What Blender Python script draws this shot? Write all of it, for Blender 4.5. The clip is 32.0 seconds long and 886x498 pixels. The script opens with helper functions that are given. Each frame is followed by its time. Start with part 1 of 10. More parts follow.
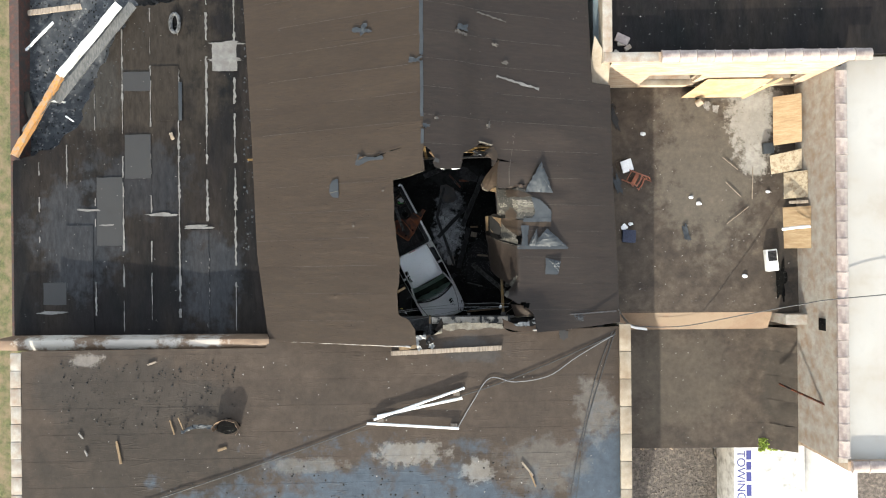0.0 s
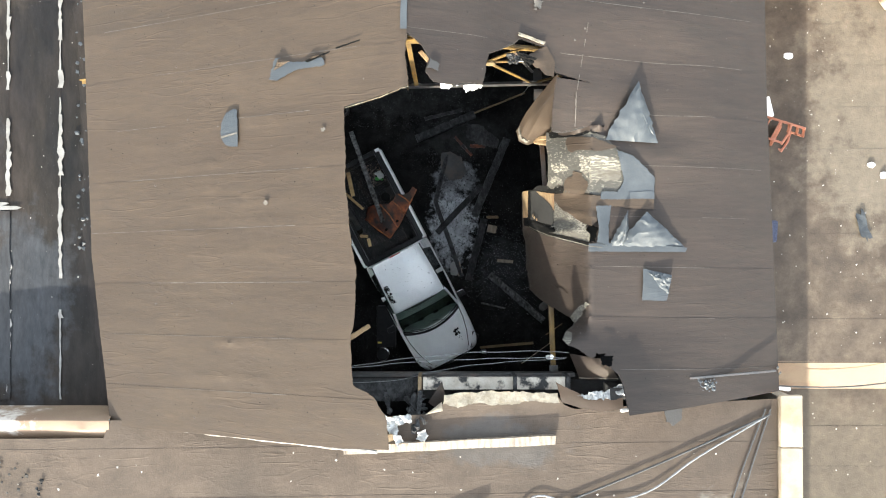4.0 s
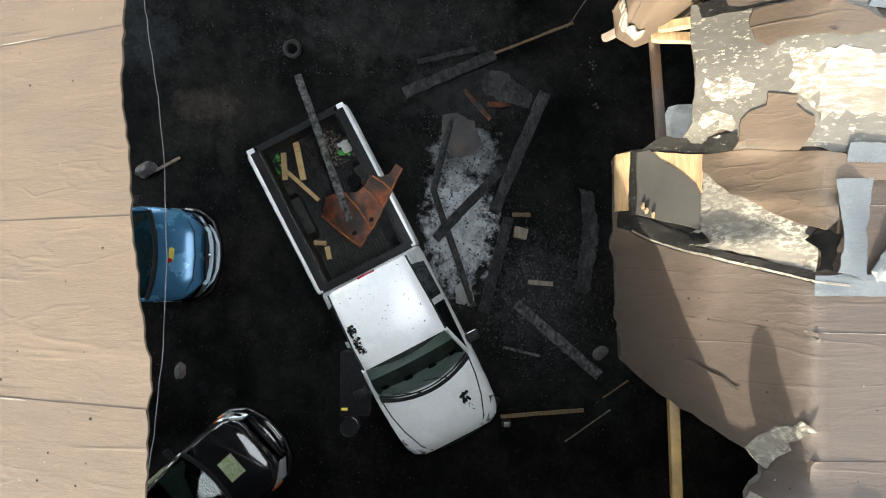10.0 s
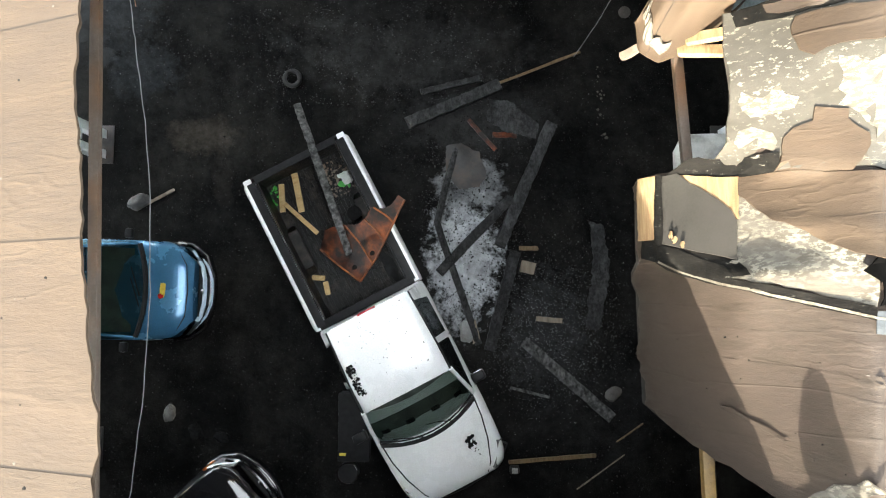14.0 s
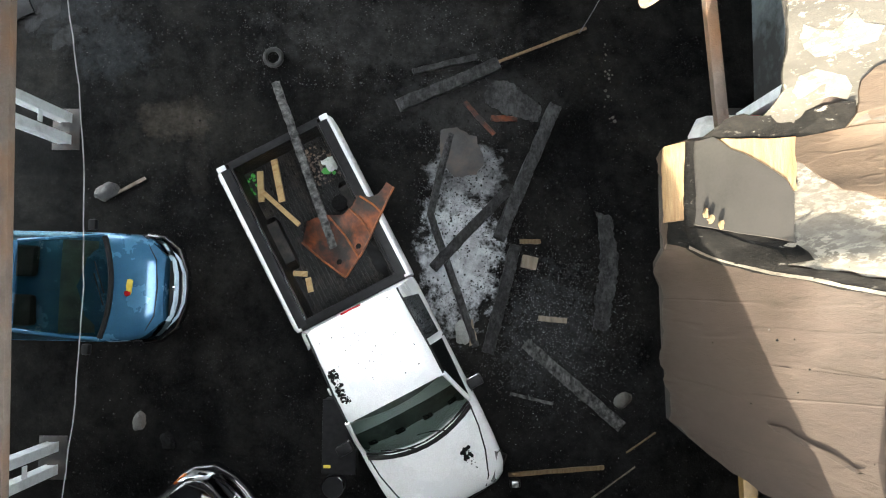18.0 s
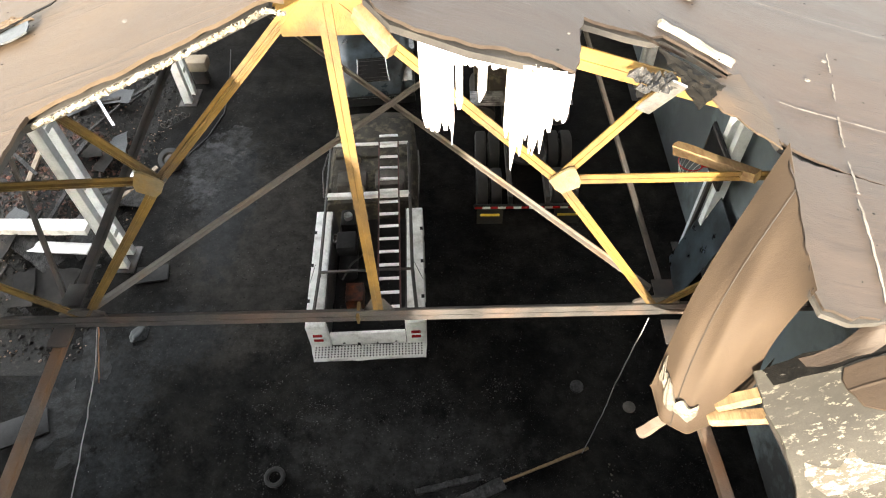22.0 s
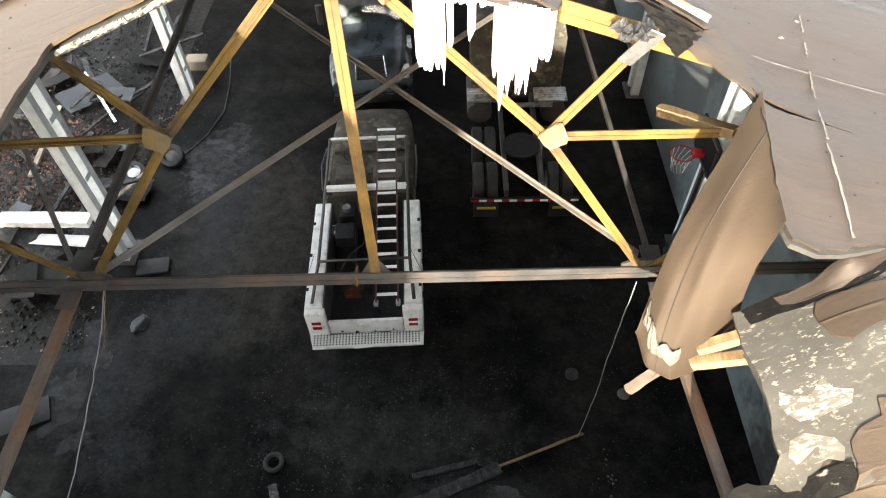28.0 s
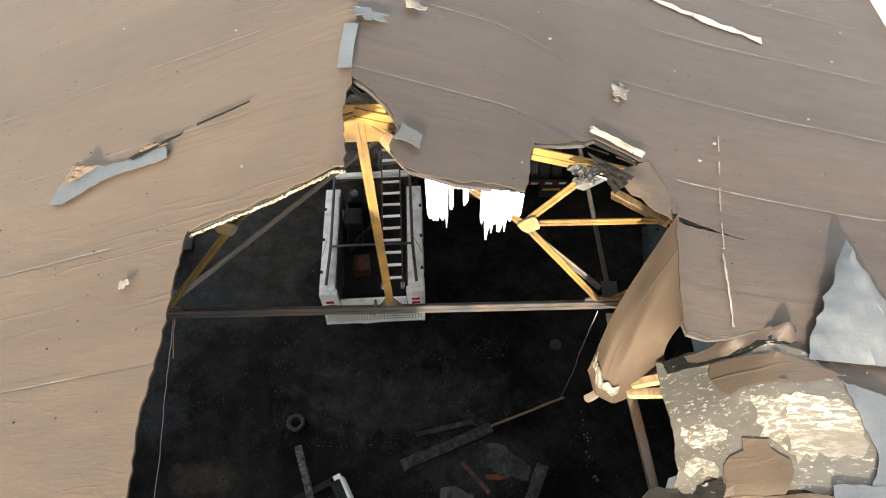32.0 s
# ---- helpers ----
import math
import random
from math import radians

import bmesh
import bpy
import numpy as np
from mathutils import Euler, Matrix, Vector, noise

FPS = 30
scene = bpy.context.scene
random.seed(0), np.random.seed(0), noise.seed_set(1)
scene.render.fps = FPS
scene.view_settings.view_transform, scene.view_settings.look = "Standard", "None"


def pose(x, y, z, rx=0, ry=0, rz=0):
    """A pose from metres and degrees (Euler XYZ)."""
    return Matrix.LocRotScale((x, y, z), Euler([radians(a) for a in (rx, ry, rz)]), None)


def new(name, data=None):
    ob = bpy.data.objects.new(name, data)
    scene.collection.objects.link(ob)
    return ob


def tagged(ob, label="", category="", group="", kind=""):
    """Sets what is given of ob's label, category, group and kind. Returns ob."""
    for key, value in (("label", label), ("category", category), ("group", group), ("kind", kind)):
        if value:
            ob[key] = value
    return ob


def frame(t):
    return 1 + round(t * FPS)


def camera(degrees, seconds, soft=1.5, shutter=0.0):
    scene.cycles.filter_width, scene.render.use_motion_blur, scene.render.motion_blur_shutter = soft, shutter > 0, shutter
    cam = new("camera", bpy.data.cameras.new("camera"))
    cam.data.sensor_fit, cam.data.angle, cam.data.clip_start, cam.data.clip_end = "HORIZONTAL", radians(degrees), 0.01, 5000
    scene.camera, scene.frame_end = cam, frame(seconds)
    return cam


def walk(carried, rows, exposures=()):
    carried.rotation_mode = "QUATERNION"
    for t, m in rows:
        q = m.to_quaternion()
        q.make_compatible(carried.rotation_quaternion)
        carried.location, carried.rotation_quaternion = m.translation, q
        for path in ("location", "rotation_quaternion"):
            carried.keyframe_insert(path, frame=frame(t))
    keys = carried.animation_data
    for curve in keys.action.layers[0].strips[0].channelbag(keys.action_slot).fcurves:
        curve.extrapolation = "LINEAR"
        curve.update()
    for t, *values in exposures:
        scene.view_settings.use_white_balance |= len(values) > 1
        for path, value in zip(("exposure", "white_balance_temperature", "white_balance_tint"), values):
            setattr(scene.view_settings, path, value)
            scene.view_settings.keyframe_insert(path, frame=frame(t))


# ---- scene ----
cam = camera(68.3, 32.0, 1.1)
# time, place in metres and turn in degrees
ROWS = [
    (0.0, 0.067, 0.010, 31.543, -0.013, 0.485, -0.550),
    (0.5, 0.065, -0.044, 29.962, 0.050, 0.453, -0.546),
    (1.0, 0.010, -0.142, 28.357, 0.185, 0.394, -0.541),
    (1.5, -0.060, -0.161, 26.868, 0.183, 0.352, -0.494),
    (2.0, -0.056, -0.115, 25.529, 0.145, 0.424, -0.479),
    (2.5, -0.079, -0.139, 24.106, 0.318, 0.342, -0.466),
    (3.0, -0.088, -0.075, 22.765, 0.228, 0.344, -0.314),
    (3.5, -0.060, -0.042, 21.570, 0.189, 0.460, -0.224),
    (5.5, -0.080, 0.034, 18.139, 0.713, 0.557, -0.033),
    (6.0, -0.122, 0.054, 17.533, 0.744, 0.466, -0.065),
    (6.5, -0.095, 0.074, 16.748, 0.665, 0.595, 0.055),
    (7.0, -0.125, 0.136, 16.184, 0.603, 0.520, 0.103),
    (7.5, -0.136, 0.188, 15.650, 0.603, 0.516, 0.109),
    (8.0, -0.156, 0.206, 14.986, 0.612, 0.509, 0.243),
    (8.5, -0.134, 0.247, 14.544, 0.541, 0.586, 0.209),
    (9.0, -0.128, 0.260, 14.097, 0.496, 0.590, 0.315),
    (9.5, -0.094, 0.265, 13.455, 0.419, 0.751, 0.251),
    (10.0, -0.095, 0.260, 13.272, 0.428, 0.778, 0.285),
    (10.5, -0.095, 0.239, 13.282, 1.006, 0.833, 0.306),
    (11.0, -0.105, 0.241, 13.277, 3.630, 0.836, 0.325),
    (11.5, -0.118, 0.234, 13.273, 3.688, 0.842, 0.286),
    (12.0, -0.105, 0.237, 13.137, 3.671, 0.863, 0.288),
    (12.5, -0.101, 0.237, 12.971, 3.653, 0.917, 0.267),
    (13.0, -0.125, 0.227, 12.906, 3.671, 0.847, 0.294),
    (13.5, -0.132, 0.232, 12.831, 3.643, 0.886, 0.259),
    (14.0, -0.155, 0.236, 12.720, 3.636, 0.885, 0.244),
    (14.5, -0.158, 0.241, 12.601, 3.569, 0.922, 0.255),
    (16.5, -0.155, 0.111, 12.011, 3.628, 0.991, 0.280),
    (17.0, -0.123, 0.124, 11.893, 3.656, 0.961, 0.261),
    (17.5, -0.067, 0.144, 11.792, 3.653, 1.032, 0.254),
    (18.0, -0.030, 0.179, 11.677, 3.665, 1.046, 0.238),
    (18.5, -0.022, 0.170, 11.695, 5.642, 1.169, 0.306),
    (19.0, -0.032, 0.173, 11.737, 12.398, 1.202, 0.329),
    (19.5, -0.020, 0.214, 11.775, 16.753, 1.138, 0.399),
    (20.0, -0.011, 0.249, 11.789, 16.735, 1.115, 0.353),
    (20.5, -0.014, 0.227, 11.768, 19.865, 1.114, 0.440),
    (21.0, -0.005, 0.230, 11.811, 26.682, 1.131, 0.536),
    (21.5, -0.031, 0.275, 11.786, 33.050, 1.183, 0.484),
    (22.0, -0.032, 0.298, 11.748, 38.656, 1.289, 0.404),
    (22.5, -0.001, 0.299, 11.726, 39.713, 1.296, 0.381),
    (23.0, -0.003, 0.285, 11.661, 39.673, 1.348, 0.349),
    (23.5, 0.025, 0.266, 11.592, 39.642, 1.332, 0.366),
    (24.0, 0.001, 0.225, 11.522, 39.600, 1.303, 0.371),
    (24.5, -0.077, 0.171, 11.482, 39.545, 1.289, 0.363),
    (25.0, -0.110, 0.067, 11.472, 39.568, 1.234, 0.385),
    (25.5, -0.085, -0.000, 11.455, 39.581, 1.274, 0.293),
    (27.5, -0.060, -0.174, 11.496, 39.643, 1.210, 0.266),
    (28.0, -0.002, -0.148, 11.660, 39.525, 1.202, 0.275),
    (28.5, 0.099, -0.105, 11.829, 39.507, 1.190, 0.289),
    (29.0, 0.145, -0.095, 12.007, 39.481, 1.161, 0.268),
    (29.5, 0.141, -0.121, 12.363, 39.464, 1.128, 0.262),
    (30.0, 0.066, -0.105, 12.694, 39.438, 1.111, 0.221),
    (30.5, -0.007, -0.092, 12.916, 39.547, 1.101, 0.197),
    (31.0, -0.020, -0.082, 13.119, 39.453, 1.113, 0.277),
    (31.5, -0.021, -0.084, 13.330, 39.248, 0.904, 0.186),
    (32.0, -0.003, -0.124, 13.531, 33.478, 1.008, 0.158),
]
EXPOSURES = [(0.0, 2.50, 6200, 5), (1.5, 3.08, 6200, 4), (3.0, 3.55, 6200, 4), (6.0, 4.02, 6400, 4), (9.0, 4.42, 6600, 4), (13.0, 4.78, 6800, 4), (18.0, 5.17, 6800, 5), (20.0, 5.0, 7000, 6), (22.0, 4.58, 7200, 8), (25.0, 4.46, 6850, 7), (28.5, 4.42, 6850, 7), (30.0, 4.24, 7050, 8), (32.0, 4.02, 7050, 8)]
walk(cam, [(t, pose(x, y, z, rx, ry, rz)) for t, x, y, z, rx, ry, rz in ROWS], EXPOSURES)

# ---- light ----
SUN = Vector((0.58, 2.75, -1.0)).normalized()   # the way the sunlight goes
world = bpy.data.worlds.new("sky")
scene.world = world
world.use_nodes = True
wn = world.node_tree
for n in list(wn.nodes):
    wn.nodes.remove(n)
w_out, w_bg, w_sky = wn.nodes.new("ShaderNodeOutputWorld"), wn.nodes.new("ShaderNodeBackground"), wn.nodes.new("ShaderNodeTexSky")
w_sky.sky_type, w_sky.sun_disc = "NISHITA", False
w_sky.sun_elevation = math.asin(-SUN.z)
w_sky.sun_rotation = math.atan2(-SUN.x, -SUN.y)
w_sky.dust_density, w_sky.air_density, w_sky.ozone_density = 4.0, 1.0, 1.0
w_bg.inputs["Strength"].default_value = 0.045
# bright even haze overhead
w_haze, w_add = wn.nodes.new("ShaderNodeBackground"), wn.nodes.new("ShaderNodeAddShader")
w_haze.inputs[0].default_value, w_haze.inputs[1].default_value = (0.95, 0.96, 0.985, 1), 0.245
wn.links.new(w_sky.outputs[0], w_bg.inputs[0])
wn.links.new(w_bg.outputs[0], w_add.inputs[0])
wn.links.new(w_haze.outputs[0], w_add.inputs[1])
wn.links.new(w_add.outputs[0], w_out.inputs[0])
sun = new("sun", bpy.data.lights.new("sun", "SUN"))
sun.data.energy, sun.data.angle, sun.data.color = 1.9, radians(0.6), (1.0, 0.91, 0.79)
sun.rotation_mode = "QUATERNION"
sun.rotation_quaternion = SUN.to_track_quat("-Z", "Y")
sun.location = (-8, -28, 24)

# ---- materials ----
MATS = {}


def surface(name, dark, light, grain=6.0, rough=0.8, metal=0.0, bump=0.3, stain=None, amount=0.5, stain_scale=0.8, stretch=(1, 1, 1), vary=0.0, fine=60.0, spread=0.12, coat=0.0, island=False, stain_rough=None, gloss=0.5, crinkle=0.0):
    """A node material: two tones by noise, a stain of its own shape, fine relief."""
    m = bpy.data.materials.new(name)
    m.use_nodes = True
    nt = m.node_tree
    bsdf = nt.nodes["Principled BSDF"]
    N, L = nt.nodes.new, nt.links.new
    co, mp = N("ShaderNodeTexCoord"), N("ShaderNodeMapping")
    L(co.outputs["Object"], mp.inputs[0])
    mp.inputs["Scale"].default_value = stretch

    def noise_node(scale, detail=5.0):
        t = N("ShaderNodeTexNoise")
        t.inputs["Scale"].default_value, t.inputs["Detail"].default_value = scale, detail
        t.inputs["Roughness"].default_value = 0.62
        L(mp.outputs[0], t.inputs["Vector"])
        return t

    def ramp(src, lo, hi):
        r = N("ShaderNodeMapRange")
        r.inputs["From Min"].default_value, r.inputs["From Max"].default_value = lo, hi
        L(src, r.inputs["Value"])
        return r.outputs[0]

    def mix(f, a, b):
        x = N("ShaderNodeMix")
        x.data_type = "RGBA"
        for v, k in ((f, 0), (a, 6), (b, 7)):
            if isinstance(v, (tuple, list)):
                x.inputs[k].default_value = (*v, 1)
            elif isinstance(v, (int, float)):
                x.inputs[k].default_value = v
            else:
                L(v, x.inputs[k])
        return x.outputs[2]

    g, f = noise_node(grain), noise_node(fine, 3.0)
    col = mix(ramp(g.outputs[0], 0.32, 0.68), dark, light)
    col = mix(ramp(f.outputs[0], 0.25, 0.75), mix(0.25, col, (0, 0, 0)), col)
    if stain:
        s = noise_node(stain_scale, 8.0)
        edge = 0.68 - 0.36 * amount
        k = ramp(s.outputs[0], edge - spread, edge + spread)
        col = mix(k, col, stain)
        if stain_rough is not None:
            rr = N("ShaderNodeMapRange")
            rr.inputs["To Min"].default_value, rr.inputs["To Max"].default_value = rough, stain_rough
            L(k, rr.inputs["Value"])
            L(rr.outputs[0], bsdf.inputs["Roughness"])
    if vary:
        src = N("ShaderNodeNewGeometry").outputs["Random Per Island"] if island else N("ShaderNodeObjectInfo").outputs["Random"]
        h = N("ShaderNodeHueSaturation")
        r = N("ShaderNodeMapRange")
        r.inputs["To Min"].default_value, r.inputs["To Max"].default_value = 1 - vary, 1 + vary
        L(src, r.inputs["Value"])
        L(r.outputs[0], h.inputs["Value"])
        L(col, h.inputs["Color"])
        col = h.outputs[0]
    L(col, bsdf.inputs["Base Color"])
    if stain_rough is None or not stain:
        rr = N("ShaderNodeMapRange")
        rr.inputs["To Min"].default_value, rr.inputs["To Max"].default_value = max(0.02, rough - 0.12), min(1, rough + 0.12)
        L(g.outputs[0], rr.inputs["Value"])
        L(rr.outputs[0], bsdf.inputs["Roughness"])
    bsdf.inputs["Metallic"].default_value = metal
    bsdf.inputs["Specular IOR Level"].default_value = gloss
    bsdf.inputs["Coat Weight"].default_value = coat
    if bump:
        b = N("ShaderNodeBump")
        b.inputs["Strength"].default_value, b.inputs["Distance"].default_value = bump, 0.01
        L(f.outputs[0], b.inputs["Height"])
        b2 = N("ShaderNodeBump")
        b2.inputs["Strength"].default_value, b2.inputs["Distance"].default_value = bump, 0.03
        L(g.outputs[0], b2.inputs["Height"])
        L(b.outputs[0], b2.inputs["Normal"])
        L(b2.outputs[0], bsdf.inputs["Normal"])
    if crinkle:
        # thin wandering folds, in some places only
        last = bsdf.inputs["Normal"].links[0].from_socket
        for size, scale, width, depth in (((0.45, 3.2, 0.45), 1.0, 0.030, 0.030), ((1.5, 5.0, 1.5), 1.3, 0.05, 0.014)):
            mp2, tx, sb, ab, rg, mk, mr, ml, bp = N("ShaderNodeMapping"), N("ShaderNodeTexNoise"), N("ShaderNodeMath"), N("ShaderNodeMath"), N("ShaderNodeMapRange"), N("ShaderNodeTexNoise"), N("ShaderNodeMapRange"), N("ShaderNodeMath"), N("ShaderNodeBump")
            mp2.inputs["Scale"].default_value = size
            L(co.outputs["Object"], mp2.inputs[0])
            L(mp2.outputs[0], tx.inputs["Vector"])
            tx.inputs["Scale"].default_value, tx.inputs["Detail"].default_value = scale, 2.5
            sb.operation, sb.inputs[1].default_value = "SUBTRACT", 0.5
            L(tx.outputs[0], sb.inputs[0])
            ab.operation = "ABSOLUTE"
            L(sb.outputs[0], ab.inputs[0])
            rg.interpolation_type = "SMOOTHSTEP"
            rg.inputs["From Min"].default_value, rg.inputs["From Max"].default_value = width, 0.0
            L(ab.outputs[0], rg.inputs["Value"])
            L(co.outputs["Object"], mk.inputs["Vector"])
            mk.inputs["Scale"].default_value = 0.8 * scale
            mr.inputs["From Min"].default_value, mr.inputs["From Max"].default_value = 0.45, 0.7
            L(mk.outputs[0], mr.inputs["Value"])
            ml.operation = "MULTIPLY"
            L(rg.outputs[0], ml.inputs[0])
            L(mr.outputs[0], ml.inputs[1])
            bp.inputs["Strength"].default_value, bp.inputs["Distance"].default_value = 1.0, depth * crinkle
            L(ml.outputs[0], bp.inputs["Height"])
            L(last, bp.inputs["Normal"])
            last = bp.outputs[0]
        L(last, bsdf.inputs["Normal"])
    MATS[name] = m
    return m


def glass(name, tint=(0.5, 0.6, 0.58), rough=0.03):
    m = bpy.data.materials.new(name)
    m.use_nodes = True
    b = m.node_tree.nodes["Principled BSDF"]
    b.inputs["Base Color"].default_value = (*tint, 1)
    b.inputs["Transmission Weight"].default_value = 1.0
    b.inputs["Roughness"].default_value = rough
    b.inputs["IOR"].default_value = 1.45
    MATS[name] = m
    return m


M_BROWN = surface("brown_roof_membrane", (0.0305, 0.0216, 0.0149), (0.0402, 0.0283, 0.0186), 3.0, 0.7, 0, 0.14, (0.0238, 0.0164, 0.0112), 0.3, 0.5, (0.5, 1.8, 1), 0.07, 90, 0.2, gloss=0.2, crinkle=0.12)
M_ROLL = surface("smooth_brown_membrane", (0.0294, 0.0208, 0.0144), (0.0388, 0.0273, 0.0179), 3.0, 0.7, 0, 0.14, (0.0230, 0.0158, 0.0108), 0.3, 0.5, (0.5, 1.8, 1), 0.07, 90, 0.2, gloss=0.2)
# west slope's membrane again, the east side's shade put into a darker tone
M_EAST = surface("shade_toned_roof_membrane", (0.0196, 0.0146, 0.0108), (0.0259, 0.0186, 0.0146), 3.0, 0.65, 0, 0.14, (0.0150, 0.0107, 0.0087), 0.35, 0.6, (0.5, 1.8, 1), 0.06, 90, 0.2, gloss=0.22, crinkle=0.09)
M_LOWER = surface("weathered_brown_membrane", (0.0474, 0.0348, 0.0253), (0.0664, 0.0498, 0.0372), 0.8, 0.7, 0, 0.4, (0.0316, 0.0245, 0.0190), 0.45, 0.35, (1, 1, 1), 0.05, 35, 0.2, gloss=0.15, crinkle=0.15)
M_BLACKROOF = surface("black_roof_membrane", (0.0059, 0.0059, 0.0059), (0.0110, 0.0093, 0.0093), 0.7, 0.62, 0, 0.35, (0.0195, 0.0153, 0.0119), 0.28, 0.3, (2, 0.6, 1), 0.16, 40, 0.15, gloss=0.08)
M_GREYPATCH = surface("grey_worn_patch", (0.0132, 0.0128, 0.0125), (0.0207, 0.0196, 0.0185), 2.0, 0.75, 0, 0.3, (0.0143, 0.0132, 0.0125), 0.35, 1.5)
M_SEAL = surface("white_seam_sealant", (0.1088, 0.1027, 0.0943), (0.1758, 0.1674, 0.1546), 5.0, 0.8, 0, 0.5, (0.0921, 0.0837, 0.0753), 0.3, 3.0)
M_CHALK = surface("faint_chalky_sealant", (0.0614, 0.0558, 0.0491), (0.1060, 0.0977, 0.0865), 5.0, 0.85, 0, 0.3, (0.0558, 0.0502, 0.0446), 0.3, 3.0, gloss=0.1)
M_TAN = surface("tan_membrane_flashing", (0.1024, 0.0656, 0.0384), (0.1536, 0.1024, 0.064), 1.5, 0.7, 0, 0.4, (0.1024, 0.0616, 0.036), 0.35, 1.0)
M_ASH = surface("blue_grey_ash_crust", (0.0255, 0.02805, 0.03145), (0.06375, 0.068, 0.0731), 3.0, 0.85, 0, 0.7, (0.102, 0.102, 0.102), 0.25, 4.0, spread=0.05, gloss=0.2)
M_PALE = surface("pale_lime_residue", (0.228, 0.216, 0.1976), (0.36, 0.3416, 0.312), 6.0, 0.9, 0, 0.5, (0.096, 0.084, 0.072), 0.45, 4.0)
M_COURT = surface("mottled_brown_roofing", (0.0515, 0.0397, 0.0298), (0.1024, 0.0808, 0.0603), 2.4, 0.75, 0, 0.5, (0.0311, 0.0248, 0.0205), 0.28, 1.1, (1, 1, 1), 0.05, 30, 0.25, gloss=0.15)
M_FOIL = surface("blue_grey_underlay_foil", (0.0291, 0.0337, 0.0382), (0.0413, 0.0459, 0.0497), 3.0, 0.5, 0.1, 0.25, gloss=0.25, crinkle=0.06)
M_CREAM = surface("torn_cream_insulation", (0.13, 0.115, 0.090), (0.19, 0.175, 0.145), 9.0, 0.9, 0, 0.6, (0.085, 0.072, 0.055), 0.3, 5.0, gloss=0.05)
M_BOARD = surface("scorched_insulation_board", (0.0352, 0.0332, 0.0293), (0.0469, 0.0443, 0.0384), 2.0, 0.85, 0, 0.14, (0.0286, 0.0267, 0.0228), 0.3, 1.6, (1.0, 1.6, 1), 0.0, 110, 0.10, gloss=0.15)
# flaking cream; its pale tone also paints one board as sunlit
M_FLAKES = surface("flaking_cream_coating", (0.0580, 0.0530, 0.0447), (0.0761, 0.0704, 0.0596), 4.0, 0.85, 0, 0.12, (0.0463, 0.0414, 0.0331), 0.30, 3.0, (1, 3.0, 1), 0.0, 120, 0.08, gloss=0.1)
M_GREYBOARD = surface("grey_cement_board", (0.0180, 0.0172, 0.0158), (0.0246, 0.0238, 0.0216), 2.0, 0.85, 0, 0.08, (0.0255, 0.0238, 0.0224), 0.4, 1.5, gloss=0.1)
M_FELT = surface("black_torn_felt", (0.0022, 0.0022, 0.0022), (0.008, 0.0076, 0.007), 8, 0.85, 0, 0.25, gloss=0.05)
# near-black that paints the darkness inside burnt holes
M_HOLEDARK = surface("painted_hole_dark", (0.0008, 0.0008, 0.0008), (0.002, 0.002, 0.002), 8, 0.95, 0, 0.2, gloss=0.02)
M_RIB = surface("bright_rust_fold", (0.22, 0.055, 0.010), (0.42, 0.12, 0.022), 9, 0.55, 0.0, 0.3, (0.05, 0.014, 0.005), 0.45, 5.0)
M_WATER = surface("still_water_film", (0.006, 0.0065, 0.007), (0.014, 0.015, 0.016), 9, 0.30, 0, 0.5, (0.005, 0.005, 0.005), 0.5, 5.0, spread=0.10, stain_rough=0.7, gloss=0.13)
M_WOOD = surface("raw_pine_wood", (0.1318, 0.0874, 0.0406), (0.1934, 0.1357, 0.0702), 5.0, 0.7, 0, 0.3, (0.0967, 0.0507, 0.0195), 0.3, 2.0, (14, 1.2, 14), 0.12)
M_OLDWOOD = surface("weathered_wood", (0.22, 0.17, 0.12), (0.36, 0.30, 0.24), 4.0, 0.85, 0, 0.4, (0.1, 0.08, 0.06), 0.35, 2.0, (8, 1.5, 8), 0.15)
M_GREYWOOD = surface("weathered_grey_board", (0.075, 0.075, 0.072), (0.14, 0.138, 0.13), 4.0, 0.85, 0, 0.5, (0.05, 0.05, 0.05), 0.35, 3.0, (6, 1.5, 6))
M_ORANGEWOOD = surface("split_orange_wood", (0.34, 0.14, 0.025), (0.46, 0.22, 0.05), 5.0, 0.75, 0, 0.5, (0.2, 0.17, 0.13), 0.35, 2.0, (3, 3, 8))
M_CHAR = surface("charred_timber", (0.009, 0.009, 0.009), (0.032, 0.032, 0.033), 16, 0.65, 0, 1.0, (0.052, 0.052, 0.053), 0.28, 4.0, (1.6, 1, 1), 0.2, 55, gloss=0.2)
M_CHARGREY = surface("ash_grey_charred_timber", (0.0600, 0.0600, 0.0600), (0.2000, 0.2000, 0.1950), 14, 0.8, 0, 1.0, (0.0150, 0.0150, 0.0150), 0.4, 8.0, (1.4, 1, 1), 0.1, 70, gloss=0.2)
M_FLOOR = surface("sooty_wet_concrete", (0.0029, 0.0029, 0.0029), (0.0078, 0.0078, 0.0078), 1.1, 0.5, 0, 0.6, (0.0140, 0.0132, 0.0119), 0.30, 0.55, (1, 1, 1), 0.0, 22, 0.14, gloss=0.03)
M_DUST = surface("brown_grey_dust", (0.075, 0.068, 0.061), (0.13, 0.12, 0.108), 2.2, 0.9, 0, 0.4, (0.04, 0.038, 0.036), 0.4, 2.5, gloss=0.1)
M_RUBBLE = surface("burnt_rubble", (0.0042, 0.0042, 0.0042), (0.0180, 0.0168, 0.0156), 9, 0.7, 0, 0.8, (0.0300, 0.0276, 0.0252), 0.18, 9.0, (1, 1, 1), 0.5, 40, 0.05, island=True, gloss=0.2)
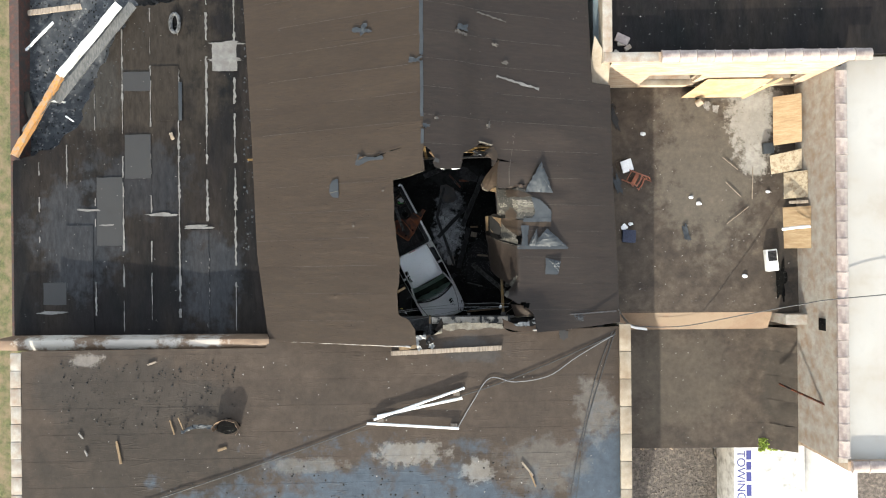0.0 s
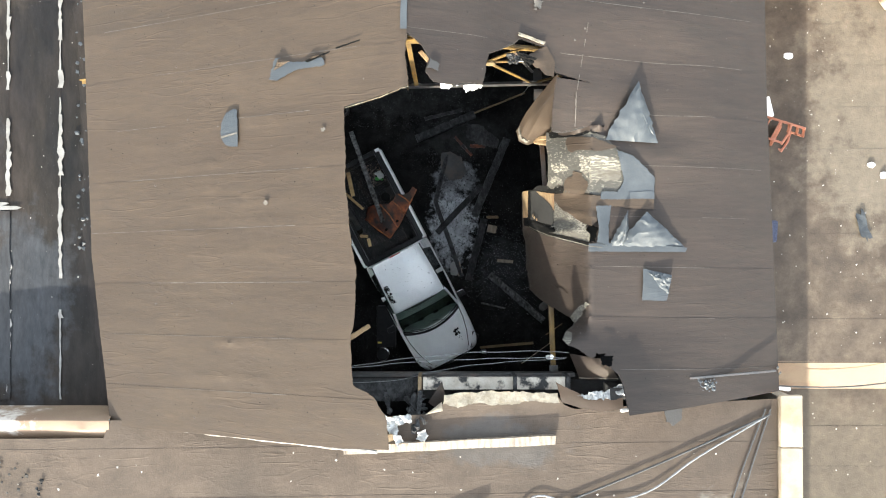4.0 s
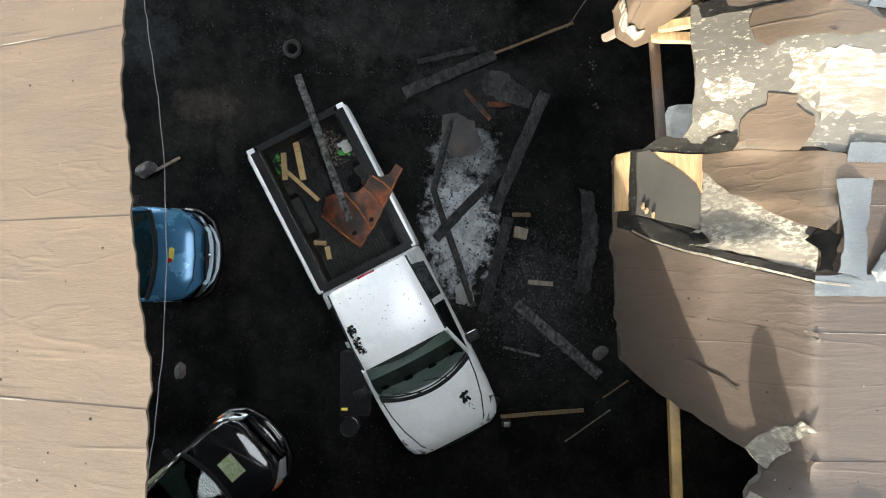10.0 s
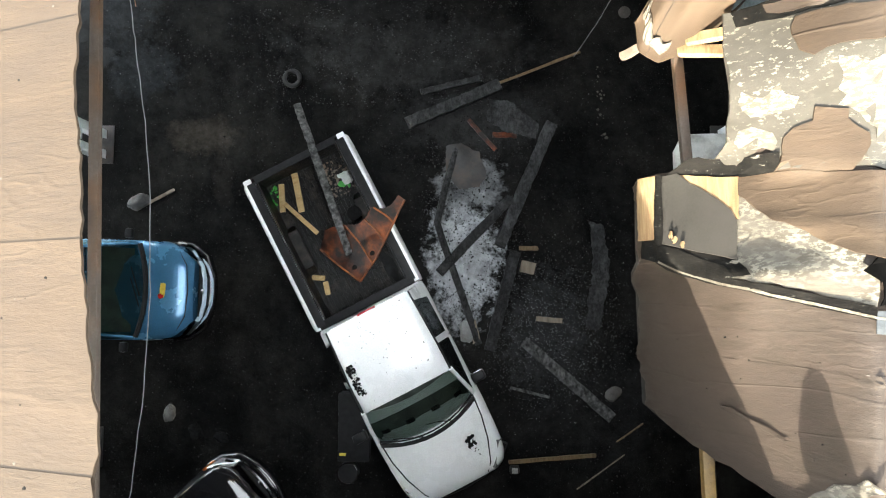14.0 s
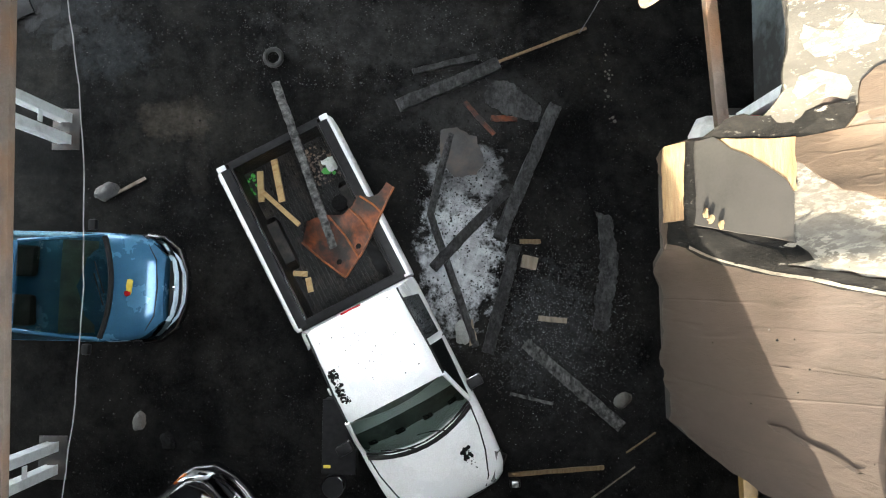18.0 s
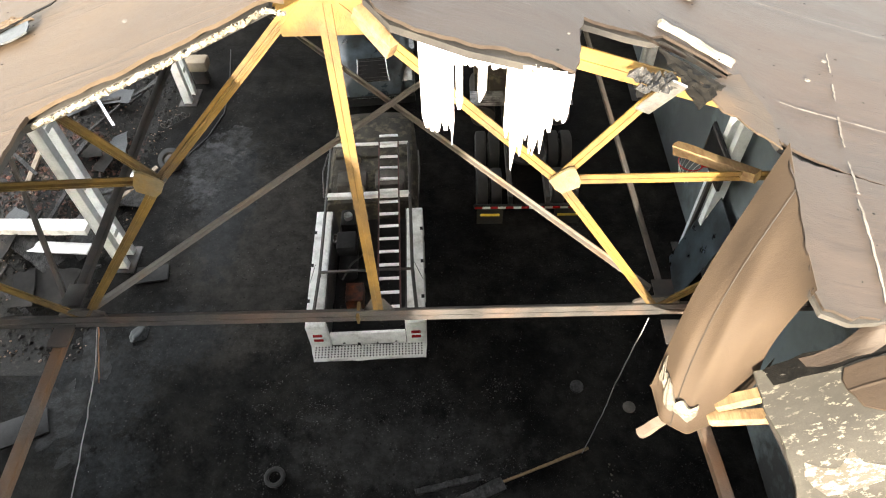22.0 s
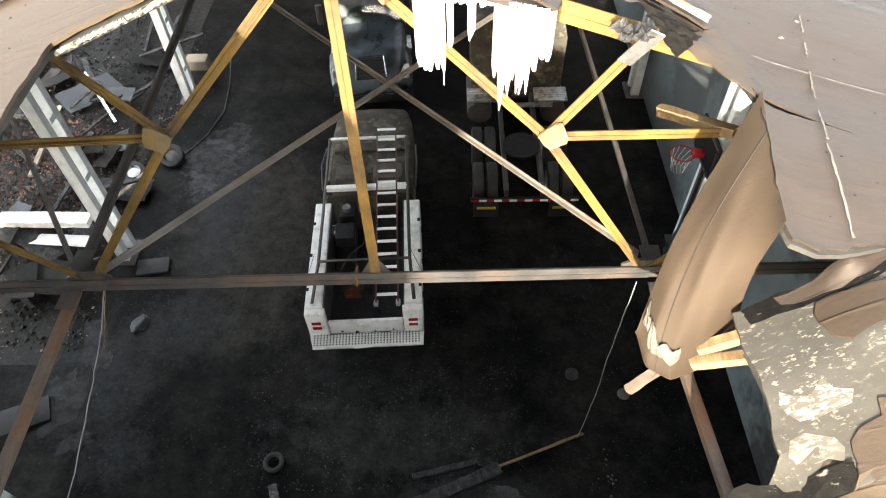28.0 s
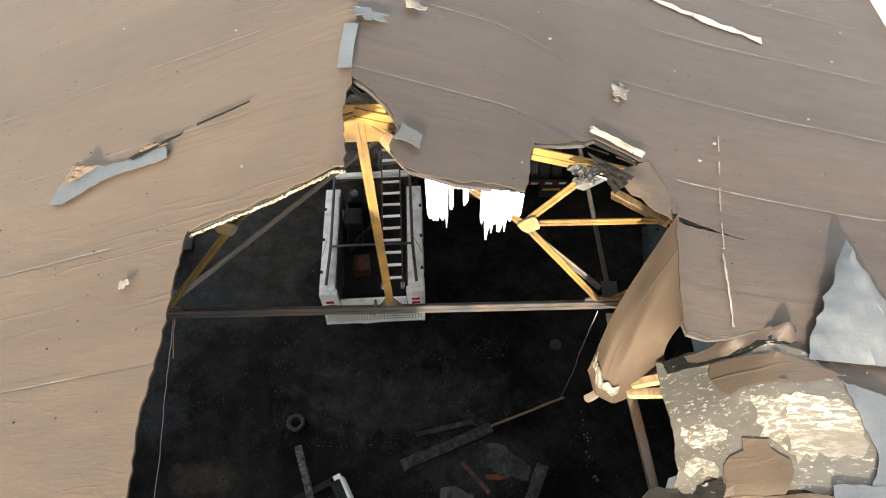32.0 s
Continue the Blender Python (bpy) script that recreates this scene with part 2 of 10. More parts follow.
M_GRIT = surface("grey_ash_grit", (0.018, 0.018, 0.018), (0.060, 0.060, 0.060), 9, 0.9, 0, 0.4, (0.11, 0.11, 0.11), 0.2, 12.0, vary=0.5, island=True, gloss=0.2)
M_STEEL = surface("sooted_grey_steel", (0.026, 0.025, 0.025), (0.052, 0.050, 0.049), 4, 0.5, 0.15, 0.3, (0.070, 0.050, 0.040), 0.25, 2.5, (1, 1, 1), 0.05)
# lighter copy of the sooted steel; light on the braces put into its tone
M_BRACE = surface("lightened_grey_steel", (0.075, 0.069, 0.063), (0.125, 0.117, 0.108), 4, 0.6, 0.1, 0.3, (0.11, 0.075, 0.05), 0.22, 2.5)
M_GUSSET = surface("scoured_yellow_grey_steel", (0.070, 0.056, 0.033), (0.115, 0.098, 0.066), 8, 0.6, 0.1, 0.4, (0.12, 0.075, 0.02), 0.4, 5.0)
M_YELLOW = surface("yellow_painted_steel", (0.1121, 0.0665, 0.0152), (0.1568, 0.0978, 0.0247), 3, 0.6, 0.0, 0.25, (0.0465, 0.0308, 0.0171), 0.42, 2.2, (1, 1, 1), 0.05, spread=0.14, gloss=0.3)
M_RUST = surface("orange_rusted_sheet", (0.085, 0.018, 0.004), (0.27, 0.062, 0.010), 5, 0.5, 0.1, 0.5, (0.010, 0.006, 0.005), 0.56, 2.2, spread=0.12)
M_RUSTPIPE = surface("rusted_grey_steel", (0.13, 0.098, 0.078), (0.21, 0.165, 0.135), 5, 0.6, 0.1, 0.4, (0.20, 0.105, 0.05), 0.34, 1.5)
M_STRUT = surface("rusted_brown_strut_steel", (0.075, 0.056, 0.044), (0.125, 0.097, 0.078), 5, 0.6, 0.1, 0.4, (0.12, 0.060, 0.028), 0.34, 1.5)
M_FRESHWOOD = surface("fresh_pine_offcut", (0.46, 0.31, 0.13), (0.62, 0.45, 0.22), 5.0, 0.6, 0, 0.2, (0.32, 0.17, 0.06), 0.25, 3.0, (12, 2.0, 12), 0.15)
M_CRUMB = surface("glittering_glass_crumb", (0.30, 0.31, 0.32), (0.62, 0.63, 0.64), 20, 0.35, 0, 0.2, vary=0.5, island=True)
M_WHITE = surface("white_vehicle_paint", (0.93, 0.94, 0.95), (0.95, 0.955, 0.96), 1.2, 0.28, 0, 0.0, (0.82, 0.84, 0.86), 0.25, 1.0, coat=0.5)
M_DIRTYWHITE = surface("dirty_white_paint", (0.62, 0.62, 0.60), (0.80, 0.80, 0.77), 3, 0.5, 0, 0.2, (0.25, 0.24, 0.22), 0.28, 2.2)
M_COLWHITE = surface("blue_white_column_paint", (0.80, 0.85, 0.87), (0.88, 0.91, 0.92), 3, 0.5, 0, 0.15, (0.5, 0.52, 0.52), 0.2, 3.5)
M_WALLBLUE = surface("pale_blue_block_wall", (0.143, 0.187, 0.209), (0.198, 0.242, 0.259), 2, 0.8, 0, 0.3, (0.044, 0.050, 0.050), 0.45, 0.4, spread=0.25)
M_SOOTWALL = surface("sooted_wall", (0.010, 0.010, 0.010), (0.026, 0.025, 0.025), 2, 0.85, 0, 0.4, (0.048, 0.045, 0.041), 0.25, 0.8, gloss=0.1)
M_CHARWALL = surface("scorched_white_painted_wall", (0.30, 0.26, 0.21), (0.44, 0.40, 0.34), 5, 0.8, 0, 0.4, (0.012, 0.012, 0.012), 0.36, 2.4, spread=0.04)
M_RUBBER = surface("black_rubber", (0.0072, 0.0072, 0.0072), (0.0180, 0.0180, 0.0180), 12, 0.75, 0, 0.3)
M_PLASTIC = surface("black_plastic", (0.009, 0.009, 0.010), (0.018, 0.018, 0.019), 10, 0.5, 0, 0.15, gloss=0.18)
M_LINER = surface("wet_black_bed_liner", (0.005, 0.005, 0.005), (0.013, 0.013, 0.013), 9, 0.38, 0, 0.5, (0.03, 0.025, 0.02), 0.2, 4, gloss=0.22)
M_CHROME = surface("bright_metal", (0.55, 0.56, 0.58), (0.72, 0.73, 0.75), 6, 0.18, 1.0, 0.05)
M_ALU = surface("worn_aluminium", (0.45, 0.45, 0.45), (0.62, 0.62, 0.62), 8, 0.35, 0.9, 0.15, (0.12, 0.12, 0.12), 0.3, 5)
M_RED = surface("red_plastic_lens", (0.30, 0.012, 0.016), (0.42, 0.02, 0.025), 6, 0.2, 0, 0.05)
M_REDPAINT = surface("faded_red_rail", (0.055, 0.012, 0.010), (0.09, 0.020, 0.016), 8, 0.6, 0, 0.2, (0.025, 0.015, 0.015), 0.4, 4)
M_BLUE = surface("metallic_blue_paint", (0.055, 0.18, 0.32), (0.080, 0.235, 0.39), 1.5, 0.26, 0.35, 0.02, coat=0.5)
M_DARKBLUE = surface("sooted_dark_blue_paint", (0.035, 0.05, 0.062), (0.07, 0.092, 0.108), 2, 0.3, 0.1, 0.15, (0.012, 0.012, 0.012), 0.45, 1.5)
M_BLACKPAINT = surface("glossy_black_paint", (0.006, 0.006, 0.007), (0.012, 0.012, 0.014), 3, 0.12, 0, 0.0, coat=0.8)
M_LAMP = surface("clear_headlamp_lens", (0.45, 0.46, 0.47), (0.7, 0.7, 0.7), 14, 0.1, 0.6, 0.2)
M_ORANGE = surface("orange_lens", (0.45, 0.08, 0.01), (0.6, 0.14, 0.02), 8, 0.25, 0, 0.1)
M_INTERIOR = surface("grey_cab_interior", (0.085, 0.105, 0.095), (0.14, 0.165, 0.15), 4, 0.75, 0, 0.2, (0.04, 0.045, 0.04), 0.3, 3)
M_BRICK = surface("orange_red_brickwork", (0.255, 0.1575, 0.0975), (0.36, 0.2475, 0.1575), 9, 0.85, 0, 0.5, (0.4125, 0.3525, 0.2775), 0.42, 1.6, (1, 1, 4), 0.0, spread=0.2)
M_DARKBRICK = surface("smoked_red_brick", (0.040, 0.016, 0.011), (0.105, 0.042, 0.028), 7, 0.85, 0, 0.5, (0.030, 0.026, 0.023), 0.5, 4.0, vary=0.4, island=True)
M_PEEL = surface("peeling_whitewashed_brick", (0.2550, 0.2295, 0.1913), (0.3570, 0.3315, 0.2869), 3, 0.85, 0, 0.6, (0.1913, 0.1275, 0.0829), 0.32, 2.2, spread=0.16)
M_STUCCO = surface("cream_cement_render", (0.2481, 0.2052, 0.1479), (0.3149, 0.2671, 0.2052), 3, 0.88, 0, 0.4, (0.1622, 0.1193, 0.0763), 0.35, 1.2)
M_COPING = surface("brown_glazed_coping_tile", (0.168, 0.128, 0.112), (0.264, 0.208, 0.184), 4, 0.45, 0, 0.3, (0.36, 0.304, 0.256), 0.3, 2.5, (1, 1, 1), 0.18)
M_WHITEROOF = surface("white_roof_coating", (0.3318, 0.3110, 0.2783), (0.3966, 0.3802, 0.3482), 1.2, 0.75, 0, 0.3, (0.2678, 0.2411, 0.2039), 0.35, 0.6)
M_PLY = surface("plywood_sheet", (0.345, 0.24, 0.1275), (0.45, 0.33, 0.195), 4, 0.75, 0, 0.25, (0.255, 0.165, 0.0825), 0.35, 1.2, (1, 5, 1), 0.1)
M_OSB = surface("pale_chipboard", (0.315, 0.255, 0.165), (0.465, 0.3975, 0.285), 14, 0.85, 0, 0.4, (0.225, 0.165, 0.105), 0.35, 6, spread=0.05)
M_PIPEWHITE = surface("white_pvc_pipe", (0.72, 0.71, 0.70), (0.80, 0.79, 0.78), 3, 0.4, 0, 0.05)
M_CABLE = surface("black_cable_jacket", (0.018, 0.018, 0.018), (0.04, 0.04, 0.04), 20, 0.6, 0, 0.2)
M_GREYCABLE = surface("grey_cable_jacket", (0.11, 0.11, 0.11), (0.22, 0.22, 0.22), 20, 0.6, 0, 0.2)
M_COPPER = surface("copper_wire", (0.40, 0.18, 0.09), (0.52, 0.28, 0.15), 20, 0.4, 0.7, 0.1)
M_CHAIR = surface("red_brown_chair_wood", (0.22, 0.075, 0.04), (0.33, 0.13, 0.075), 6, 0.5, 0, 0.2, stretch=(6, 6, 1))
M_FABRIC = surface("navy_cloth", (0.02, 0.024, 0.045), (0.04, 0.048, 0.08), 30, 0.95, 0, 0.5)
M_TARPBLUE = surface("grey_blue_sheet", (0.0102, 0.0138, 0.0174), (0.0174, 0.0216, 0.0258), 4, 0.6, 0, 0.5)
M_PAPER = surface("white_scrap", (0.62, 0.62, 0.62), (0.78, 0.78, 0.78), 5, 0.7, 0, 0.2)
M_GRAVEL = surface("dark_gravel_earth", (0.05, 0.043, 0.038), (0.14, 0.12, 0.105), 14, 0.95, 0, 1.0, (0.2, 0.17, 0.14), 0.25, 6)
M_GRASS = surface("dry_grass_earth", (0.05, 0.06, 0.018), (0.13, 0.13, 0.05), 9, 0.95, 0, 1.0, (0.16, 0.12, 0.07), 0.45, 2)
M_LEAF = surface("yellow_green_leaf", (0.14, 0.2, 0.02), (0.26, 0.32, 0.05), 5, 0.7, 0, 0.2, vary=0.2, island=True)
M_SIGNBLUE = surface("navy_lettering", (0.03, 0.035, 0.16), (0.05, 0.055, 0.22), 6, 0.5, 0, 0.0)
M_STICKER = surface("yellow_sticker", (0.62, 0.44, 0.04), (0.72, 0.55, 0.08), 10, 0.5, 0, 0.0)
M_GREEN = surface("bright_green_plastic", (0.04, 0.30, 0.04), (0.09, 0.45, 0.08), 9, 0.5, 0, 0.2)
M_PALEGREEN = surface("pale_green_print", (0.36, 0.40, 0.22), (0.52, 0.56, 0.36), 25, 0.6, 0, 0.05, (0.18, 0.24, 0.12), 0.4, 18)
M_FLECK = surface("black_burnt_flake", (0.006, 0.006, 0.006), (0.015, 0.015, 0.015), 30, 0.9, 0, 0.4, gloss=0.05)
M_INSUL = surface("white_fluffy_insulation", (0.2602, 0.2602, 0.252), (0.3277, 0.3277, 0.3195), 14, 0.95, 0, 1.0, (0.189, 0.1845, 0.168), 0.3, 6)
M_GLASS = glass("dark_tinted_glass", (0.55, 0.65, 0.60))
M_DARKGLASS = glass("smoked_black_glass", (0.05, 0.06, 0.06))
M_TRUCKWHITE = surface("weathered_white_truck_paint", (0.74, 0.74, 0.72), (0.86, 0.86, 0.84), 3, 0.45, 0, 0.15, (0.45, 0.44, 0.42), 0.22, 3.0, spread=0.08)
M_RUNG = surface("scuffed_bright_aluminium", (0.80, 0.80, 0.80), (0.92, 0.92, 0.92), 9, 0.4, 0.0, 0.1)
M_SOOTCAB = surface("smoked_brown_cab_metal", (0.020, 0.018, 0.015), (0.060, 0.054, 0.043), 3, 0.6, 0.1, 0.4, (0.10, 0.088, 0.062), 0.3, 4.0, spread=0.06, gloss=0.2)
# pale blue stands for sky reflected in the bumper's paint
M_SKYSHEEN = surface("painted_sky_sheen", (0.42, 0.55, 0.64), (0.52, 0.64, 0.72), 2, 0.4, 0, 0.05)



def blots(m, spots):
    """Soft-edged stains and painted tones on a material: (x, y, rx, ry, colour, amount, roughness or None, how fine its
    edge is).
    """
    nt = m.node_tree
    N, L = nt.nodes.new, nt.links.new
    bsdf = nt.nodes["Principled BSDF"]
    co = N("ShaderNodeTexCoord")
    for x, y, rx, ry, colour, amount, rough, fine in spots:
        mp, flat, size, tex, add, edge = N("ShaderNodeMapping"), N("ShaderNodeVectorMath"), N("ShaderNodeVectorMath"), N("ShaderNodeTexNoise"), N("ShaderNodeMath"), N("ShaderNodeMapRange")
        mp.inputs["Location"].default_value = (-x / rx, -y / ry, 0)
        mp.inputs["Scale"].default_value = (1 / rx, 1 / ry, 0)
        L(co.outputs["Object"], mp.inputs[0])
        size.operation = "LENGTH"
        L(mp.outputs[0], size.inputs[0])
        tex.inputs["Scale"].default_value, tex.inputs["Detail"].default_value, tex.inputs["Roughness"].default_value = fine, 9.0, 0.68
        L(co.outputs["Object"], tex.inputs["Vector"])
        add.operation = "MULTIPLY_ADD"
        L(tex.outputs[0], add.inputs[0])
        add.inputs[1].default_value = 2.6
        L(size.outputs["Value"], add.inputs[2])
        edge.inputs["From Min"].default_value, edge.inputs["From Max"].default_value = 2.35, 1.95
        edge.inputs["To Min"].default_value, edge.inputs["To Max"].default_value = 0.0, amount
        L(add.outputs[0], edge.inputs["Value"])
        x_mix = N("ShaderNodeMix")
        x_mix.data_type = "RGBA"
        L(edge.outputs[0], x_mix.inputs[0])
        L(bsdf.inputs["Base Color"].links[0].from_socket, x_mix.inputs[6])
        x_mix.inputs[7].default_value = (*colour, 1)
        L(x_mix.outputs[2], bsdf.inputs["Base Color"])
        if rough is not None:
            r_mix = N("ShaderNodeMix")
            r_mix.data_type = "FLOAT"
            L(edge.outputs[0], r_mix.inputs[0])
            L(bsdf.inputs["Roughness"].links[0].from_socket, r_mix.inputs[2])
            r_mix.inputs[3].default_value = rough
            L(r_mix.outputs[0], bsdf.inputs["Roughness"])


ASH_TONE, LIME, SOOT = (0.046, 0.058, 0.072), (0.24, 0.225, 0.2), (0.012, 0.012, 0.012)
# the two dark western spots paint a shadow over the southwest corner
blots(M_LOWER, [(-11.0, -5.0, 3.5, 1.6, (0.028, 0.0245, 0.021), 0.6, None, 0.6), (-11.5, -9.0, 4.5, 4.5, (0.024, 0.0195, 0.0155), 0.75, None, 0.5), (-2.6, -10.5, 8.5, 3.2, ASH_TONE, 0.95, None, 0.9), (5.5, -8.8, 1.6, 2.8, ASH_TONE, 0.92, None, 0.9), (-1.4, -7.25, 1.4, 0.45, LIME, 0.4, None, 3.4), (1.0, -7.9, 0.6, 0.5, LIME, 0.4, None, 3.6), (5.3, -5.8, 0.8, 1.3, (0.136, 0.128, 0.115), 0.4, None, 2.0), (3.5, -7.7, 1.6, 1.0, (0.102, 0.0952, 0.085), 0.45, None, 1.6), (-5.0, -7.6, 1.5, 0.3, (0.119, 0.111, 0.0978), 0.5, None, 3.2), (-12.6, -3.8, 0.6, 0.25, (0.17, 0.153, 0.136), 0.6, None, 3.5), (0.9, -3.6, 1.3, 0.5, (0.0425, 0.0408, 0.0391), 0.6, None, 1.6)])
blots(M_COURT, [(10.6, 3.0, 2.6, 3.6, (0.112, 0.0972, 0.0756), 0.55, None, 1.1), (12.4, 5.0, 1.0, 1.7, (0.302, 0.281, 0.245), 0.7, None, 3.2), (12.5, 3.4, 0.6, 0.7, (0.302, 0.281, 0.245), 0.7, None, 3.0), (12.6, 6.0, 1.2, 0.5, (0.302, 0.281, 0.245), 0.6, None, 3.4), (13.6, -0.5, 0.6, 1.8, (0.0216, 0.0194, 0.0173), 0.7, None, 2.0), (13.6, -6.0, 0.7, 2.4, (0.036, 0.0302, 0.0238), 0.7, None, 2.0), (9.5, -5.6, 2.6, 2.2, (0.0756, 0.0634, 0.0475), 0.5, None, 1.3)])
blots(M_BLACKROOF, [(-11.3, 7.3, 3.4, 3.8, (0.024, 0.0195, 0.015), 0.85, None, 0.7), (-11.2, 2.6, 2.0, 1.5, (0.020, 0.021, 0.023), 0.6, None, 1.5), (-13.6, 0.5, 1.8, 2.2, (0.030, 0.032, 0.035), 0.6, None, 1.5), (-8.6, -1.0, 1.2, 2.0, (0.028, 0.030, 0.033), 0.6, None, 1.5), (-12.9, 6.0, 1.2, 1.8, (0.028, 0.026, 0.023), 0.7, None, 2.2)])
# the pale spot at (-6.2, 12.4) paints a glint on the wet floor
blots(M_FLOOR, [(-4.6, 9.6, 2.0, 3.2, (0.026, 0.024, 0.022), 0.6, None, 0.8), (-1.2, 5.0, 2.4, 0.9, (0.024, 0.024, 0.024), 0.5, None, 2.4), (-5.1, 3.3, 0.7, 0.38, (0.034, 0.029, 0.024), 0.6, None, 2.2), (-4.7, 2.4, 0.22, 0.6, (0.022, 0.020, 0.018), 0.4, None, 2.2), (0.05, 0.8, 0.75, 1.3, (0.33, 0.338, 0.355), 0.9, None, 3.0), (0.2, 2.3, 0.7, 0.6, (0.15, 0.153, 0.16), 0.8, None, 3.0), (1.7, -0.7, 0.9, 1.3, (0.035, 0.036, 0.038), 0.5, None, 4.5), (0.3, 3.6, 1.6, 0.7, (0.03, 0.03, 0.03), 0.6, None, 2.6), (-7.4, 6.0, 1.4, 1.2, (0.014, 0.015, 0.016), 0.9, 0.10, 5.0), (-6.0, 7.4, 1.2, 0.8, (0.014, 0.015, 0.016), 0.9, 0.14, 6.0), (-6.2, 12.4, 0.8, 1.4, (0.05, 0.052, 0.056), 0.5, 0.15, 5.0), (-5.6, 11.0, 0.7, 2.4, (0.014, 0.015, 0.016), 0.9, 0.14, 4.0), (-6.4, 4.6, 0.8, 0.6, (0.014, 0.015, 0.016), 0.9, 0.12, 5.0), (-1.6, 6.2, 1.4, 0.6, SOOT, 0.9, None, 1.6), (2.6, -2.0, 1.6, 1.2, SOOT, 0.7, None, 1.4)])
# near-black over the wall's south part, dark grey near y = 12
blots(M_WALLBLUE, [(5.4, 0.5, 6.0, 5.0, (0.012, 0.012, 0.012), 0.97, None, 0.8), (5.4, 12.0, 6.0, 1.5, (0.05, 0.055, 0.06), 0.7, None, 1.2)])
blots(M_TAN, [(-14.0, -3.2, 1.2, 0.3, (0.42, 0.39, 0.34), 0.8, None, 3.0), (-11.0, -3.2, 1.5, 0.3, (0.36, 0.33, 0.29), 0.8, None, 3.0), (-8.6, -3.2, 0.9, 0.2, (0.36, 0.33, 0.29), 0.7, None, 3.0), (10.0, -3.0, 2.5, 0.5, (0.13, 0.095, 0.06), 0.6, None, 2.2)])



def mottle(m, scale, low, high, fleck=None, fleck_scale=70.0, limit=0.66, bump=0.0, stretch=(1, 1, 1)):
    """Uneven tone at a middle scale, small flecks in drifts, and a finer relief."""
    nt = m.node_tree
    N, L = nt.nodes.new, nt.links.new
    bsdf = nt.nodes["Principled BSDF"]
    co, mp = N("ShaderNodeTexCoord"), N("ShaderNodeMapping")
    mp.inputs["Scale"].default_value = stretch
    L(co.outputs["Object"], mp.inputs[0])

    def tex(size, detail, rough=0.7):
        t = N("ShaderNodeTexNoise")
        t.inputs["Scale"].default_value, t.inputs["Detail"].default_value, t.inputs["Roughness"].default_value = size, detail, rough
        L(mp.outputs[0], t.inputs["Vector"])
        return t.outputs[0]

    def remap(src, a, b, c, d):
        r = N("ShaderNodeMapRange")
        for k, v in zip(("From Min", "From Max", "To Min", "To Max"), (a, b, c, d)):
            r.inputs[k].default_value = v
        L(src, r.inputs["Value"])
        return r.outputs[0]

    body = tex(scale, 9.0, 0.72)
    hue = N("ShaderNodeHueSaturation")
    L(remap(body, 0.3, 0.7, low, high), hue.inputs["Value"])
    L(bsdf.inputs["Base Color"].links[0].from_socket, hue.inputs["Color"])
    out = hue.outputs[0]
    if fleck:
        mul = N("ShaderNodeMath")
        mul.operation = "MULTIPLY"
        L(remap(tex(fleck_scale, 6.0, 0.68), limit, limit + 0.05, 0.0, 1.0), mul.inputs[0])
        L(remap(tex(0.9, 4.0), 0.42, 0.60, 0.05, 1.0), mul.inputs[1])
        mx = N("ShaderNodeMix")
        mx.data_type = "RGBA"
        L(mul.outputs[0], mx.inputs[0])
        L(out, mx.inputs[6])
        mx.inputs[7].default_value = (*fleck, 1)
        out = mx.outputs[2]
    L(out, bsdf.inputs["Base Color"])
    if bump:
        b = N("ShaderNodeBump")
        b.inputs["Strength"].default_value, b.inputs["Distance"].default_value = bump, 0.02
        L(tex(scale * 4, 8.0), b.inputs["Height"])
        L(bsdf.inputs["Normal"].links[0].from_socket, b.inputs["Normal"])
        L(b.outputs[0], bsdf.inputs["Normal"])


mottle(M_BOARD, 2.5, 0.86, 1.16, (0.125, 0.117, 0.096), 20.0, 0.57, 0.12, (0.5, 1.7, 1))
mottle(M_BOARD, 6.0, 0.93, 1.07, (0.030, 0.027, 0.022), 30.0, 0.66, 0.0, (0.5, 1.6, 1))
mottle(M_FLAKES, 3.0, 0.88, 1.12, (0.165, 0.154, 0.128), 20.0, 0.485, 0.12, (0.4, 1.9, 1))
mottle(M_FOIL, 2.2, 0.84, 1.16, (0.16, 0.16, 0.155), 26.0, 0.67, 0.1)
mottle(M_FELT, 6.0, 0.7, 1.4, (0.11, 0.105, 0.095), 12.0, 0.62, 0.2, (0.4, 2.5, 1))
mottle(M_YELLOW, 5.0, 0.62, 1.22, (0.035, 0.030, 0.024), 28.0, 0.64, 0.2)
mottle(M_RUST, 6.0, 0.5, 1.5, None, bump=0.4)
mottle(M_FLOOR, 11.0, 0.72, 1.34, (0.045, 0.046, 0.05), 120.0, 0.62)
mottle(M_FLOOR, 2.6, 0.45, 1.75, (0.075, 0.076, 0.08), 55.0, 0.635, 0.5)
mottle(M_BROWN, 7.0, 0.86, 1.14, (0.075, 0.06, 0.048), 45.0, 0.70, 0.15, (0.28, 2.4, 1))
# wide streaky tone range paints grazing sun on the east slope
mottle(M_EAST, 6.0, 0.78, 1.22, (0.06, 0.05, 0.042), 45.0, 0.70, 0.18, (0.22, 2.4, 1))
mottle(M_LOWER, 3.0, 0.78, 1.22, (0.16, 0.145, 0.125), 38.0, 0.68, 0.2)
mottle(M_BLACKROOF, 3.5, 0.6, 1.5, (0.075, 0.075, 0.075), 40.0, 0.655, 0.2, (1.8, 0.5, 1))
mottle(M_COURT, 5.0, 0.84, 1.16, (0.26, 0.235, 0.20), 34.0, 0.68, 0.25)
mottle(M_CHAR, 9.0, 0.6, 1.6, None, bump=0.6)
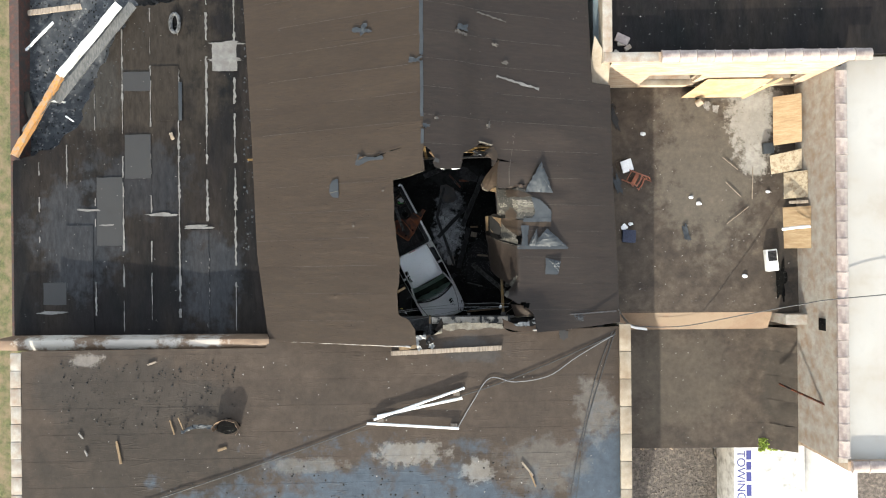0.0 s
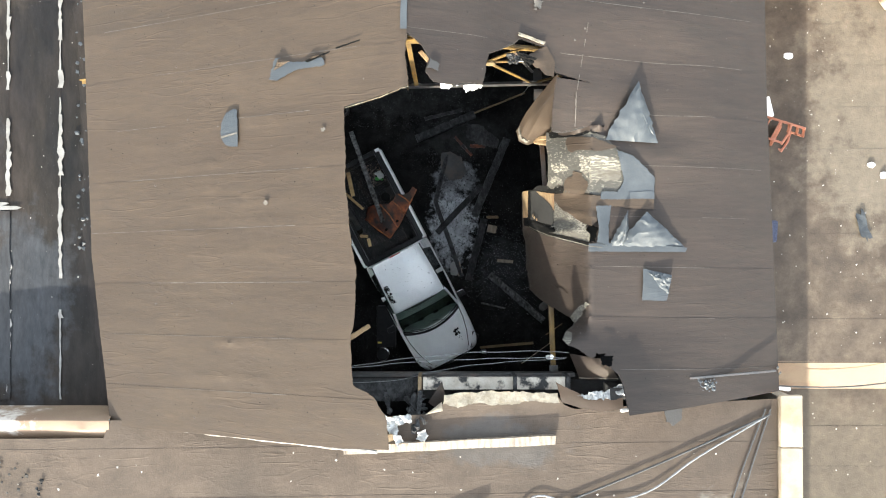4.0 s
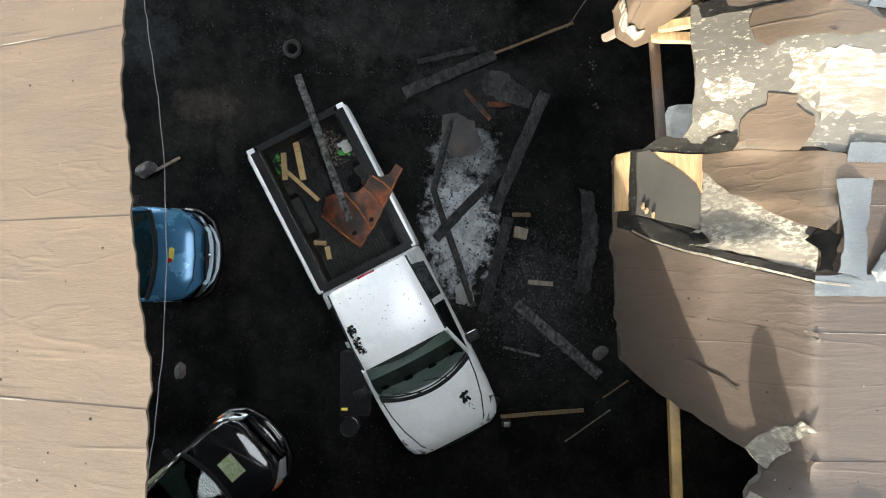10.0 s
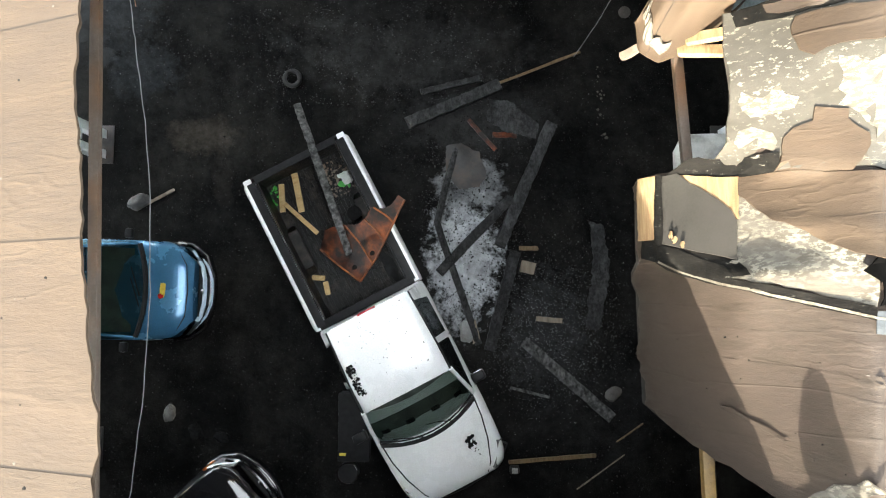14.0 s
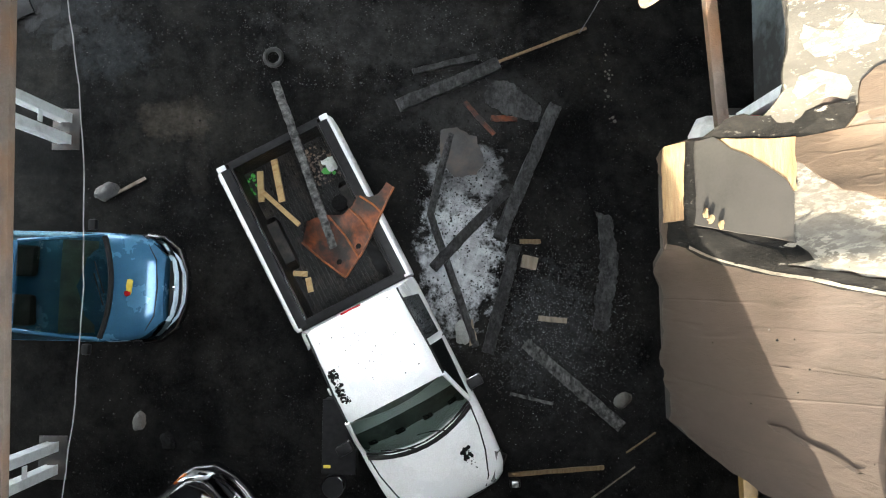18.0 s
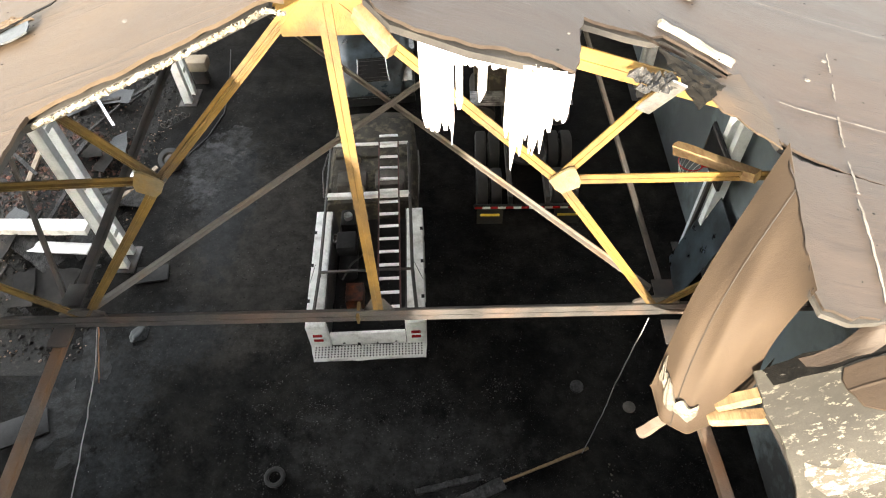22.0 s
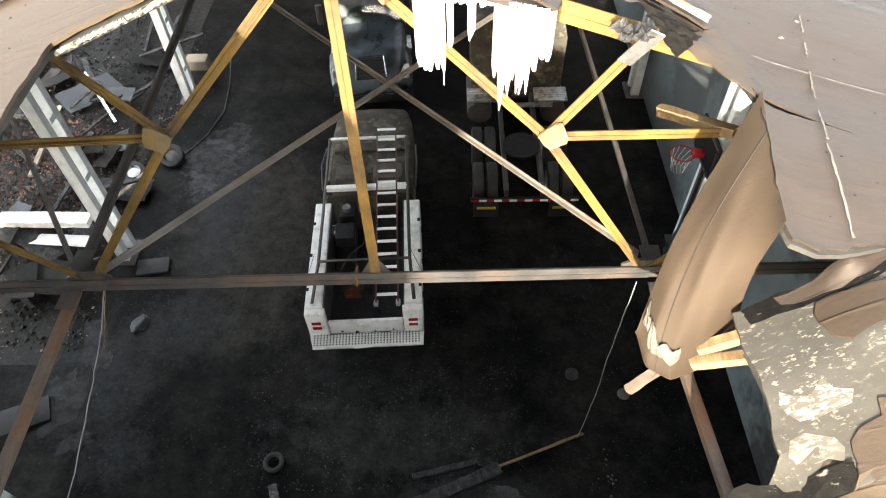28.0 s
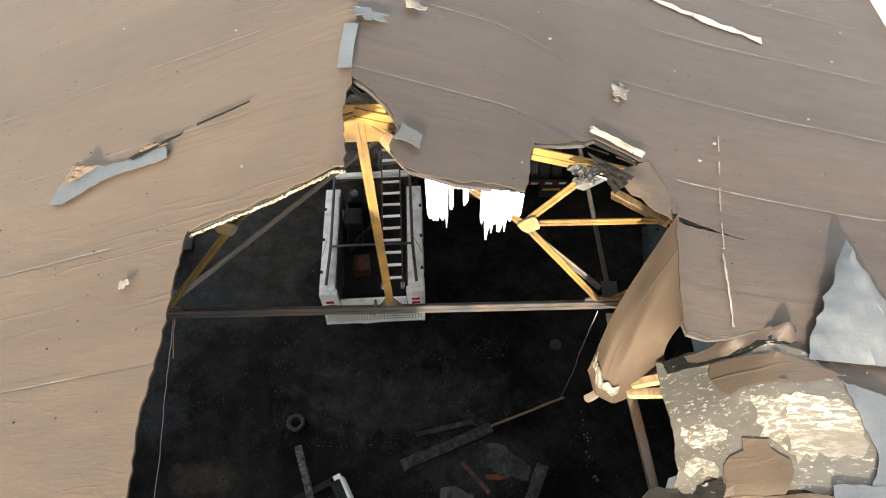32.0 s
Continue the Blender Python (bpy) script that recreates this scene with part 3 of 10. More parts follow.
mottle(M_LINER, 8.0, 0.6, 1.6, (0.12, 0.12, 0.125), 60.0, 0.66, 0.5)
mottle(M_TRUCKWHITE, 5.0, 0.78, 1.08, (0.12, 0.11, 0.10), 50.0, 0.66)

# ---- building helpers ----


def part(name, bm, material, parent=None, label="", smooth=True):
    me = bpy.data.meshes.new(name)
    bmesh.ops.recalc_face_normals(bm, faces=bm.faces[:])
    bm.to_mesh(me)
    bm.free()
    for mm in (material if isinstance(material, (list, tuple)) else [material]):
        me.materials.append(mm)
    if smooth:
        me.shade_smooth()
        try:
            me.set_sharp_from_angle(angle=radians(38))
        except AttributeError:
            pass
    ob = new(name, me)
    if parent:
        ob.parent = parent
    if label:
        tagged(ob, label)
    return ob


def thing(name, m, label, category, group="", kind=""):
    ob = new(name)
    ob.empty_display_size = 0.2
    ob.matrix_basis = m
    return tagged(ob, label, category, group, kind)


def box(x0, x1, y0, y1, z0, z1, bevel=0.0, m=None, bm=None):
    """A box, its edges rounded; added to bm where that is given."""
    b = bmesh.new()
    r = bmesh.ops.create_cube(b, size=1)
    bmesh.ops.transform(b, matrix=Matrix.Translation(((x0 + x1) / 2, (y0 + y1) / 2, (z0 + z1) / 2)) @ Matrix.Diagonal((abs(x1 - x0), abs(y1 - y0), abs(z1 - z0), 1)), verts=r["verts"])
    if bevel:
        bmesh.ops.bevel(b, geom=b.edges[:], offset=min(bevel, 0.45 * min(abs(x1 - x0), abs(y1 - y0), abs(z1 - z0))), segments=2, affect="EDGES", profile=0.6)
    if m is not None:
        b.transform(m)
    return join(bm, b) if bm is not None else b


def join(a, b):
    me = bpy.data.meshes.new("joined")
    b.to_mesh(me)
    b.free()
    a.from_mesh(me)
    bpy.data.meshes.remove(me)
    return a


def tube(points, r, sides=8, bm=None, closed=False, taper=None):
    """A round bar along points."""
    bm = bm or bmesh.new()
    pts = [Vector(p) for p in points]
    rings, up = [], None
    for i, p in enumerate(pts):
        a, b = pts[max(i - 1, 0)], pts[min(i + 1, len(pts) - 1)]
        if closed:
            a, b = pts[i - 1], pts[(i + 1) % len(pts)]
        d = (b - a).normalized()
        if up is None:
            up = d.orthogonal().normalized()
        up = (up - d * up.dot(d))
        up = up.normalized() if up.length > 1e-5 else d.orthogonal().normalized()
        side = d.cross(up)
        rr = r if taper is None else r * (1 + (taper - 1) * i / max(1, len(pts) - 1))
        rings.append([bm.verts.new(p + rr * (math.cos(2 * math.pi * k / sides) * up + math.sin(2 * math.pi * k / sides) * side)) for k in range(sides)])
    n = len(rings)
    for i in range(n if closed else n - 1):
        for k in range(sides):
            bm.faces.new((rings[i][k], rings[i][(k + 1) % sides], rings[(i + 1) % n][(k + 1) % sides], rings[(i + 1) % n][k]))
    if not closed:
        bm.faces.new(rings[0][::-1])
        bm.faces.new(rings[-1])
    return bm


def bar(a, b, w, h, bm=None, bevel=0.0, roll=0.0, rough=0.0, cuts=0, seed=1):
    """A squared bar from a to b, w wide and h deep; rough: how uneven its sides are."""
    a, b = Vector(a), Vector(b)
    d = b - a
    q = d.to_track_quat("X", "Z").to_matrix().to_4x4()
    m = Matrix.Translation(a) @ q @ pose(0, 0, 0, roll, 0, 0)
    if not rough:
        return box(0, d.length, -w / 2, w / 2, -h / 2, h / 2, bevel, m, bm)
    rnd = random.Random(seed)
    bb = bmesh.new()
    n = max(2, cuts)
    rings = []
    for i in range(n + 1):
        x = d.length * i / n
        rings.append([bb.verts.new((x + rnd.uniform(-1, 1) * rough * 1.5, y * w / 2 + rnd.uniform(-rough, rough), z * h / 2 + rnd.uniform(-rough, rough))) for y, z in ((-1, -1), (0, -1.05), (1, -1), (1.05, 0), (1, 1), (0, 1.05), (-1, 1), (-1.05, 0))])
    for i in range(n):
        for k in range(8):
            bb.faces.new((rings[i][k], rings[i][(k + 1) % 8], rings[i + 1][(k + 1) % 8], rings[i + 1][k]))
    bb.faces.new(rings[0][::-1])
    bb.faces.new(rings[-1])
    bb.transform(m)
    return join(bm, bb) if bm is not None else bb


def angle_bar(a, b, s=0.09, t=0.012, bm=None, back=0.004):
    """Two riveted steel angles back to back from a to b: the usual truss bar."""
    a, b = Vector(a), Vector(b)
    d = b - a
    m = Matrix.Translation(a) @ d.to_track_quat("X", "Y").to_matrix().to_4x4()
    bm = bm or bmesh.new()
    h, g = s / 2, max(back, 0.004)
    prof = [(-s, h), (-s, h - t), (-t, h - t), (-t, -h), (-g, -h), (-g, -h + 0.7 * t), (g, -h + 0.7 * t), (g, -h), (t, -h), (t, h - t), (s, h - t), (s, h), (g, h), (g, h - 0.7 * t), (-g, h - 0.7 * t), (-g, h)]
    r0, r1 = ([bm.verts.new(m @ Vector((x, y, z))) for y, z in prof] for x in (0, d.length))
    for k in range(len(prof)):
        q = (k + 1) % len(prof)
        bm.faces.new((r0[k], r0[q], r1[q], r1[k]))
    bm.faces.new(r0[::-1])
    bm.faces.new(r1)
    return bm


def loft(stations, bm=None, caps=True):
    """A mirrored skin over stations (x, [(y, z), ...] from the sill up to the middle line)."""
    bm = bm or bmesh.new()
    rings = []
    for x, half in stations:
        full = [(y, z) for y, z in half] + [(-y, z) for y, z in reversed(half) if abs(y) > 1e-4]
        rings.append([bm.verts.new((x, y, z)) for y, z in full])
    for r0, r1 in zip(rings, rings[1:]):
        for k in range(len(r0) - 1):
            bm.faces.new((r0[k], r0[k + 1], r1[k + 1], r1[k]))
    if caps:
        bm.faces.new(rings[0])
        bm.faces.new(rings[-1][::-1])
    return bm


def panel(quad, thick=0.01, n=6, bulge=0.0, bm=None):
    """A slightly bulged plate over four corners, in order."""
    bm = bm or bmesh.new()
    a, b, c, d = (Vector(p) for p in quad)
    nor = (b - a).cross(d - a).normalized()
    grid = []
    for i in range(n + 1):
        for j in range(n + 1):
            u, v = i / n, j / n
            p = (a * (1 - u) + b * u) * (1 - v) + (d * (1 - u) + c * u) * v
            grid.append(p + nor * bulge * 16 * u * (1 - u) * v * (1 - v))
    top = [bm.verts.new(p + nor * thick / 2) for p in grid]
    low = [bm.verts.new(p - nor * thick / 2) for p in grid]
    w = n + 1
    for i in range(n):
        for j in range(n):
            k = i * w + j
            bm.faces.new((top[k], top[k + w], top[k + w + 1], top[k + 1]))
            bm.faces.new((low[k], low[k + 1], low[k + w + 1], low[k + w]))
    rim = [i * w for i in range(n)] + [n * w + j for j in range(n)] + [i * w + n for i in range(n, 0, -1)] + list(range(n, 0, -1))
    for p, q in zip(rim, rim[1:] + rim[:1]):
        bm.faces.new((top[p], low[p], low[q], top[q]))
    return bm


def inside(p, poly):
    x, y, hit = p[0], p[1], False
    j = len(poly) - 1
    for i in range(len(poly)):
        xi, yi, xj, yj = poly[i][0], poly[i][1], poly[j][0], poly[j][1]
        if (yi > y) != (yj > y) and x < (xj - xi) * (y - yi) / (yj - yi) + xi:
            hit = not hit
        j = i
    return hit


def clip(poly, axis, value, keep):
    """The part of a polygon on one side of a line; keep: 1 above, -1 below."""
    out = []
    for p, q in zip(poly, poly[1:] + poly[:1]):
        a, b = (p[axis] - value) * keep, (q[axis] - value) * keep
        if a >= 0:
            out.append(p)
        if (a >= 0) != (b >= 0):
            f = a / (a - b)
            out.append((p[0] + f * (q[0] - p[0]), p[1] + f * (q[1] - p[1])))
    return out


def ragged(poly, step=0.06, amp=0.03, where=None, seed=3):
    """Points added along a polygon; its edges made uneven where where(x, y) says so."""
    rnd, out = random.Random(seed), []
    for p, q in zip(poly, poly[1:] + poly[:1]):
        length = math.hypot(q[0] - p[0], q[1] - p[1])
        mx, my = (p[0] + q[0]) / 2, (p[1] + q[1]) / 2
        torn = where is None or where(mx, my)
        n = max(1, int(length / step)) if torn else max(1, int(length / 1.0))
        for i in range(n):
            f = i / n
            x, y = p[0] + f * (q[0] - p[0]), p[1] + f * (q[1] - p[1])
            if torn and i:
                k = amp * (noise.noise((x * 2.2, y * 2.2, seed)) * 1.6 + rnd.uniform(-0.5, 0.5))
                x, y = x + k * (q[1] - p[1]) / length, y - k * (q[0] - p[0]) / length
            out.append((x, y))
    return out


from mathutils.geometry import delaunay_2d_cdt


def sheet(poly, height, step=0.18, thick=0.02, lift=0.0, bm=None, seed=5):
    """A sheet over a plan polygon that follows height(x, y), with a thickness."""
    bm = bm or bmesh.new()
    if len(poly) < 3:
        return bm
    full = []
    for p, q in zip(poly, poly[1:] + poly[:1]):
        n = max(1, int(math.hypot(q[0] - p[0], q[1] - p[1]) / step))
        full += [(p[0] + (q[0] - p[0]) * i / n, p[1] + (q[1] - p[1]) * i / n) for i in range(n)]
    poly = full
    pts = [Vector(p) for p in poly]
    edges = [(i, (i + 1) % len(poly)) for i in range(len(poly))]
    xs, ys = [p[0] for p in poly], [p[1] for p in poly]
    rnd = random.Random(seed)
    x = min(xs) + step / 2
    while x < max(xs):
        y = min(ys) + step / 2
        while y < max(ys):
            q = (x + rnd.uniform(-0.2, 0.2) * step, y + rnd.uniform(-0.2, 0.2) * step)
            if inside(q, poly):
                pts.append(Vector(q))
            y += step
        x += step
    vs, _, fs, *_ = delaunay_2d_cdt(pts, edges, [list(range(len(poly)))], 1, 1e-5)
    top = [bm.verts.new((v.x, v.y, height(v.x, v.y) + lift)) for v in vs]
    low = [bm.verts.new((v.x, v.y, height(v.x, v.y) + lift - thick)) for v in vs]
    count = {}
    for f in fs:
        if len(set(f)) < 3:
            continue
        try:
            bm.faces.new([top[i] for i in f])
            bm.faces.new([low[i] for i in reversed(f)])
        except ValueError:
            continue
        for a, b in zip(f, list(f[1:]) + [f[0]]):
            count[(a, b)] = count.get((a, b), 0) + 1
    for (a, b) in count:
        if (b, a) not in count:
            try:
                bm.faces.new((top[b], top[a], low[a], low[b]))
            except ValueError:
                pass
    loose = [v for v in bm.verts if not v.link_faces]
    bmesh.ops.delete(bm, geom=loose, context="VERTS")
    return bm


def lumps(n, area, size, height=lambda x, y: 0.0, seed=1, flat=0.5, keep=None, bm=None):
    """Many small broken pieces strewn over an area (x0, x1, y0, y1)."""
    rnd = random.Random(seed)
    bm = bm or bmesh.new()
    for _ in range(n):
        x, y = rnd.uniform(area[0], area[1]), rnd.uniform(area[2], area[3])
        if keep and not keep(x, y):
            continue
        s = size * rnd.uniform(0.35, 1.0) ** 1.5
        z = height(x, y)
        k = rnd.randint(4, 6)
        a0 = rnd.uniform(0, 6.28)
        ring = [bm.verts.new((x + s * rnd.uniform(0.5, 1) * math.cos(a0 + 6.283 * i / k), y + s * rnd.uniform(0.5, 1) * math.sin(a0 + 6.283 * i / k), z + 0.002)) for i in range(k)]
        top = bm.verts.new((x + rnd.uniform(-0.3, 0.3) * s, y + rnd.uniform(-0.3, 0.3) * s, z + s * flat * rnd.uniform(0.5, 1.2)))
        for i in range(k):
            bm.faces.new((ring[i], ring[(i + 1) % k], top))
    return bm


def blot(x, y, r, seed=1, n=26, rough=0.35, sx=1.0, sy=1.0, rot=0.0):
    """An uneven round outline in plan."""
    out = []
    for i in range(n):
        a = 2 * math.pi * i / n
        k = r * (1 + rough * (noise.noise((math.cos(a) * 1.6 + seed * 7.1, math.sin(a) * 1.6, seed)) * 1.5 + 0.3 * noise.noise((math.cos(a) * 6, math.sin(a) * 6 + seed, 2))))
        u, v = k * math.cos(a) * sx, k * math.sin(a) * sy
        out.append((x + u * math.cos(rot) - v * math.sin(rot), y + u * math.sin(rot) + v * math.cos(rot)))
    return out

# ---- the shell of the place ----
RIDGE_X, RIDGE_Z = -0.75, 10.45


def ease(a, b, v):
    u = min(1.0, max(0.0, (v - a) / (b - a)))
    return u * u * (3 - 2 * u)


def slope_z(x, y):
    """Height of the east slope, which sags beside the hole."""
    sag = 0.85 * (1 - ease(1.8, 5.4, x)) * (1 - 0.75 * ease(0.9, 3.0, y)) * ease(-3.4, -1.3, y)
    sag *= 1 - ease(1.3, 0.3, x) * ease(1.4, 2.4, y)
    sag += 0.18 * ease(1.2, 2.0, x) * (1 - ease(3.6, 4.8, x)) * ease(1.6, 2.3, y) * (1 - ease(3.0, 4.2, y))
    return RIDGE_Z - 0.345 * (x - RIDGE_X) - sag


def roof_z(x, y, tear=2.068):
    """Height of the gable roof; west of x = 2.5 the east slope has broken and hangs down into the hall."""
    if x < RIDGE_X:
        return RIDGE_Z + 0.355 * (x - RIDGE_X)
    if x > 2.5 or y > tear or y < -1.7:
        return slope_z(x, y)
    u = 2.5 - x
    base = slope_z(2.5, y)
    hung = base - 1.3 * u - 0.55 * max(-0.3, 0.23 - y) * min(1.0, u / 0.5) - 1.7 * max(0.0, 2.0 - x)
    z = hung + (base - 1.6 * u - hung) * ease(0.36, 0.50, y)
    edge = 1.22 - 0.22 * ease(1.9, 2.2, x)
    z += (base - 1.05 * u - z) * ease(edge, edge + 0.10, y)
    return z + (slope_z(x, y) - z) * ease(-1.1, -1.7, y)


RIDGES = []
rnd = random.Random(19)
for _ in range(34):
    RIDGES.append((rnd.uniform(-6.3, -2.6), rnd.uniform(-3.0, 4.2), rnd.uniform(0.5, 2.4), rnd.uniform(-0.03, 0.05), rnd.uniform(0.007, 0.018)))
for _ in range(26):
    RIDGES.append((rnd.uniform(1.8, 4.6), rnd.uniform(-2.6, 5.0), rnd.uniform(0.4, 1.8), rnd.uniform(-0.06, 0.04), rnd.uniform(0.005, 0.014)))
for y0, ln in ((0.46, 3.1), (-0.05, 3.5), (1.09, 2.1), (1.5, 2.1), (0.82, 3.5), (-0.9, 3.0), (-1.6, 2.6)):
    RIDGES.append((-5.2, y0, ln, 0.02, 0.018))


def wrinkled(x, y, tear=2.068):
    """The membrane on the gable: soft folds, narrow ridges and puckers."""
    k = 0.010 * noise.noise((x * 0.7, y * 1.7, 3)) + 0.004 * noise.noise((x * 2.0, y * 3.5, 8))
    crease = abs(noise.noise((x * 0.55 + 4, y * 1.3, 1)))
    k += 0.007 * max(0.0, 1 - crease * 14) * max(0.0, noise.noise((x * 0.8, y * 0.8, 21)) + 0.2)
    if y < 6:
        for x0, y0, ln, tilt, hgt in RIDGES:
            u = (x - x0) / ln
            if 0 < u < 1:
                d = y - y0 - tilt * (x - x0) - 0.025 * noise.noise((x * 2.2, y0, 2))
                if abs(d) < 0.1:
                    k += hgt * math.exp(-(d / 0.024) ** 2) * math.sin(math.pi * u) * (0.6 + 0.8 * noise.noise((x * 4, y0, 6)))
        k += 0.007 * max(0.0, noise.noise((x * 5.5, y * 7.5, 11)) - 0.1) * max(0.0, noise.noise((x * 1.1, y * 1.1, 31)) - 0.05) * 3
    return roof_z(x, y, tear) + k


def wall(name, x0, x1, y0, y1, z0, z1, material, label):
    return tagged(part(name, box(x0, x1, y0, y1, z0, z1, 0.01), material, None, smooth=False), label, "wall", kind="structure")


bm = bmesh.new()
for k in range(4):
    bm.verts.new(((-600, 600, 600, -600)[k], (-600, -600, 600, 600)[k], -0.06))
bm.faces.new(bm.verts[:])
tagged(part("ground", bm, M_GRASS, smooth=False), "dry grass and bare earth round the buildings", "ground", kind="structure")
tagged(part("yard", box(6.6, 40, -40, -8.4, -0.2, -0.03), M_GRAVEL, smooth=False), "dark gravel yard with brick crumbs", "ground", kind="structure")


def floor_z(x, y):
    return 0.008 * noise.noise((x * 0.8, y * 0.8, 2))


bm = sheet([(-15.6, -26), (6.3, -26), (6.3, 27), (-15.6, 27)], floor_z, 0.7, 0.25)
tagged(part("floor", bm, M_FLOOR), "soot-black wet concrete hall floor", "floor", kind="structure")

wall("wall_east", 5.35, 5.65, -2.95, 26.5, 0, 7.95, M_WALLBLUE, "pale blue block wall with dark streaks, near-black over its south part")
wall("wall_north", -15.9, 5.65, 26.5, 26.9, 0, 8.0, M_SOOTWALL, "sooted end wall")
# unseen outer wall of the side bay: piers and lintel, doorways added to admit sky light
wall("wall_west_lintel", -16.05, -15.7, -3.5, 26.9, 6.4, 7.6, M_DARKBRICK, "unseen smoked brick lintel over doorways added to light the side bay")
for y in (-3.5, 2.1, 8.2, 14.3, 20.4, 26.3):
    wall("wall_west", -16.05, -15.7, y, y + 0.6, 0, 6.4, M_DARKBRICK, "unseen smoked brick pier between doorways added to light the side bay")
wall("wall_south", -15.3, 6.45, -26.4, -26.0, 0, 8.95, M_SOOTWALL, "sooted back wall")
# gable walls above the lower roof, the south one broken open
bm = sheet([(-6.3, 8.1), (-1.75, 8.1), (-1.75, 9.95), (-3.2, 9.45), (-6.3, 8.35)], lambda x, y: 0.0, 0.6, 0.22)
bm.transform(Matrix.Translation((0, -2.92, 0)) @ pose(0, 0, 0, 90))
tagged(part("wall_gable", bm, M_SOOTWALL, smooth=False), "blackened gable end wall under the roof edge", "wall", kind="structure")
bm = sheet([(2.9, 7.9), (5.9, 7.9), (5.9, 8.0), (2.9, 8.5)], lambda x, y: 0.0, 0.6, 0.22)
bm.transform(Matrix.Translation((0, -2.75, 0)) @ pose(0, 0, 0, 90))
tagged(part("wall_gable", bm, M_SOOTWALL, smooth=False), "blackened gable end wall under the roof edge", "wall", kind="structure")
wall("wall_header", -7.0, 5.35, -2.98, -2.60, 6.6, 7.35, M_SOOTWALL, "sooted masonry header over the wide opening")
wall("wall_ledge", -7.0, 2.5, -2.58, -2.50, 6.95, 7.2, M_STEEL, "sooty steel angle along the header")
wall("wall_header_top", -0.57, 2.2, -2.71, -2.47, 7.69, 7.77, M_CHARWALL, "scorched white painted strip along the broken wall top")
for x0, x1, mm, lab in ((-0.67, -0.60, M_WOOD, "split pine post in the broken wall"), (1.18, 1.25, M_CHAR, "charred upright timber in the broken wall"), (2.2, 2.28, M_CHAR, "charred upright timber in the broken wall")):
    tagged(part("wall_stud", box(x0, x1, -2.90, -2.44, 7.36, 7.87, 0.008), mm), lab, "stud", kind="structure")
wall("wall_header_west", -2.2, -0.68, -2.99, -2.56, 7.36, 7.53, M_CHAR, "charred wall plate")

# ---- gable roof ----
W_OUT = [(-6.33, -3.2), (-1.75, -3.16), (-1.0, -3.1), (-1.05, -2.6), (-1.26, -2.29), (-1.58, -2.14), (-1.63, -1.5), (-1.57, -1.1), (-1.53, -0.35),
         (-1.62, 0.2), (-1.70, 0.93), (-1.72, 2.3), (-1.14, 2.42), (-0.68, 2.56), (-0.72, 3.15), (-0.70, 3.35), (-0.76, 8.0), (-0.82, 26.4), (-8.2, 26.4), (-7.15, 7.76), (-6.93, 3.92), (-6.76, -0.11)]
E_OUT = [(6.2, -2.68), (4.31, -2.84), (3.10, -2.9), (3.03, -2.38), (2.98, -2.24), (2.74, -2.0), (2.77, -1.87), (2.60, -1.86), (2.52, -1.94), (2.28, -1.79), (2.09, -1.72), (2.0, -1.63), (2.11, -1.52), (2.27, -1.42), (2.40, -1.12), (2.29, -1.30), (2.20, -1.26),
         (2.07, -1.16), (1.97, -1.11), (1.81, -0.98), (1.68, -0.84), (1.64, -0.46), (1.61, -0.23), (1.565, 0.22), (1.48, 0.50), (1.475, 0.68), (1.475, 1.216), (1.70, 1.225), (1.88, 1.20), (1.858, 1.70), (1.825, 1.99), (2.15, 2.0), (2.55, 2.05), (2.76, 2.24),
         (2.412, 2.216), (2.136, 2.124), (1.959, 2.088), (1.78, 2.098), (1.742, 2.19), (1.76, 2.6), (1.80, 3.0), (2.456, 2.953), (1.80, 3.08), (1.72, 3.22), (1.58, 3.47), (1.14, 3.55), (1.05, 3.46), (0.84, 3.33), (0.60, 3.20), (0.55, 3.0), (0.49, 2.68), (0.02, 2.63), (-0.30, 2.66), (-0.42, 2.8), (-0.36, 3.0), (-0.47, 3.2), (-0.60, 3.32),
         (-0.70, 3.37), (-0.75, 8.0), (-0.8, 26.4), (4.3, 26.4), (5.05, 9.0), (5.2, 5.85), (5.9, 5.8), (5.95, 2.8)]


def torn_w(x, y):
    return -1.8 < x < -0.66 and -3.0 < y < 3.4


def torn_e(x, y):
    return -0.72 < x < 2.95 and -2.95 < y < 3.4


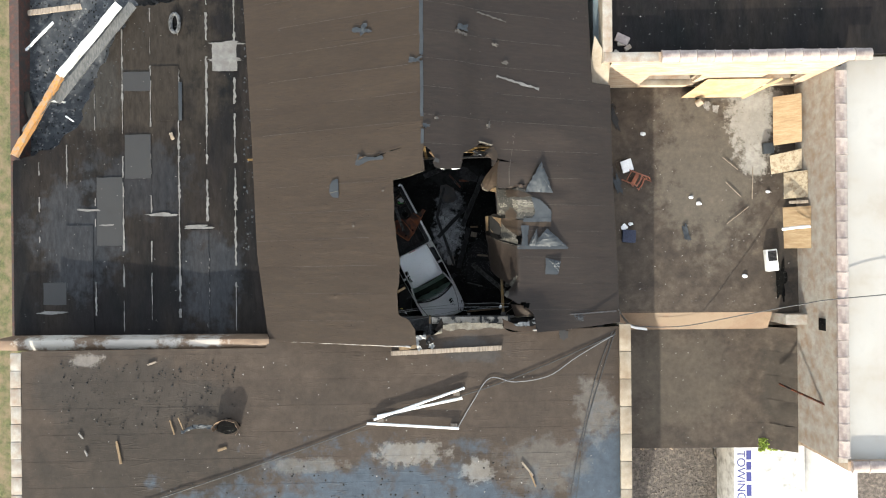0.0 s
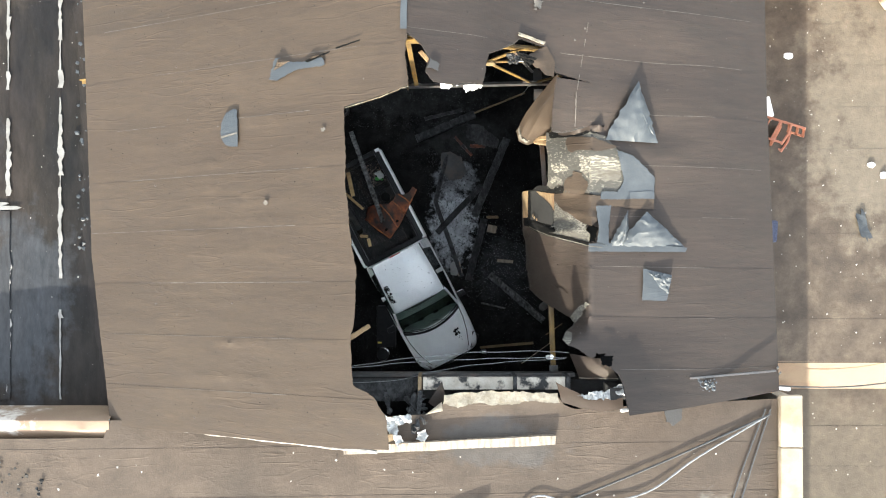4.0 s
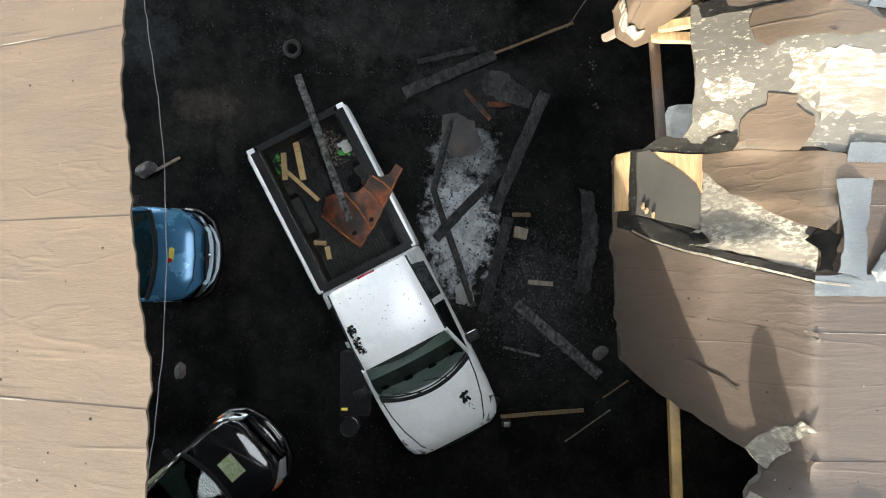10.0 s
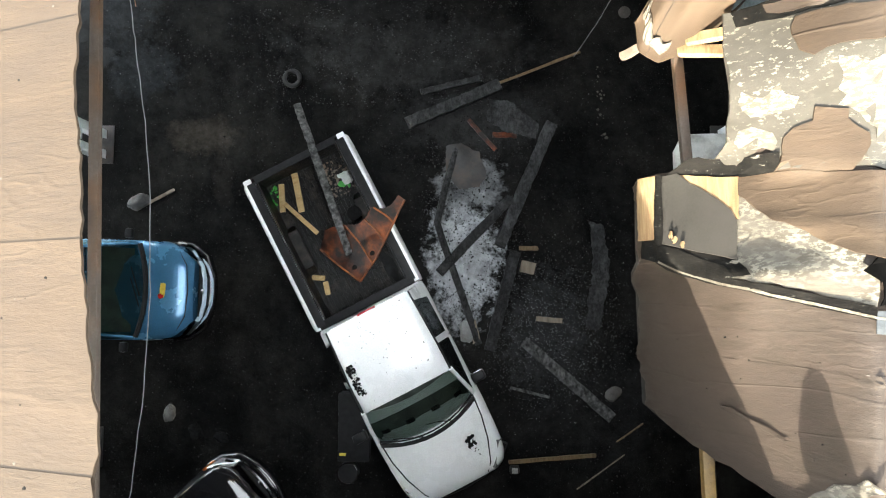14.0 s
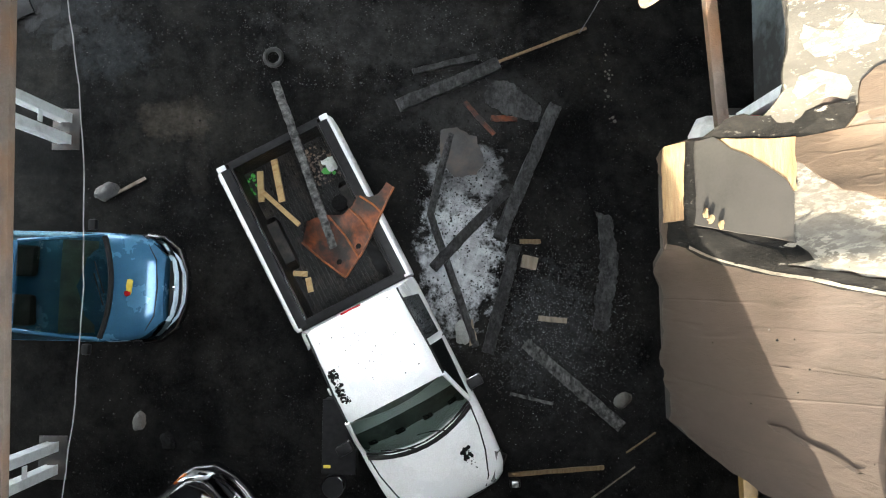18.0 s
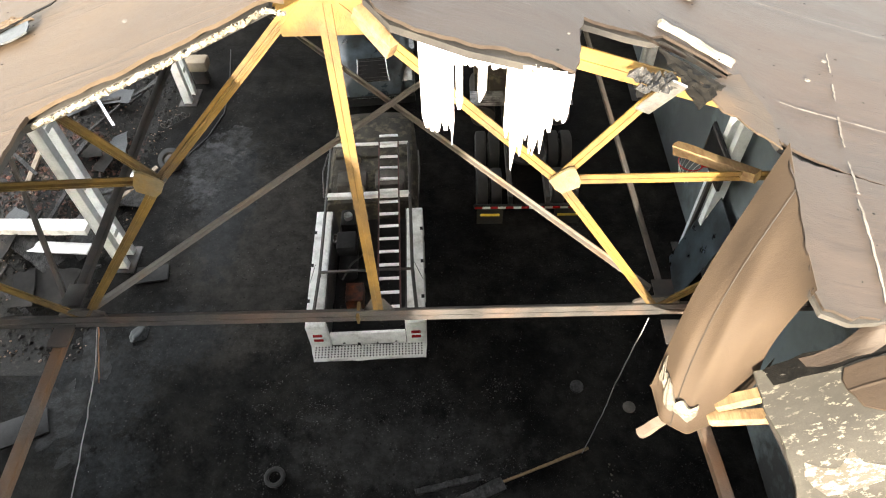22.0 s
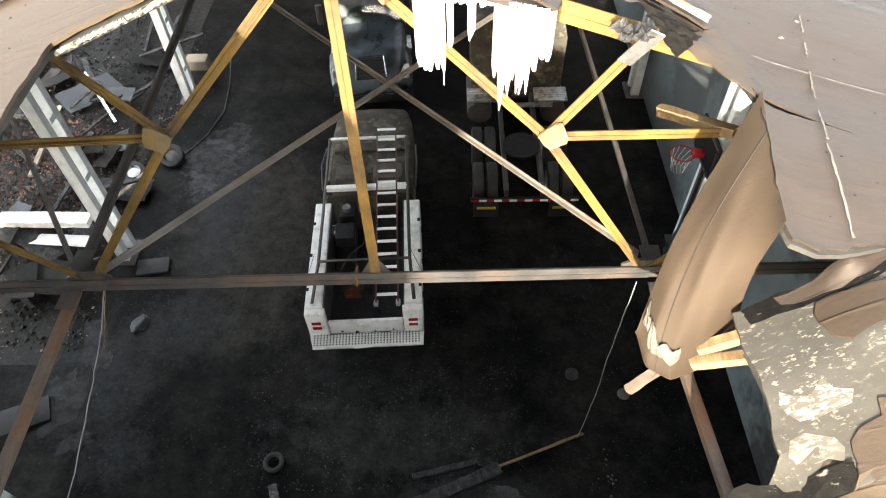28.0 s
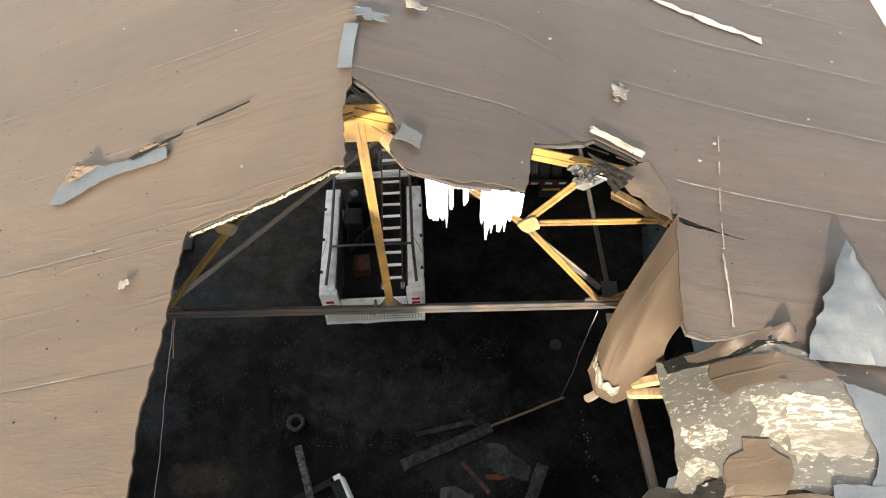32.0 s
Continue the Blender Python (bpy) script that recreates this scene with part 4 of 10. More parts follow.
def strips(name, out, torn, material, group_label, y0, pitch, roof, seams, tilt=0.0, seed=11, step=0.17):
    """A membrane of overlapping rolls laid across the slope, with sealant along the laps."""
    owner = tagged(new(name), group_label, "roof membrane", kind="structure")
    outline = ragged(out, 0.05, 0.020, torn, seed)
    outline = [(x, y - tilt * x) for x, y in outline]
    y, k = y0, 0
    while y < 26.4:
        band = clip(clip(outline, 1, y - 0.05, 1), 1, y + pitch, -1)
        if len(band) >= 3:
            band = [(px, py + tilt * px) for px, py in band]

            def lay(px, py, y=y):
                v = py - tilt * px - y
                lap = 0.004 * (v / pitch)
                pucker = 0.007 * max(0.0, 1 - abs(v - pitch + 0.02) / 0.10) * max(0.0, noise.noise((px * 1.9 + seed, y * 3.1, 5)) - 0.12)
                return roof(px, py) + lap + pucker
            st = 0.065 if y < 3.4 else (0.12 if y < 5.5 else 0.3)
            part("membrane_strip", sheet(band, lay, st, 0.018, 0.0, None, seed + k), material, owner)
        y += pitch
        k += 1
    # sealant
    rnd = random.Random(seed)
    bm = bmesh.new()
    y = y0 + pitch
    while y < 20:
        x = min(p[0] for p in out) + 0.1
        x_end = max(p[0] for p in out) - 0.1
        while x < x_end:
            length = rnd.uniform(0.4, 2.0)
            if rnd.random() < min(0.9, seams * 1.5) and inside((x, y + tilt * x), out) and inside((x + length, y + tilt * (x + length)), out):
                wdt = rnd.uniform(0.0022, 0.0048)
                n = max(2, int(length / 0.12))
                for i in range(n):
                    u0, u1 = x + length * i / n, x + length * (i + 1) / n
                    a, b = rnd.uniform(0.4, 1.3) * wdt, rnd.uniform(0.4, 1.3) * wdt
                    q = [(u0, y - a), (u1, y - b), (u1, y + b), (u0, y + a)]
                    bm.faces.new([bm.verts.new((px, py + tilt * px, roof(px, py + tilt * px) + 0.027)) for px, py in q])
            x += length
        y += pitch
    part("seam_sealant", bm, M_CHALK, owner, "faint chalky lap sealant", False)["kind"] = "stuff"
    return owner


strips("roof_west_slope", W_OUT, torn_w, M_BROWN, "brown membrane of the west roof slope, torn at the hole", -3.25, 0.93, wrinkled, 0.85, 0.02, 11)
strips("roof_east_slope", E_OUT, torn_e, M_EAST, "grey-brown membrane of the east roof slope, shade put into its tone, sagging and torn", -3.0, 0.92, wrinkled, 0.85, -0.02, 23)


# boarding and rafters under both slopes
def deck(name, out, low, label):
    inner = [(x - 0.06 if not low and x > -3 else x, y) for x, y in out]
    bm = sheet(clip(inner, 1, 3.9, -1), lambda x, y: roof_z(x, y) - 0.04, 0.09 if low else 0.4, 0.035)
    sheet(clip(inner, 1, 3.9, 1), lambda x, y: roof_z(x, y) - 0.04, 0.6, 0.035, 0, bm)
    return tagged(part(name, bm, M_SOOTWALL), label, "roof deck", kind="structure")


deck("roof_deck", W_OUT, 0, "sooted roof boards under the west slope")
deck("roof_deck", E_OUT, 1, "sooted roof boards under the east slope")

# split pale edge of the boards at the hole
bm = bmesh.new()
for a, b in zip(W_OUT[11:13], W_OUT[12:14]):
    cuts = sorted([0.0, 1.0] + [rnd.random() for _ in range(44)])
    for i in range(45):
        f0, f1 = cuts[i], cuts[i + 1]
        p, q = [(a[0] + f * (b[0] - a[0]), a[1] + f * (b[1] - a[1]) - 0.01) for f in (f0, f1)]
        bar((p[0], p[1], roof_z(*p) - 0.045 - 0.012 * rnd.random()), (q[0], q[1], roof_z(*q) - 0.045), 0.004 + 0.008 * rnd.random(), 0.016, bm, 0, 0, 0.004, 3, i + int(a[0] * 50))
tagged(part("roof_board_edge", bm, M_CREAM), "pale splintered board edge under the membrane", "roof deck", kind="structure")

# ridge flashing, lifted in places
bm = bmesh.new()
for y0, y1, w, lift in ((3.42, 3.9, 0.05, 0.03), (4.3, 6.1, 0.05, 0.025), (6.3, 9.5, 0.06, 0.025), (9.7, 14, 0.05, 0.025)):
    n = max(2, int((y1 - y0) / 0.2))
    for i in range(n):
        ya, yb = y0 + (y1 - y0) * i / n, y0 + (y1 - y0) * (i + 1) / n
        ja, jb = 0.03 * noise.noise((ya * 3, 0, 1)), 0.03 * noise.noise((yb * 3, 0, 1))
        q = [(RIDGE_X - w + ja, ya), (RIDGE_X + w + ja, ya), (RIDGE_X + w + jb, yb), (RIDGE_X - w + jb, yb)]
        bm.faces.new([bm.verts.new((px, py, roof_z(px, py) + lift)) for px, py in q])
tagged(part("ridge_flashing", bm, M_FOIL), "crumpled grey ridge flashing strip", "flashing", kind="structure")

# ---- the truss over the hole, and those behind ----
CHORD_Z, JL, JR = 6.95, -3.30, 1.68


def gusset(x, z, w, h, s):
    """A cut plate that joins the bars of a truss."""
    bm = bmesh.new()
    out = [(-0.5, -0.3), (-0.2, -0.5), (0.3, -0.5), (0.5, -0.15), (0.5, 0.2), (0.1, 0.5), (-0.25, 0.5), (-0.5, 0.2)]
    if w < 0.3:
        out = [(-0.5, 0.3), (-0.12, -0.36), (0.3, -0.7), (1.2, -0.22), (1.2, 0.22), (0.8, 1.1), (0.45, 1.1), (-0.15, 0.65)]
    a, b = ([bm.verts.new((x + s * u * w, yy, z + v * h)) for u, v in out] for yy in ((-0.062, -0.044) if w < 0.3 else (-0.012, 0.012)))
    bm.faces.new(a)
    bm.faces.new(b[::-1])
    for k in range(8):
        bm.faces.new((a[k], a[(k + 1) % 8], b[(k + 1) % 8], b[k]))
    return bm


def truss(y, near):
    top_l, top_r = roof_z(-6.9, 10) - 0.42, roof_z(5.3, 10) - 0.42
    tr = thing("roof_truss", pose(0, y, 0, 0, 0, 1.1), "yellow painted steel roof truss with sooted lower chord" if near else "steel roof truss in the dark hall", "truss", "roof trusses")
    apex = (-0.75, 0, RIDGE_Z - 0.42)
    gl, gr = (-2.05, 0, 8.62), (0.65, 0, 8.56)

    def top_at(x):
        return (x, 0, RIDGE_Z - 0.42 - 0.35 * abs(x + 0.75))
    part("bottom_chord", angle_bar((-7.2, 0, CHORD_Z), (5.3, 0, CHORD_Z), 0.075, 0.012, None, 0.01), M_STEEL, tr, "sooted grey double angle chord")
    part("top_chord", angle_bar(apex, (-7.2, 0, top_l), 0.07, 0.014, None, 0.01), M_YELLOW, tr)
    part("top_chord", angle_bar(apex, (5.3, 0, top_r), 0.07, 0.014, None, 0.01), M_YELLOW, tr)
    part("king_post", angle_bar((-0.72, 0, CHORD_Z), (-0.72, 0, RIDGE_Z - 0.45), 0.042, 0.010), M_YELLOW, tr)
    for g, j, s in ((gl, (JL, 0, CHORD_Z), -1), (gr, (JR, 0, CHORD_Z), 1)):
        part("main_diagonal", angle_bar(apex, g, 0.036), M_YELLOW, tr)
        part("main_diagonal", angle_bar(g, j, 0.036), M_YELLOW, tr)
        part("web_strut", angle_bar(g, top_at(g[0] + s * 0.56), 0.04), M_YELLOW, tr)
        part("web_tie", angle_bar(g, (g[0] + s * 2.9, 0, 8.54), 0.04), M_YELLOW, tr)
        part("outer_diagonal", angle_bar(j, top_at(j[0] + s * 1.6), 0.04), M_YELLOW, tr)
        for c, w, h in ((g, 0.125, 0.13), (j, 0.40, 0.20)):
            gus = part("gusset_plate", gusset(c[0], c[2] + (0.05 if c is j else 0), w, h, s), M_GUSSET if c is g else M_STEEL, tr)
            if near:
                for i in range(6):
                    part("rivet", tube([(c[0] - w * 0.38 + i * w * 0.15, -0.026, c[2] + 0.02 * (i % 2)), (c[0] - w * 0.38 + i * w * 0.15, 0.026, c[2] + 0.02 * (i % 2))], 0.013, 6), M_STEEL, gus)
    part("gusset_plate", box(-0.98, -0.50, -0.012, 0.012, RIDGE_Z - 0.74, RIDGE_Z - 0.34, 0.02), M_YELLOW, tr)
    part("gusset_plate", panel(((-0.86, 0.01, CHORD_Z + 0.02), (-0.58, 0.01, CHORD_Z + 0.02), (-0.67, 0.01, CHORD_Z + 0.20), (-0.77, 0.01, CHORD_Z + 0.20)), 0.014, 2), M_STEEL, tr)
    return tr


truss(3.445, True)
for y in (9.2, 15.2, 21.2):
    truss(y, False)

# bracing in the plane of the lower chords, and the long struts that join the joints
for a, b in (((-3.30, 3.53, 6.93), (1.66, 9.05, 6.93)), ((1.70, 3.72, 6.86), (-3.2, 8.97, 6.86)), ((-3.55, 3.56, 6.90), (-7.2, 8.75, 6.9))):
    tagged(part("cross_brace", angle_bar(a, b, 0.045, 0.01), M_BRACE), "long sooted steel cross brace below the roof", "brace", "cross braces")


def strut(a, b, material, label, w=0.10):
    """A long tie along the hall with a plate at each end."""
    a, b = Vector(a), Vector(b)
    st = thing("strut", Matrix.Translation(a), label, "strut", "long struts")
    d = b - a
    part("bar", bar((0, 0, 0), d, w, 0.9 * w, None, 0.008), material, st)
    for p in (d.normalized() * 0.12, d - d.normalized() * 0.12):
        part("end_plate", box(p.x - 0.09, p.x + 0.09, p.y - 0.12, p.y + 0.12, p.z + 0.046, p.z + 0.058, 0.004), M_STEEL, st)
    return st


strut((2.0, 0.6, 6.87), (2.11, -2.62, 6.9), M_YELLOW, "yellow painted end of the east strut")
for x0, x1, y1 in ((-3.49, -3.30, -2.62), (1.80, 2.0, 0.6)):
    strut((x0, 3.36, 6.86), (x1, y1, 6.88), M_STRUT, "rusty grey steel strut along the hall", 0.088)
    strut((x0, 3.52, 6.90), (x0 - 0.68, 21.2, 6.90), M_STEEL, "sooted steel strut along the hall", 0.08 if x0 < 0 else 0.05)
# slanting bars towards the next bay
for a, b in (((-4.5, 3.5, 8.6), (-3.7, 8.9, 6.95)),):
    tagged(part("sway_brace", angle_bar(a, b, 0.04, 0.01), M_STEEL), "thin dark steel sway brace", "brace", "sway braces")


# ---- columns ----
def column(x, y, top, lean=0):
    c = thing("steel_column", pose(x, y, 0), "pale painted double channel steel column on a base plate", "column", "hall columns")
    for k in (-1, 1):
        ch = part("channel", box(-0.10, 0.10, k * 0.20 - 0.075, k * 0.20 + 0.075, 0.03, top, 0.012), M_COLWHITE, c)
        for j in (-1, 1):
            part("flange", box(j * 0.10 - 0.012, j * 0.10 + 0.012, k * 0.20 - 0.085, k * 0.20 + 0.085, 0.03, top, 0.006), M_COLWHITE, ch)
    part("base_plate", box(-0.25, 0.25, -0.38, 0.38, 0.0, 0.03, 0.006), M_STEEL, c)
    for z in np.arange(0.9, top - 0.4, 1.5):
        part("batten", box(0.112, 0.128, -0.1, 0.1, z, z + 0.12, 0.005), M_COLWHITE, c)
    part("knee_brace", bar((0, 0.1, top - 1.1), (0.0, -1.0, top - 0.1), 0.12, 0.1, None, 0.01), M_COLWHITE, c)
    return c


for y in (-2.8, 3.1, 9.45, 15.3, 21.2):
    column(-7.15 if y < 5 else -7.62, y, 7.5 if y < 5 else 7.6)
    if y > 0:
        column(5.12, y, 7.7)

# ---- side bay to the west: black roof with a burnt opening ----
LEFT_Z = 7.7
L_OUT = [(-15.9, -3.05), (-6.15, -3.05), (-6.55, 0.0), (-6.72, 4.0), (-6.95, 8.0), (-7.1, 9.75), (-8.6, 9.7), (-9.9, 9.2), (-11.35, 9.0), (-11.9, 8.1), (-12.7, 6.7), (-13.5, 4.6), (-14.3, 3.9), (-15.9, 3.4)]


def left_z(x, y):
    return LEFT_Z + 0.01 * noise.noise((x * 0.9, y * 0.5, 4)) + 0.012 * max(0, noise.noise((x * 3, y * 0.7, 9)))


owner = tagged(new("roof_side_bay"), "black roll roofing of the side bay, streaked with white sealant", "roof membrane", kind="structure")
outline = ragged(L_OUT, 0.12, 0.10, lambda x, y: x < -9.3 and y > 3.2 and y < 13, 31)
x, k = -15.95, 0
while x < -6.0:
    band = clip(clip(outline, 0, x - 0.04, 1), 0, x + 1.03, -1)
    if len(band) >= 3:
        part("membrane_strip", sheet(band, lambda px, py, x=x: left_z(px, py) + 0.005 * (px - x), 0.45, 0.02, 0, None, k), M_BLACKROOF, owner)
    x += 1.03
    k += 1
rnd = random.Random(41)
bm = bmesh.new()
x = -15.95 + 1.03
lines = {1: 0.15, 2: 0.45, 3: 0.25, 4: 0.75, 5: 0.55, 6: 0.75, 7: 0.85, 8: 0.92}
k = 1
while x < -6.6:
    y = -2.9
    while y < 16:
        length = rnd.uniform(0.15, 0.7)
        if rnd.random() < lines.get(k, 0.4) and inside((x, y), L_OUT) and inside((x, y + length), L_OUT):
            wd = rnd.uniform(0.008, 0.036) * (1.6 if k >= 6 else 1.0)
            n = max(2, int(length / 0.09))
            vals = [rnd.uniform(0.3, 1.2) * wd for _ in range(n + 1)]
            right = [rnd.uniform(0.3, 1.8) * wd for _ in range(n + 1)]
            for i in range(n):
                u0, u1 = y + length * i / n, y + length * (i + 1) / n
                q = [(x - vals[i], u0), (x + right[i], u0), (x + right[i + 1], u1), (x - vals[i + 1], u1)]
                bm.faces.new([bm.verts.new((px, py, left_z(px, py) + 0.028)) for px, py in q])
        y += length
    x += 1.03
    k += 1
part("seam_sealant", bm, M_SEAL, owner, "ragged white sealant lines", False)["kind"] = "stuff"
for x0, x1, y0, y1, mm in ((-13.95, -12.95, -3.0, 1.0, M_BLACKROOF), (-12.8, -11.85, 0.25, 2.75, M_GREYPATCH), (-11.75, -10.8, 2.7, 4.3, M_GREYPATCH), (-10.75, -9.75, 4.8, 6.8, M_BLACKROOF), (-14.8, -13.9, -1.9, -1.1, M_GREYPATCH), (-9.65, -8.7, -2.9, 0.8, M_BLACKROOF), (-8.5, -7.6, 6.6, 7.6, M_SEAL), (-11.8, -10.8, 5.9, 6.6, M_GREYPATCH)):
    part("roof_patch", sheet(ragged([(x0, y0), (x1, y0), (x1, y1), (x0, y1)], 0.2, 0.02, None, 5), left_z, 0.5, 0.01, 0.03), mm, owner)
for xa, ya, ln in ((-13.6, 1.55, 0.9), (-10.9, 1.35, 1.1), (-9.7, 0.9, 1.2), (-12.7, 1.0, 0.5), (-8.6, 7.0, 1.2), (-8.6, 7.6, 1.2), (-14.9, -2.2, 0.9)):
    part("sealant_patch", sheet(blot(xa + ln / 2, ya, ln / 2, int(ya * 10) + 3, 24, 0.5, 1.0, 0.12), left_z, 0.2, 0.006, 0.036), M_SEAL, owner)
# dark strip along the valley beside the gable
part("valley_strip", sheet(ragged([(-6.75, -3.0), (-6.25, -3.0), (-6.75, 0.2), (-6.85, 4.0), (-7.0, 8.0), (-7.05, 9.6), (-7.7, 9.6), (-7.65, 8.0), (-7.35, 4.0), (-7.25, 0.0)], 0.15, 0.05, None, 8), left_z, 0.4, 0.008, 0.034), M_BLACKROOF, owner, "dark valley strip with grit")

# kerb between the side bay and the lower roof


def south_z(x, y):
    return 8.35 - 0.04 * (x + 1) + 0.02 * noise.noise((x * 0.4, y * 0.4, 5)) + 0.008 * noise.noise((x * 1.6, y * 1.6, 5))


bm = bmesh.new()
prof = [(-3.02, 7.6), (-3.04, 8.50), (-3.10, 8.58), (-3.26, 8.58), (-3.46, 8.46), (-3.46, 8.2)]
rings = []
n = 60
for i in range(n + 1):
    x = -15.9 + 9.6 * i / n
    rings.append([bm.verts.new((x, y + 0.02 * noise.noise((x, z, 1)), z + 0.025 * noise.noise((x * 1.4, y * 3, 2)))) for y, z in prof])
for r0, r1 in zip(rings, rings[1:]):
    for k in range(len(prof) - 1):
        bm.faces.new((r0[k], r0[k + 1], r1[k + 1], r1[k]))
tagged(part("parapet_kerb", bm, M_TAN), "tan membrane kerb between the two roofs, patched with sealant", "kerb", kind="structure")
# lower roof to the south
S_OUT = [(-14.85, -3.42), (-6.4, -3.42), (-6.3, -3.1), (-1.1, -3.08), (-0.50, -3.05), (-0.22, -2.90), (-0.15, -2.66), (0.8, -2.64), (1.95, -2.66), (2.1, -2.90), (2.3, -2.98), (6.15, -2.82), (6.15, -26), (-14.95, -26)]
strip_owner = tagged(new("roof_lower"), "weathered brown membrane of the lower roof", "roof membrane", kind="structure")
outline = ragged(S_OUT, 0.08, 0.03, lambda x, y: y > -3.05 and -1.2 < x < 2.4, 17)


def south_lip(x, y):
    up = 0.06 * max(0.0, 1 - abs(y + 2.70) / 0.25) * ease(-0.9, -0.3, x) * (1 - ease(2.1, 2.5, x))
    return south_z(x, y) + up


y, k = -2.7, 0
while y > -26.5:
    band = clip(clip(outline, 1, y, -1), 1, y - 0.96, 1)
    if len(band) >= 3:
        part("membrane_strip", sheet(band, lambda px, py, y=y: south_lip(px, py) + 0.004 * (1 - (y - py) / 0.96), 0.3, 0.012, 0, None, k), M_LOWER, strip_owner)
    y -= 0.92
    k += 1
# ---- roofs to the east ----
E_Z = 5.1


def right_z(x, y):
    return 5.12 - 0.03 * (y + 2.6) * 0.8 + 0.015 * noise.noise((x * 0.5, y * 0.5, 6))


owner = tagged(new("roof_east_flat"), "mottled brown flat roof beside the gable", "roof membrane", kind="structure")
y, k = -2.62, 0
while y < 6.5:
    y1 = min(y + 1.0, 6.55)
    part("membrane_strip", sheet([(5.7, y - 0.03), (14.15, y - 0.03), (14.15, y1), (5.7, y1)], lambda px, py, y=y: right_z(px, py) + 0.004 * (py - y), 0.5, 0.012, 0, None, k), M_COURT, owner)
    y += 1.0
    k += 1
wall("wall_east_flat_south", 5.7, 14.1, -3.3, -2.6, 0, 4.15, M_STUCCO, "wall below the flat roof's edge")
bm = panel(((6.5, -3.42, 4.26), (13.3, -3.42, 4.26), (13.1, -2.6, 5.10), (6.5, -2.6, 5.12)), 0.03, 12, 0.0)
tagged(part("roof_apron", bm, M_TAN), "tan sloped apron between the two flat roofs", "roof apron", kind="structure")


def court_z(x, y):
    return 4.24 + 0.02 * noise.noise((x * 0.5, y * 0.5, 16)) + 0.75 * ease(13.15, 14.1, x)


owner = tagged(new("roof_court"), "dark brown roll roofing of the low court roof", "roof membrane", kind="structure")
y, k = -8.35, 0
while y < -3.35:
    y1 = min(y + 1.0, -3.35)
    part("membrane_strip", sheet([(6.45, y - 0.03), (13.2, y - 0.03), (14.15, y - 0.03), (14.15, y1), (13.2, y1), (6.45, y1)], lambda px, py, y=y: court_z(px, py) + 0.004 * (py - y), 0.4, 0.012, 0, None, k), M_COURT, owner)
    y += 1.0
    k += 1
wall("wall_court_south", 6.45, 14.1, -8.36, -8.1, 0, 4.2, M_STUCCO, "rendered south wall of the low court building")

# tall parapet between the lower roof and the court, with coping
wall("wall_parapet_east", 6.18, 6.45, -26, -2.78, 0, 8.18, M_STUCCO, "cream rendered parapet wall of the lower roof")
par = tagged(new("parapet_coping"), "pale cream coping along the parapet", "coping", kind="structure")
for k in range(23):
    y1 = -2.72 - 0.98 * k
    part("coping_stone", box(6.12, 6.52, y1 - 0.965, y1, 8.18, 8.28, 0.02), M_STUCCO, par)
# west parapet of the lower roof
wall("wall_parapet_west", -15.3, -14.92, -26, -3.55, 0, 8.75, M_BRICK, "red brick parapet wall")
par = tagged(new("parapet_coping"), "flaking whitewashed coping on the brick parapet", "coping", kind="structure")
for k in range(36):
    y1 = -3.5 - 0.62 * k
    part("coping_stone", box(-15.30, -14.92, y1 - 0.61, y1, 8.75, 8.84 + 0.01 * (k % 3), 0.025), M_PEEL, par)

# building on the north-east, with its blocked windows
NE_TOP = 8.55
for name, x0, x1, z0, z1 in (("wall_north_east", 5.72, 14.2, 4.7, 5.65), ("wall_north_east", 5.72, 14.2, 6.75, NE_TOP), ("wall_north_east", 5.72, 7.75, 5.65, 6.75), ("wall_north_east", 9.75, 12.2, 5.65, 6.75), ("wall_north_east", 13.7, 14.2, 5.65, 6.75)):
    wall(name, x0, x1, 6.5, 6.85, z0, z1, M_BRICK, "sunlit orange brick wall with pale patches")
wall("wall_north_east_side", 5.55, 5.9, 6.5, 26, 0, NE_TOP, M_STUCCO, "cream rendered side wall above the gable eave")
wall("roof_north_east", 5.9, 30, 6.85, 30, 7.9, 8.05, M_BLACKROOF, "black flat roof with grit and scraps")
wall("wall_north_east_inner", 5.9, 14, 9.2, 9.4, 4.5, 7.9, M_SOOTWALL, "dark back wall behind the windows")
# cream cant at the corner
bm = panel(((5.05, 5.6, 7.95), (5.85, 5.6, 7.9), (5.8, 6.5, 8.5), (5.3, 7.5, 8.4)), 0.1, 4)
tagged(part("corner_flashing", bm, M_STUCCO), "cream sloped flashing where the brick corner meets the eave", "flashing", kind="structure")
for k, (x0, x1) in enumerate(((7.75, 9.75), (12.2, 13.7))):
    w = tagged(new("window_%d" % (k + 1)), "glassless dark window opening with a pale sill", "window", kind="structure")
    part("window_sill", box(x0 - 0.05, x1 + 0.05, 6.40, 6.62, 5.58, 5.66, 0.012), M_STUCCO, w)
    part("window_frame", box(x0, x1, 6.62, 6.70, 6.66, 6.75, 0.01), M_OLDWOOD, w)
    part("window_frame", box(x0, x0 + 0.08, 6.62, 6.70, 5.66, 6.66, 0.01), M_OLDWOOD, w)
    part("window_frame", box(x1 - 0.08, x1, 6.62, 6.70, 5.66, 6.66, 0.01), M_OLDWOOD, w)
par = tagged(new("parapet_coping"), "brown glazed saddle coping tiles on the north-east wall", "coping", kind="structure")


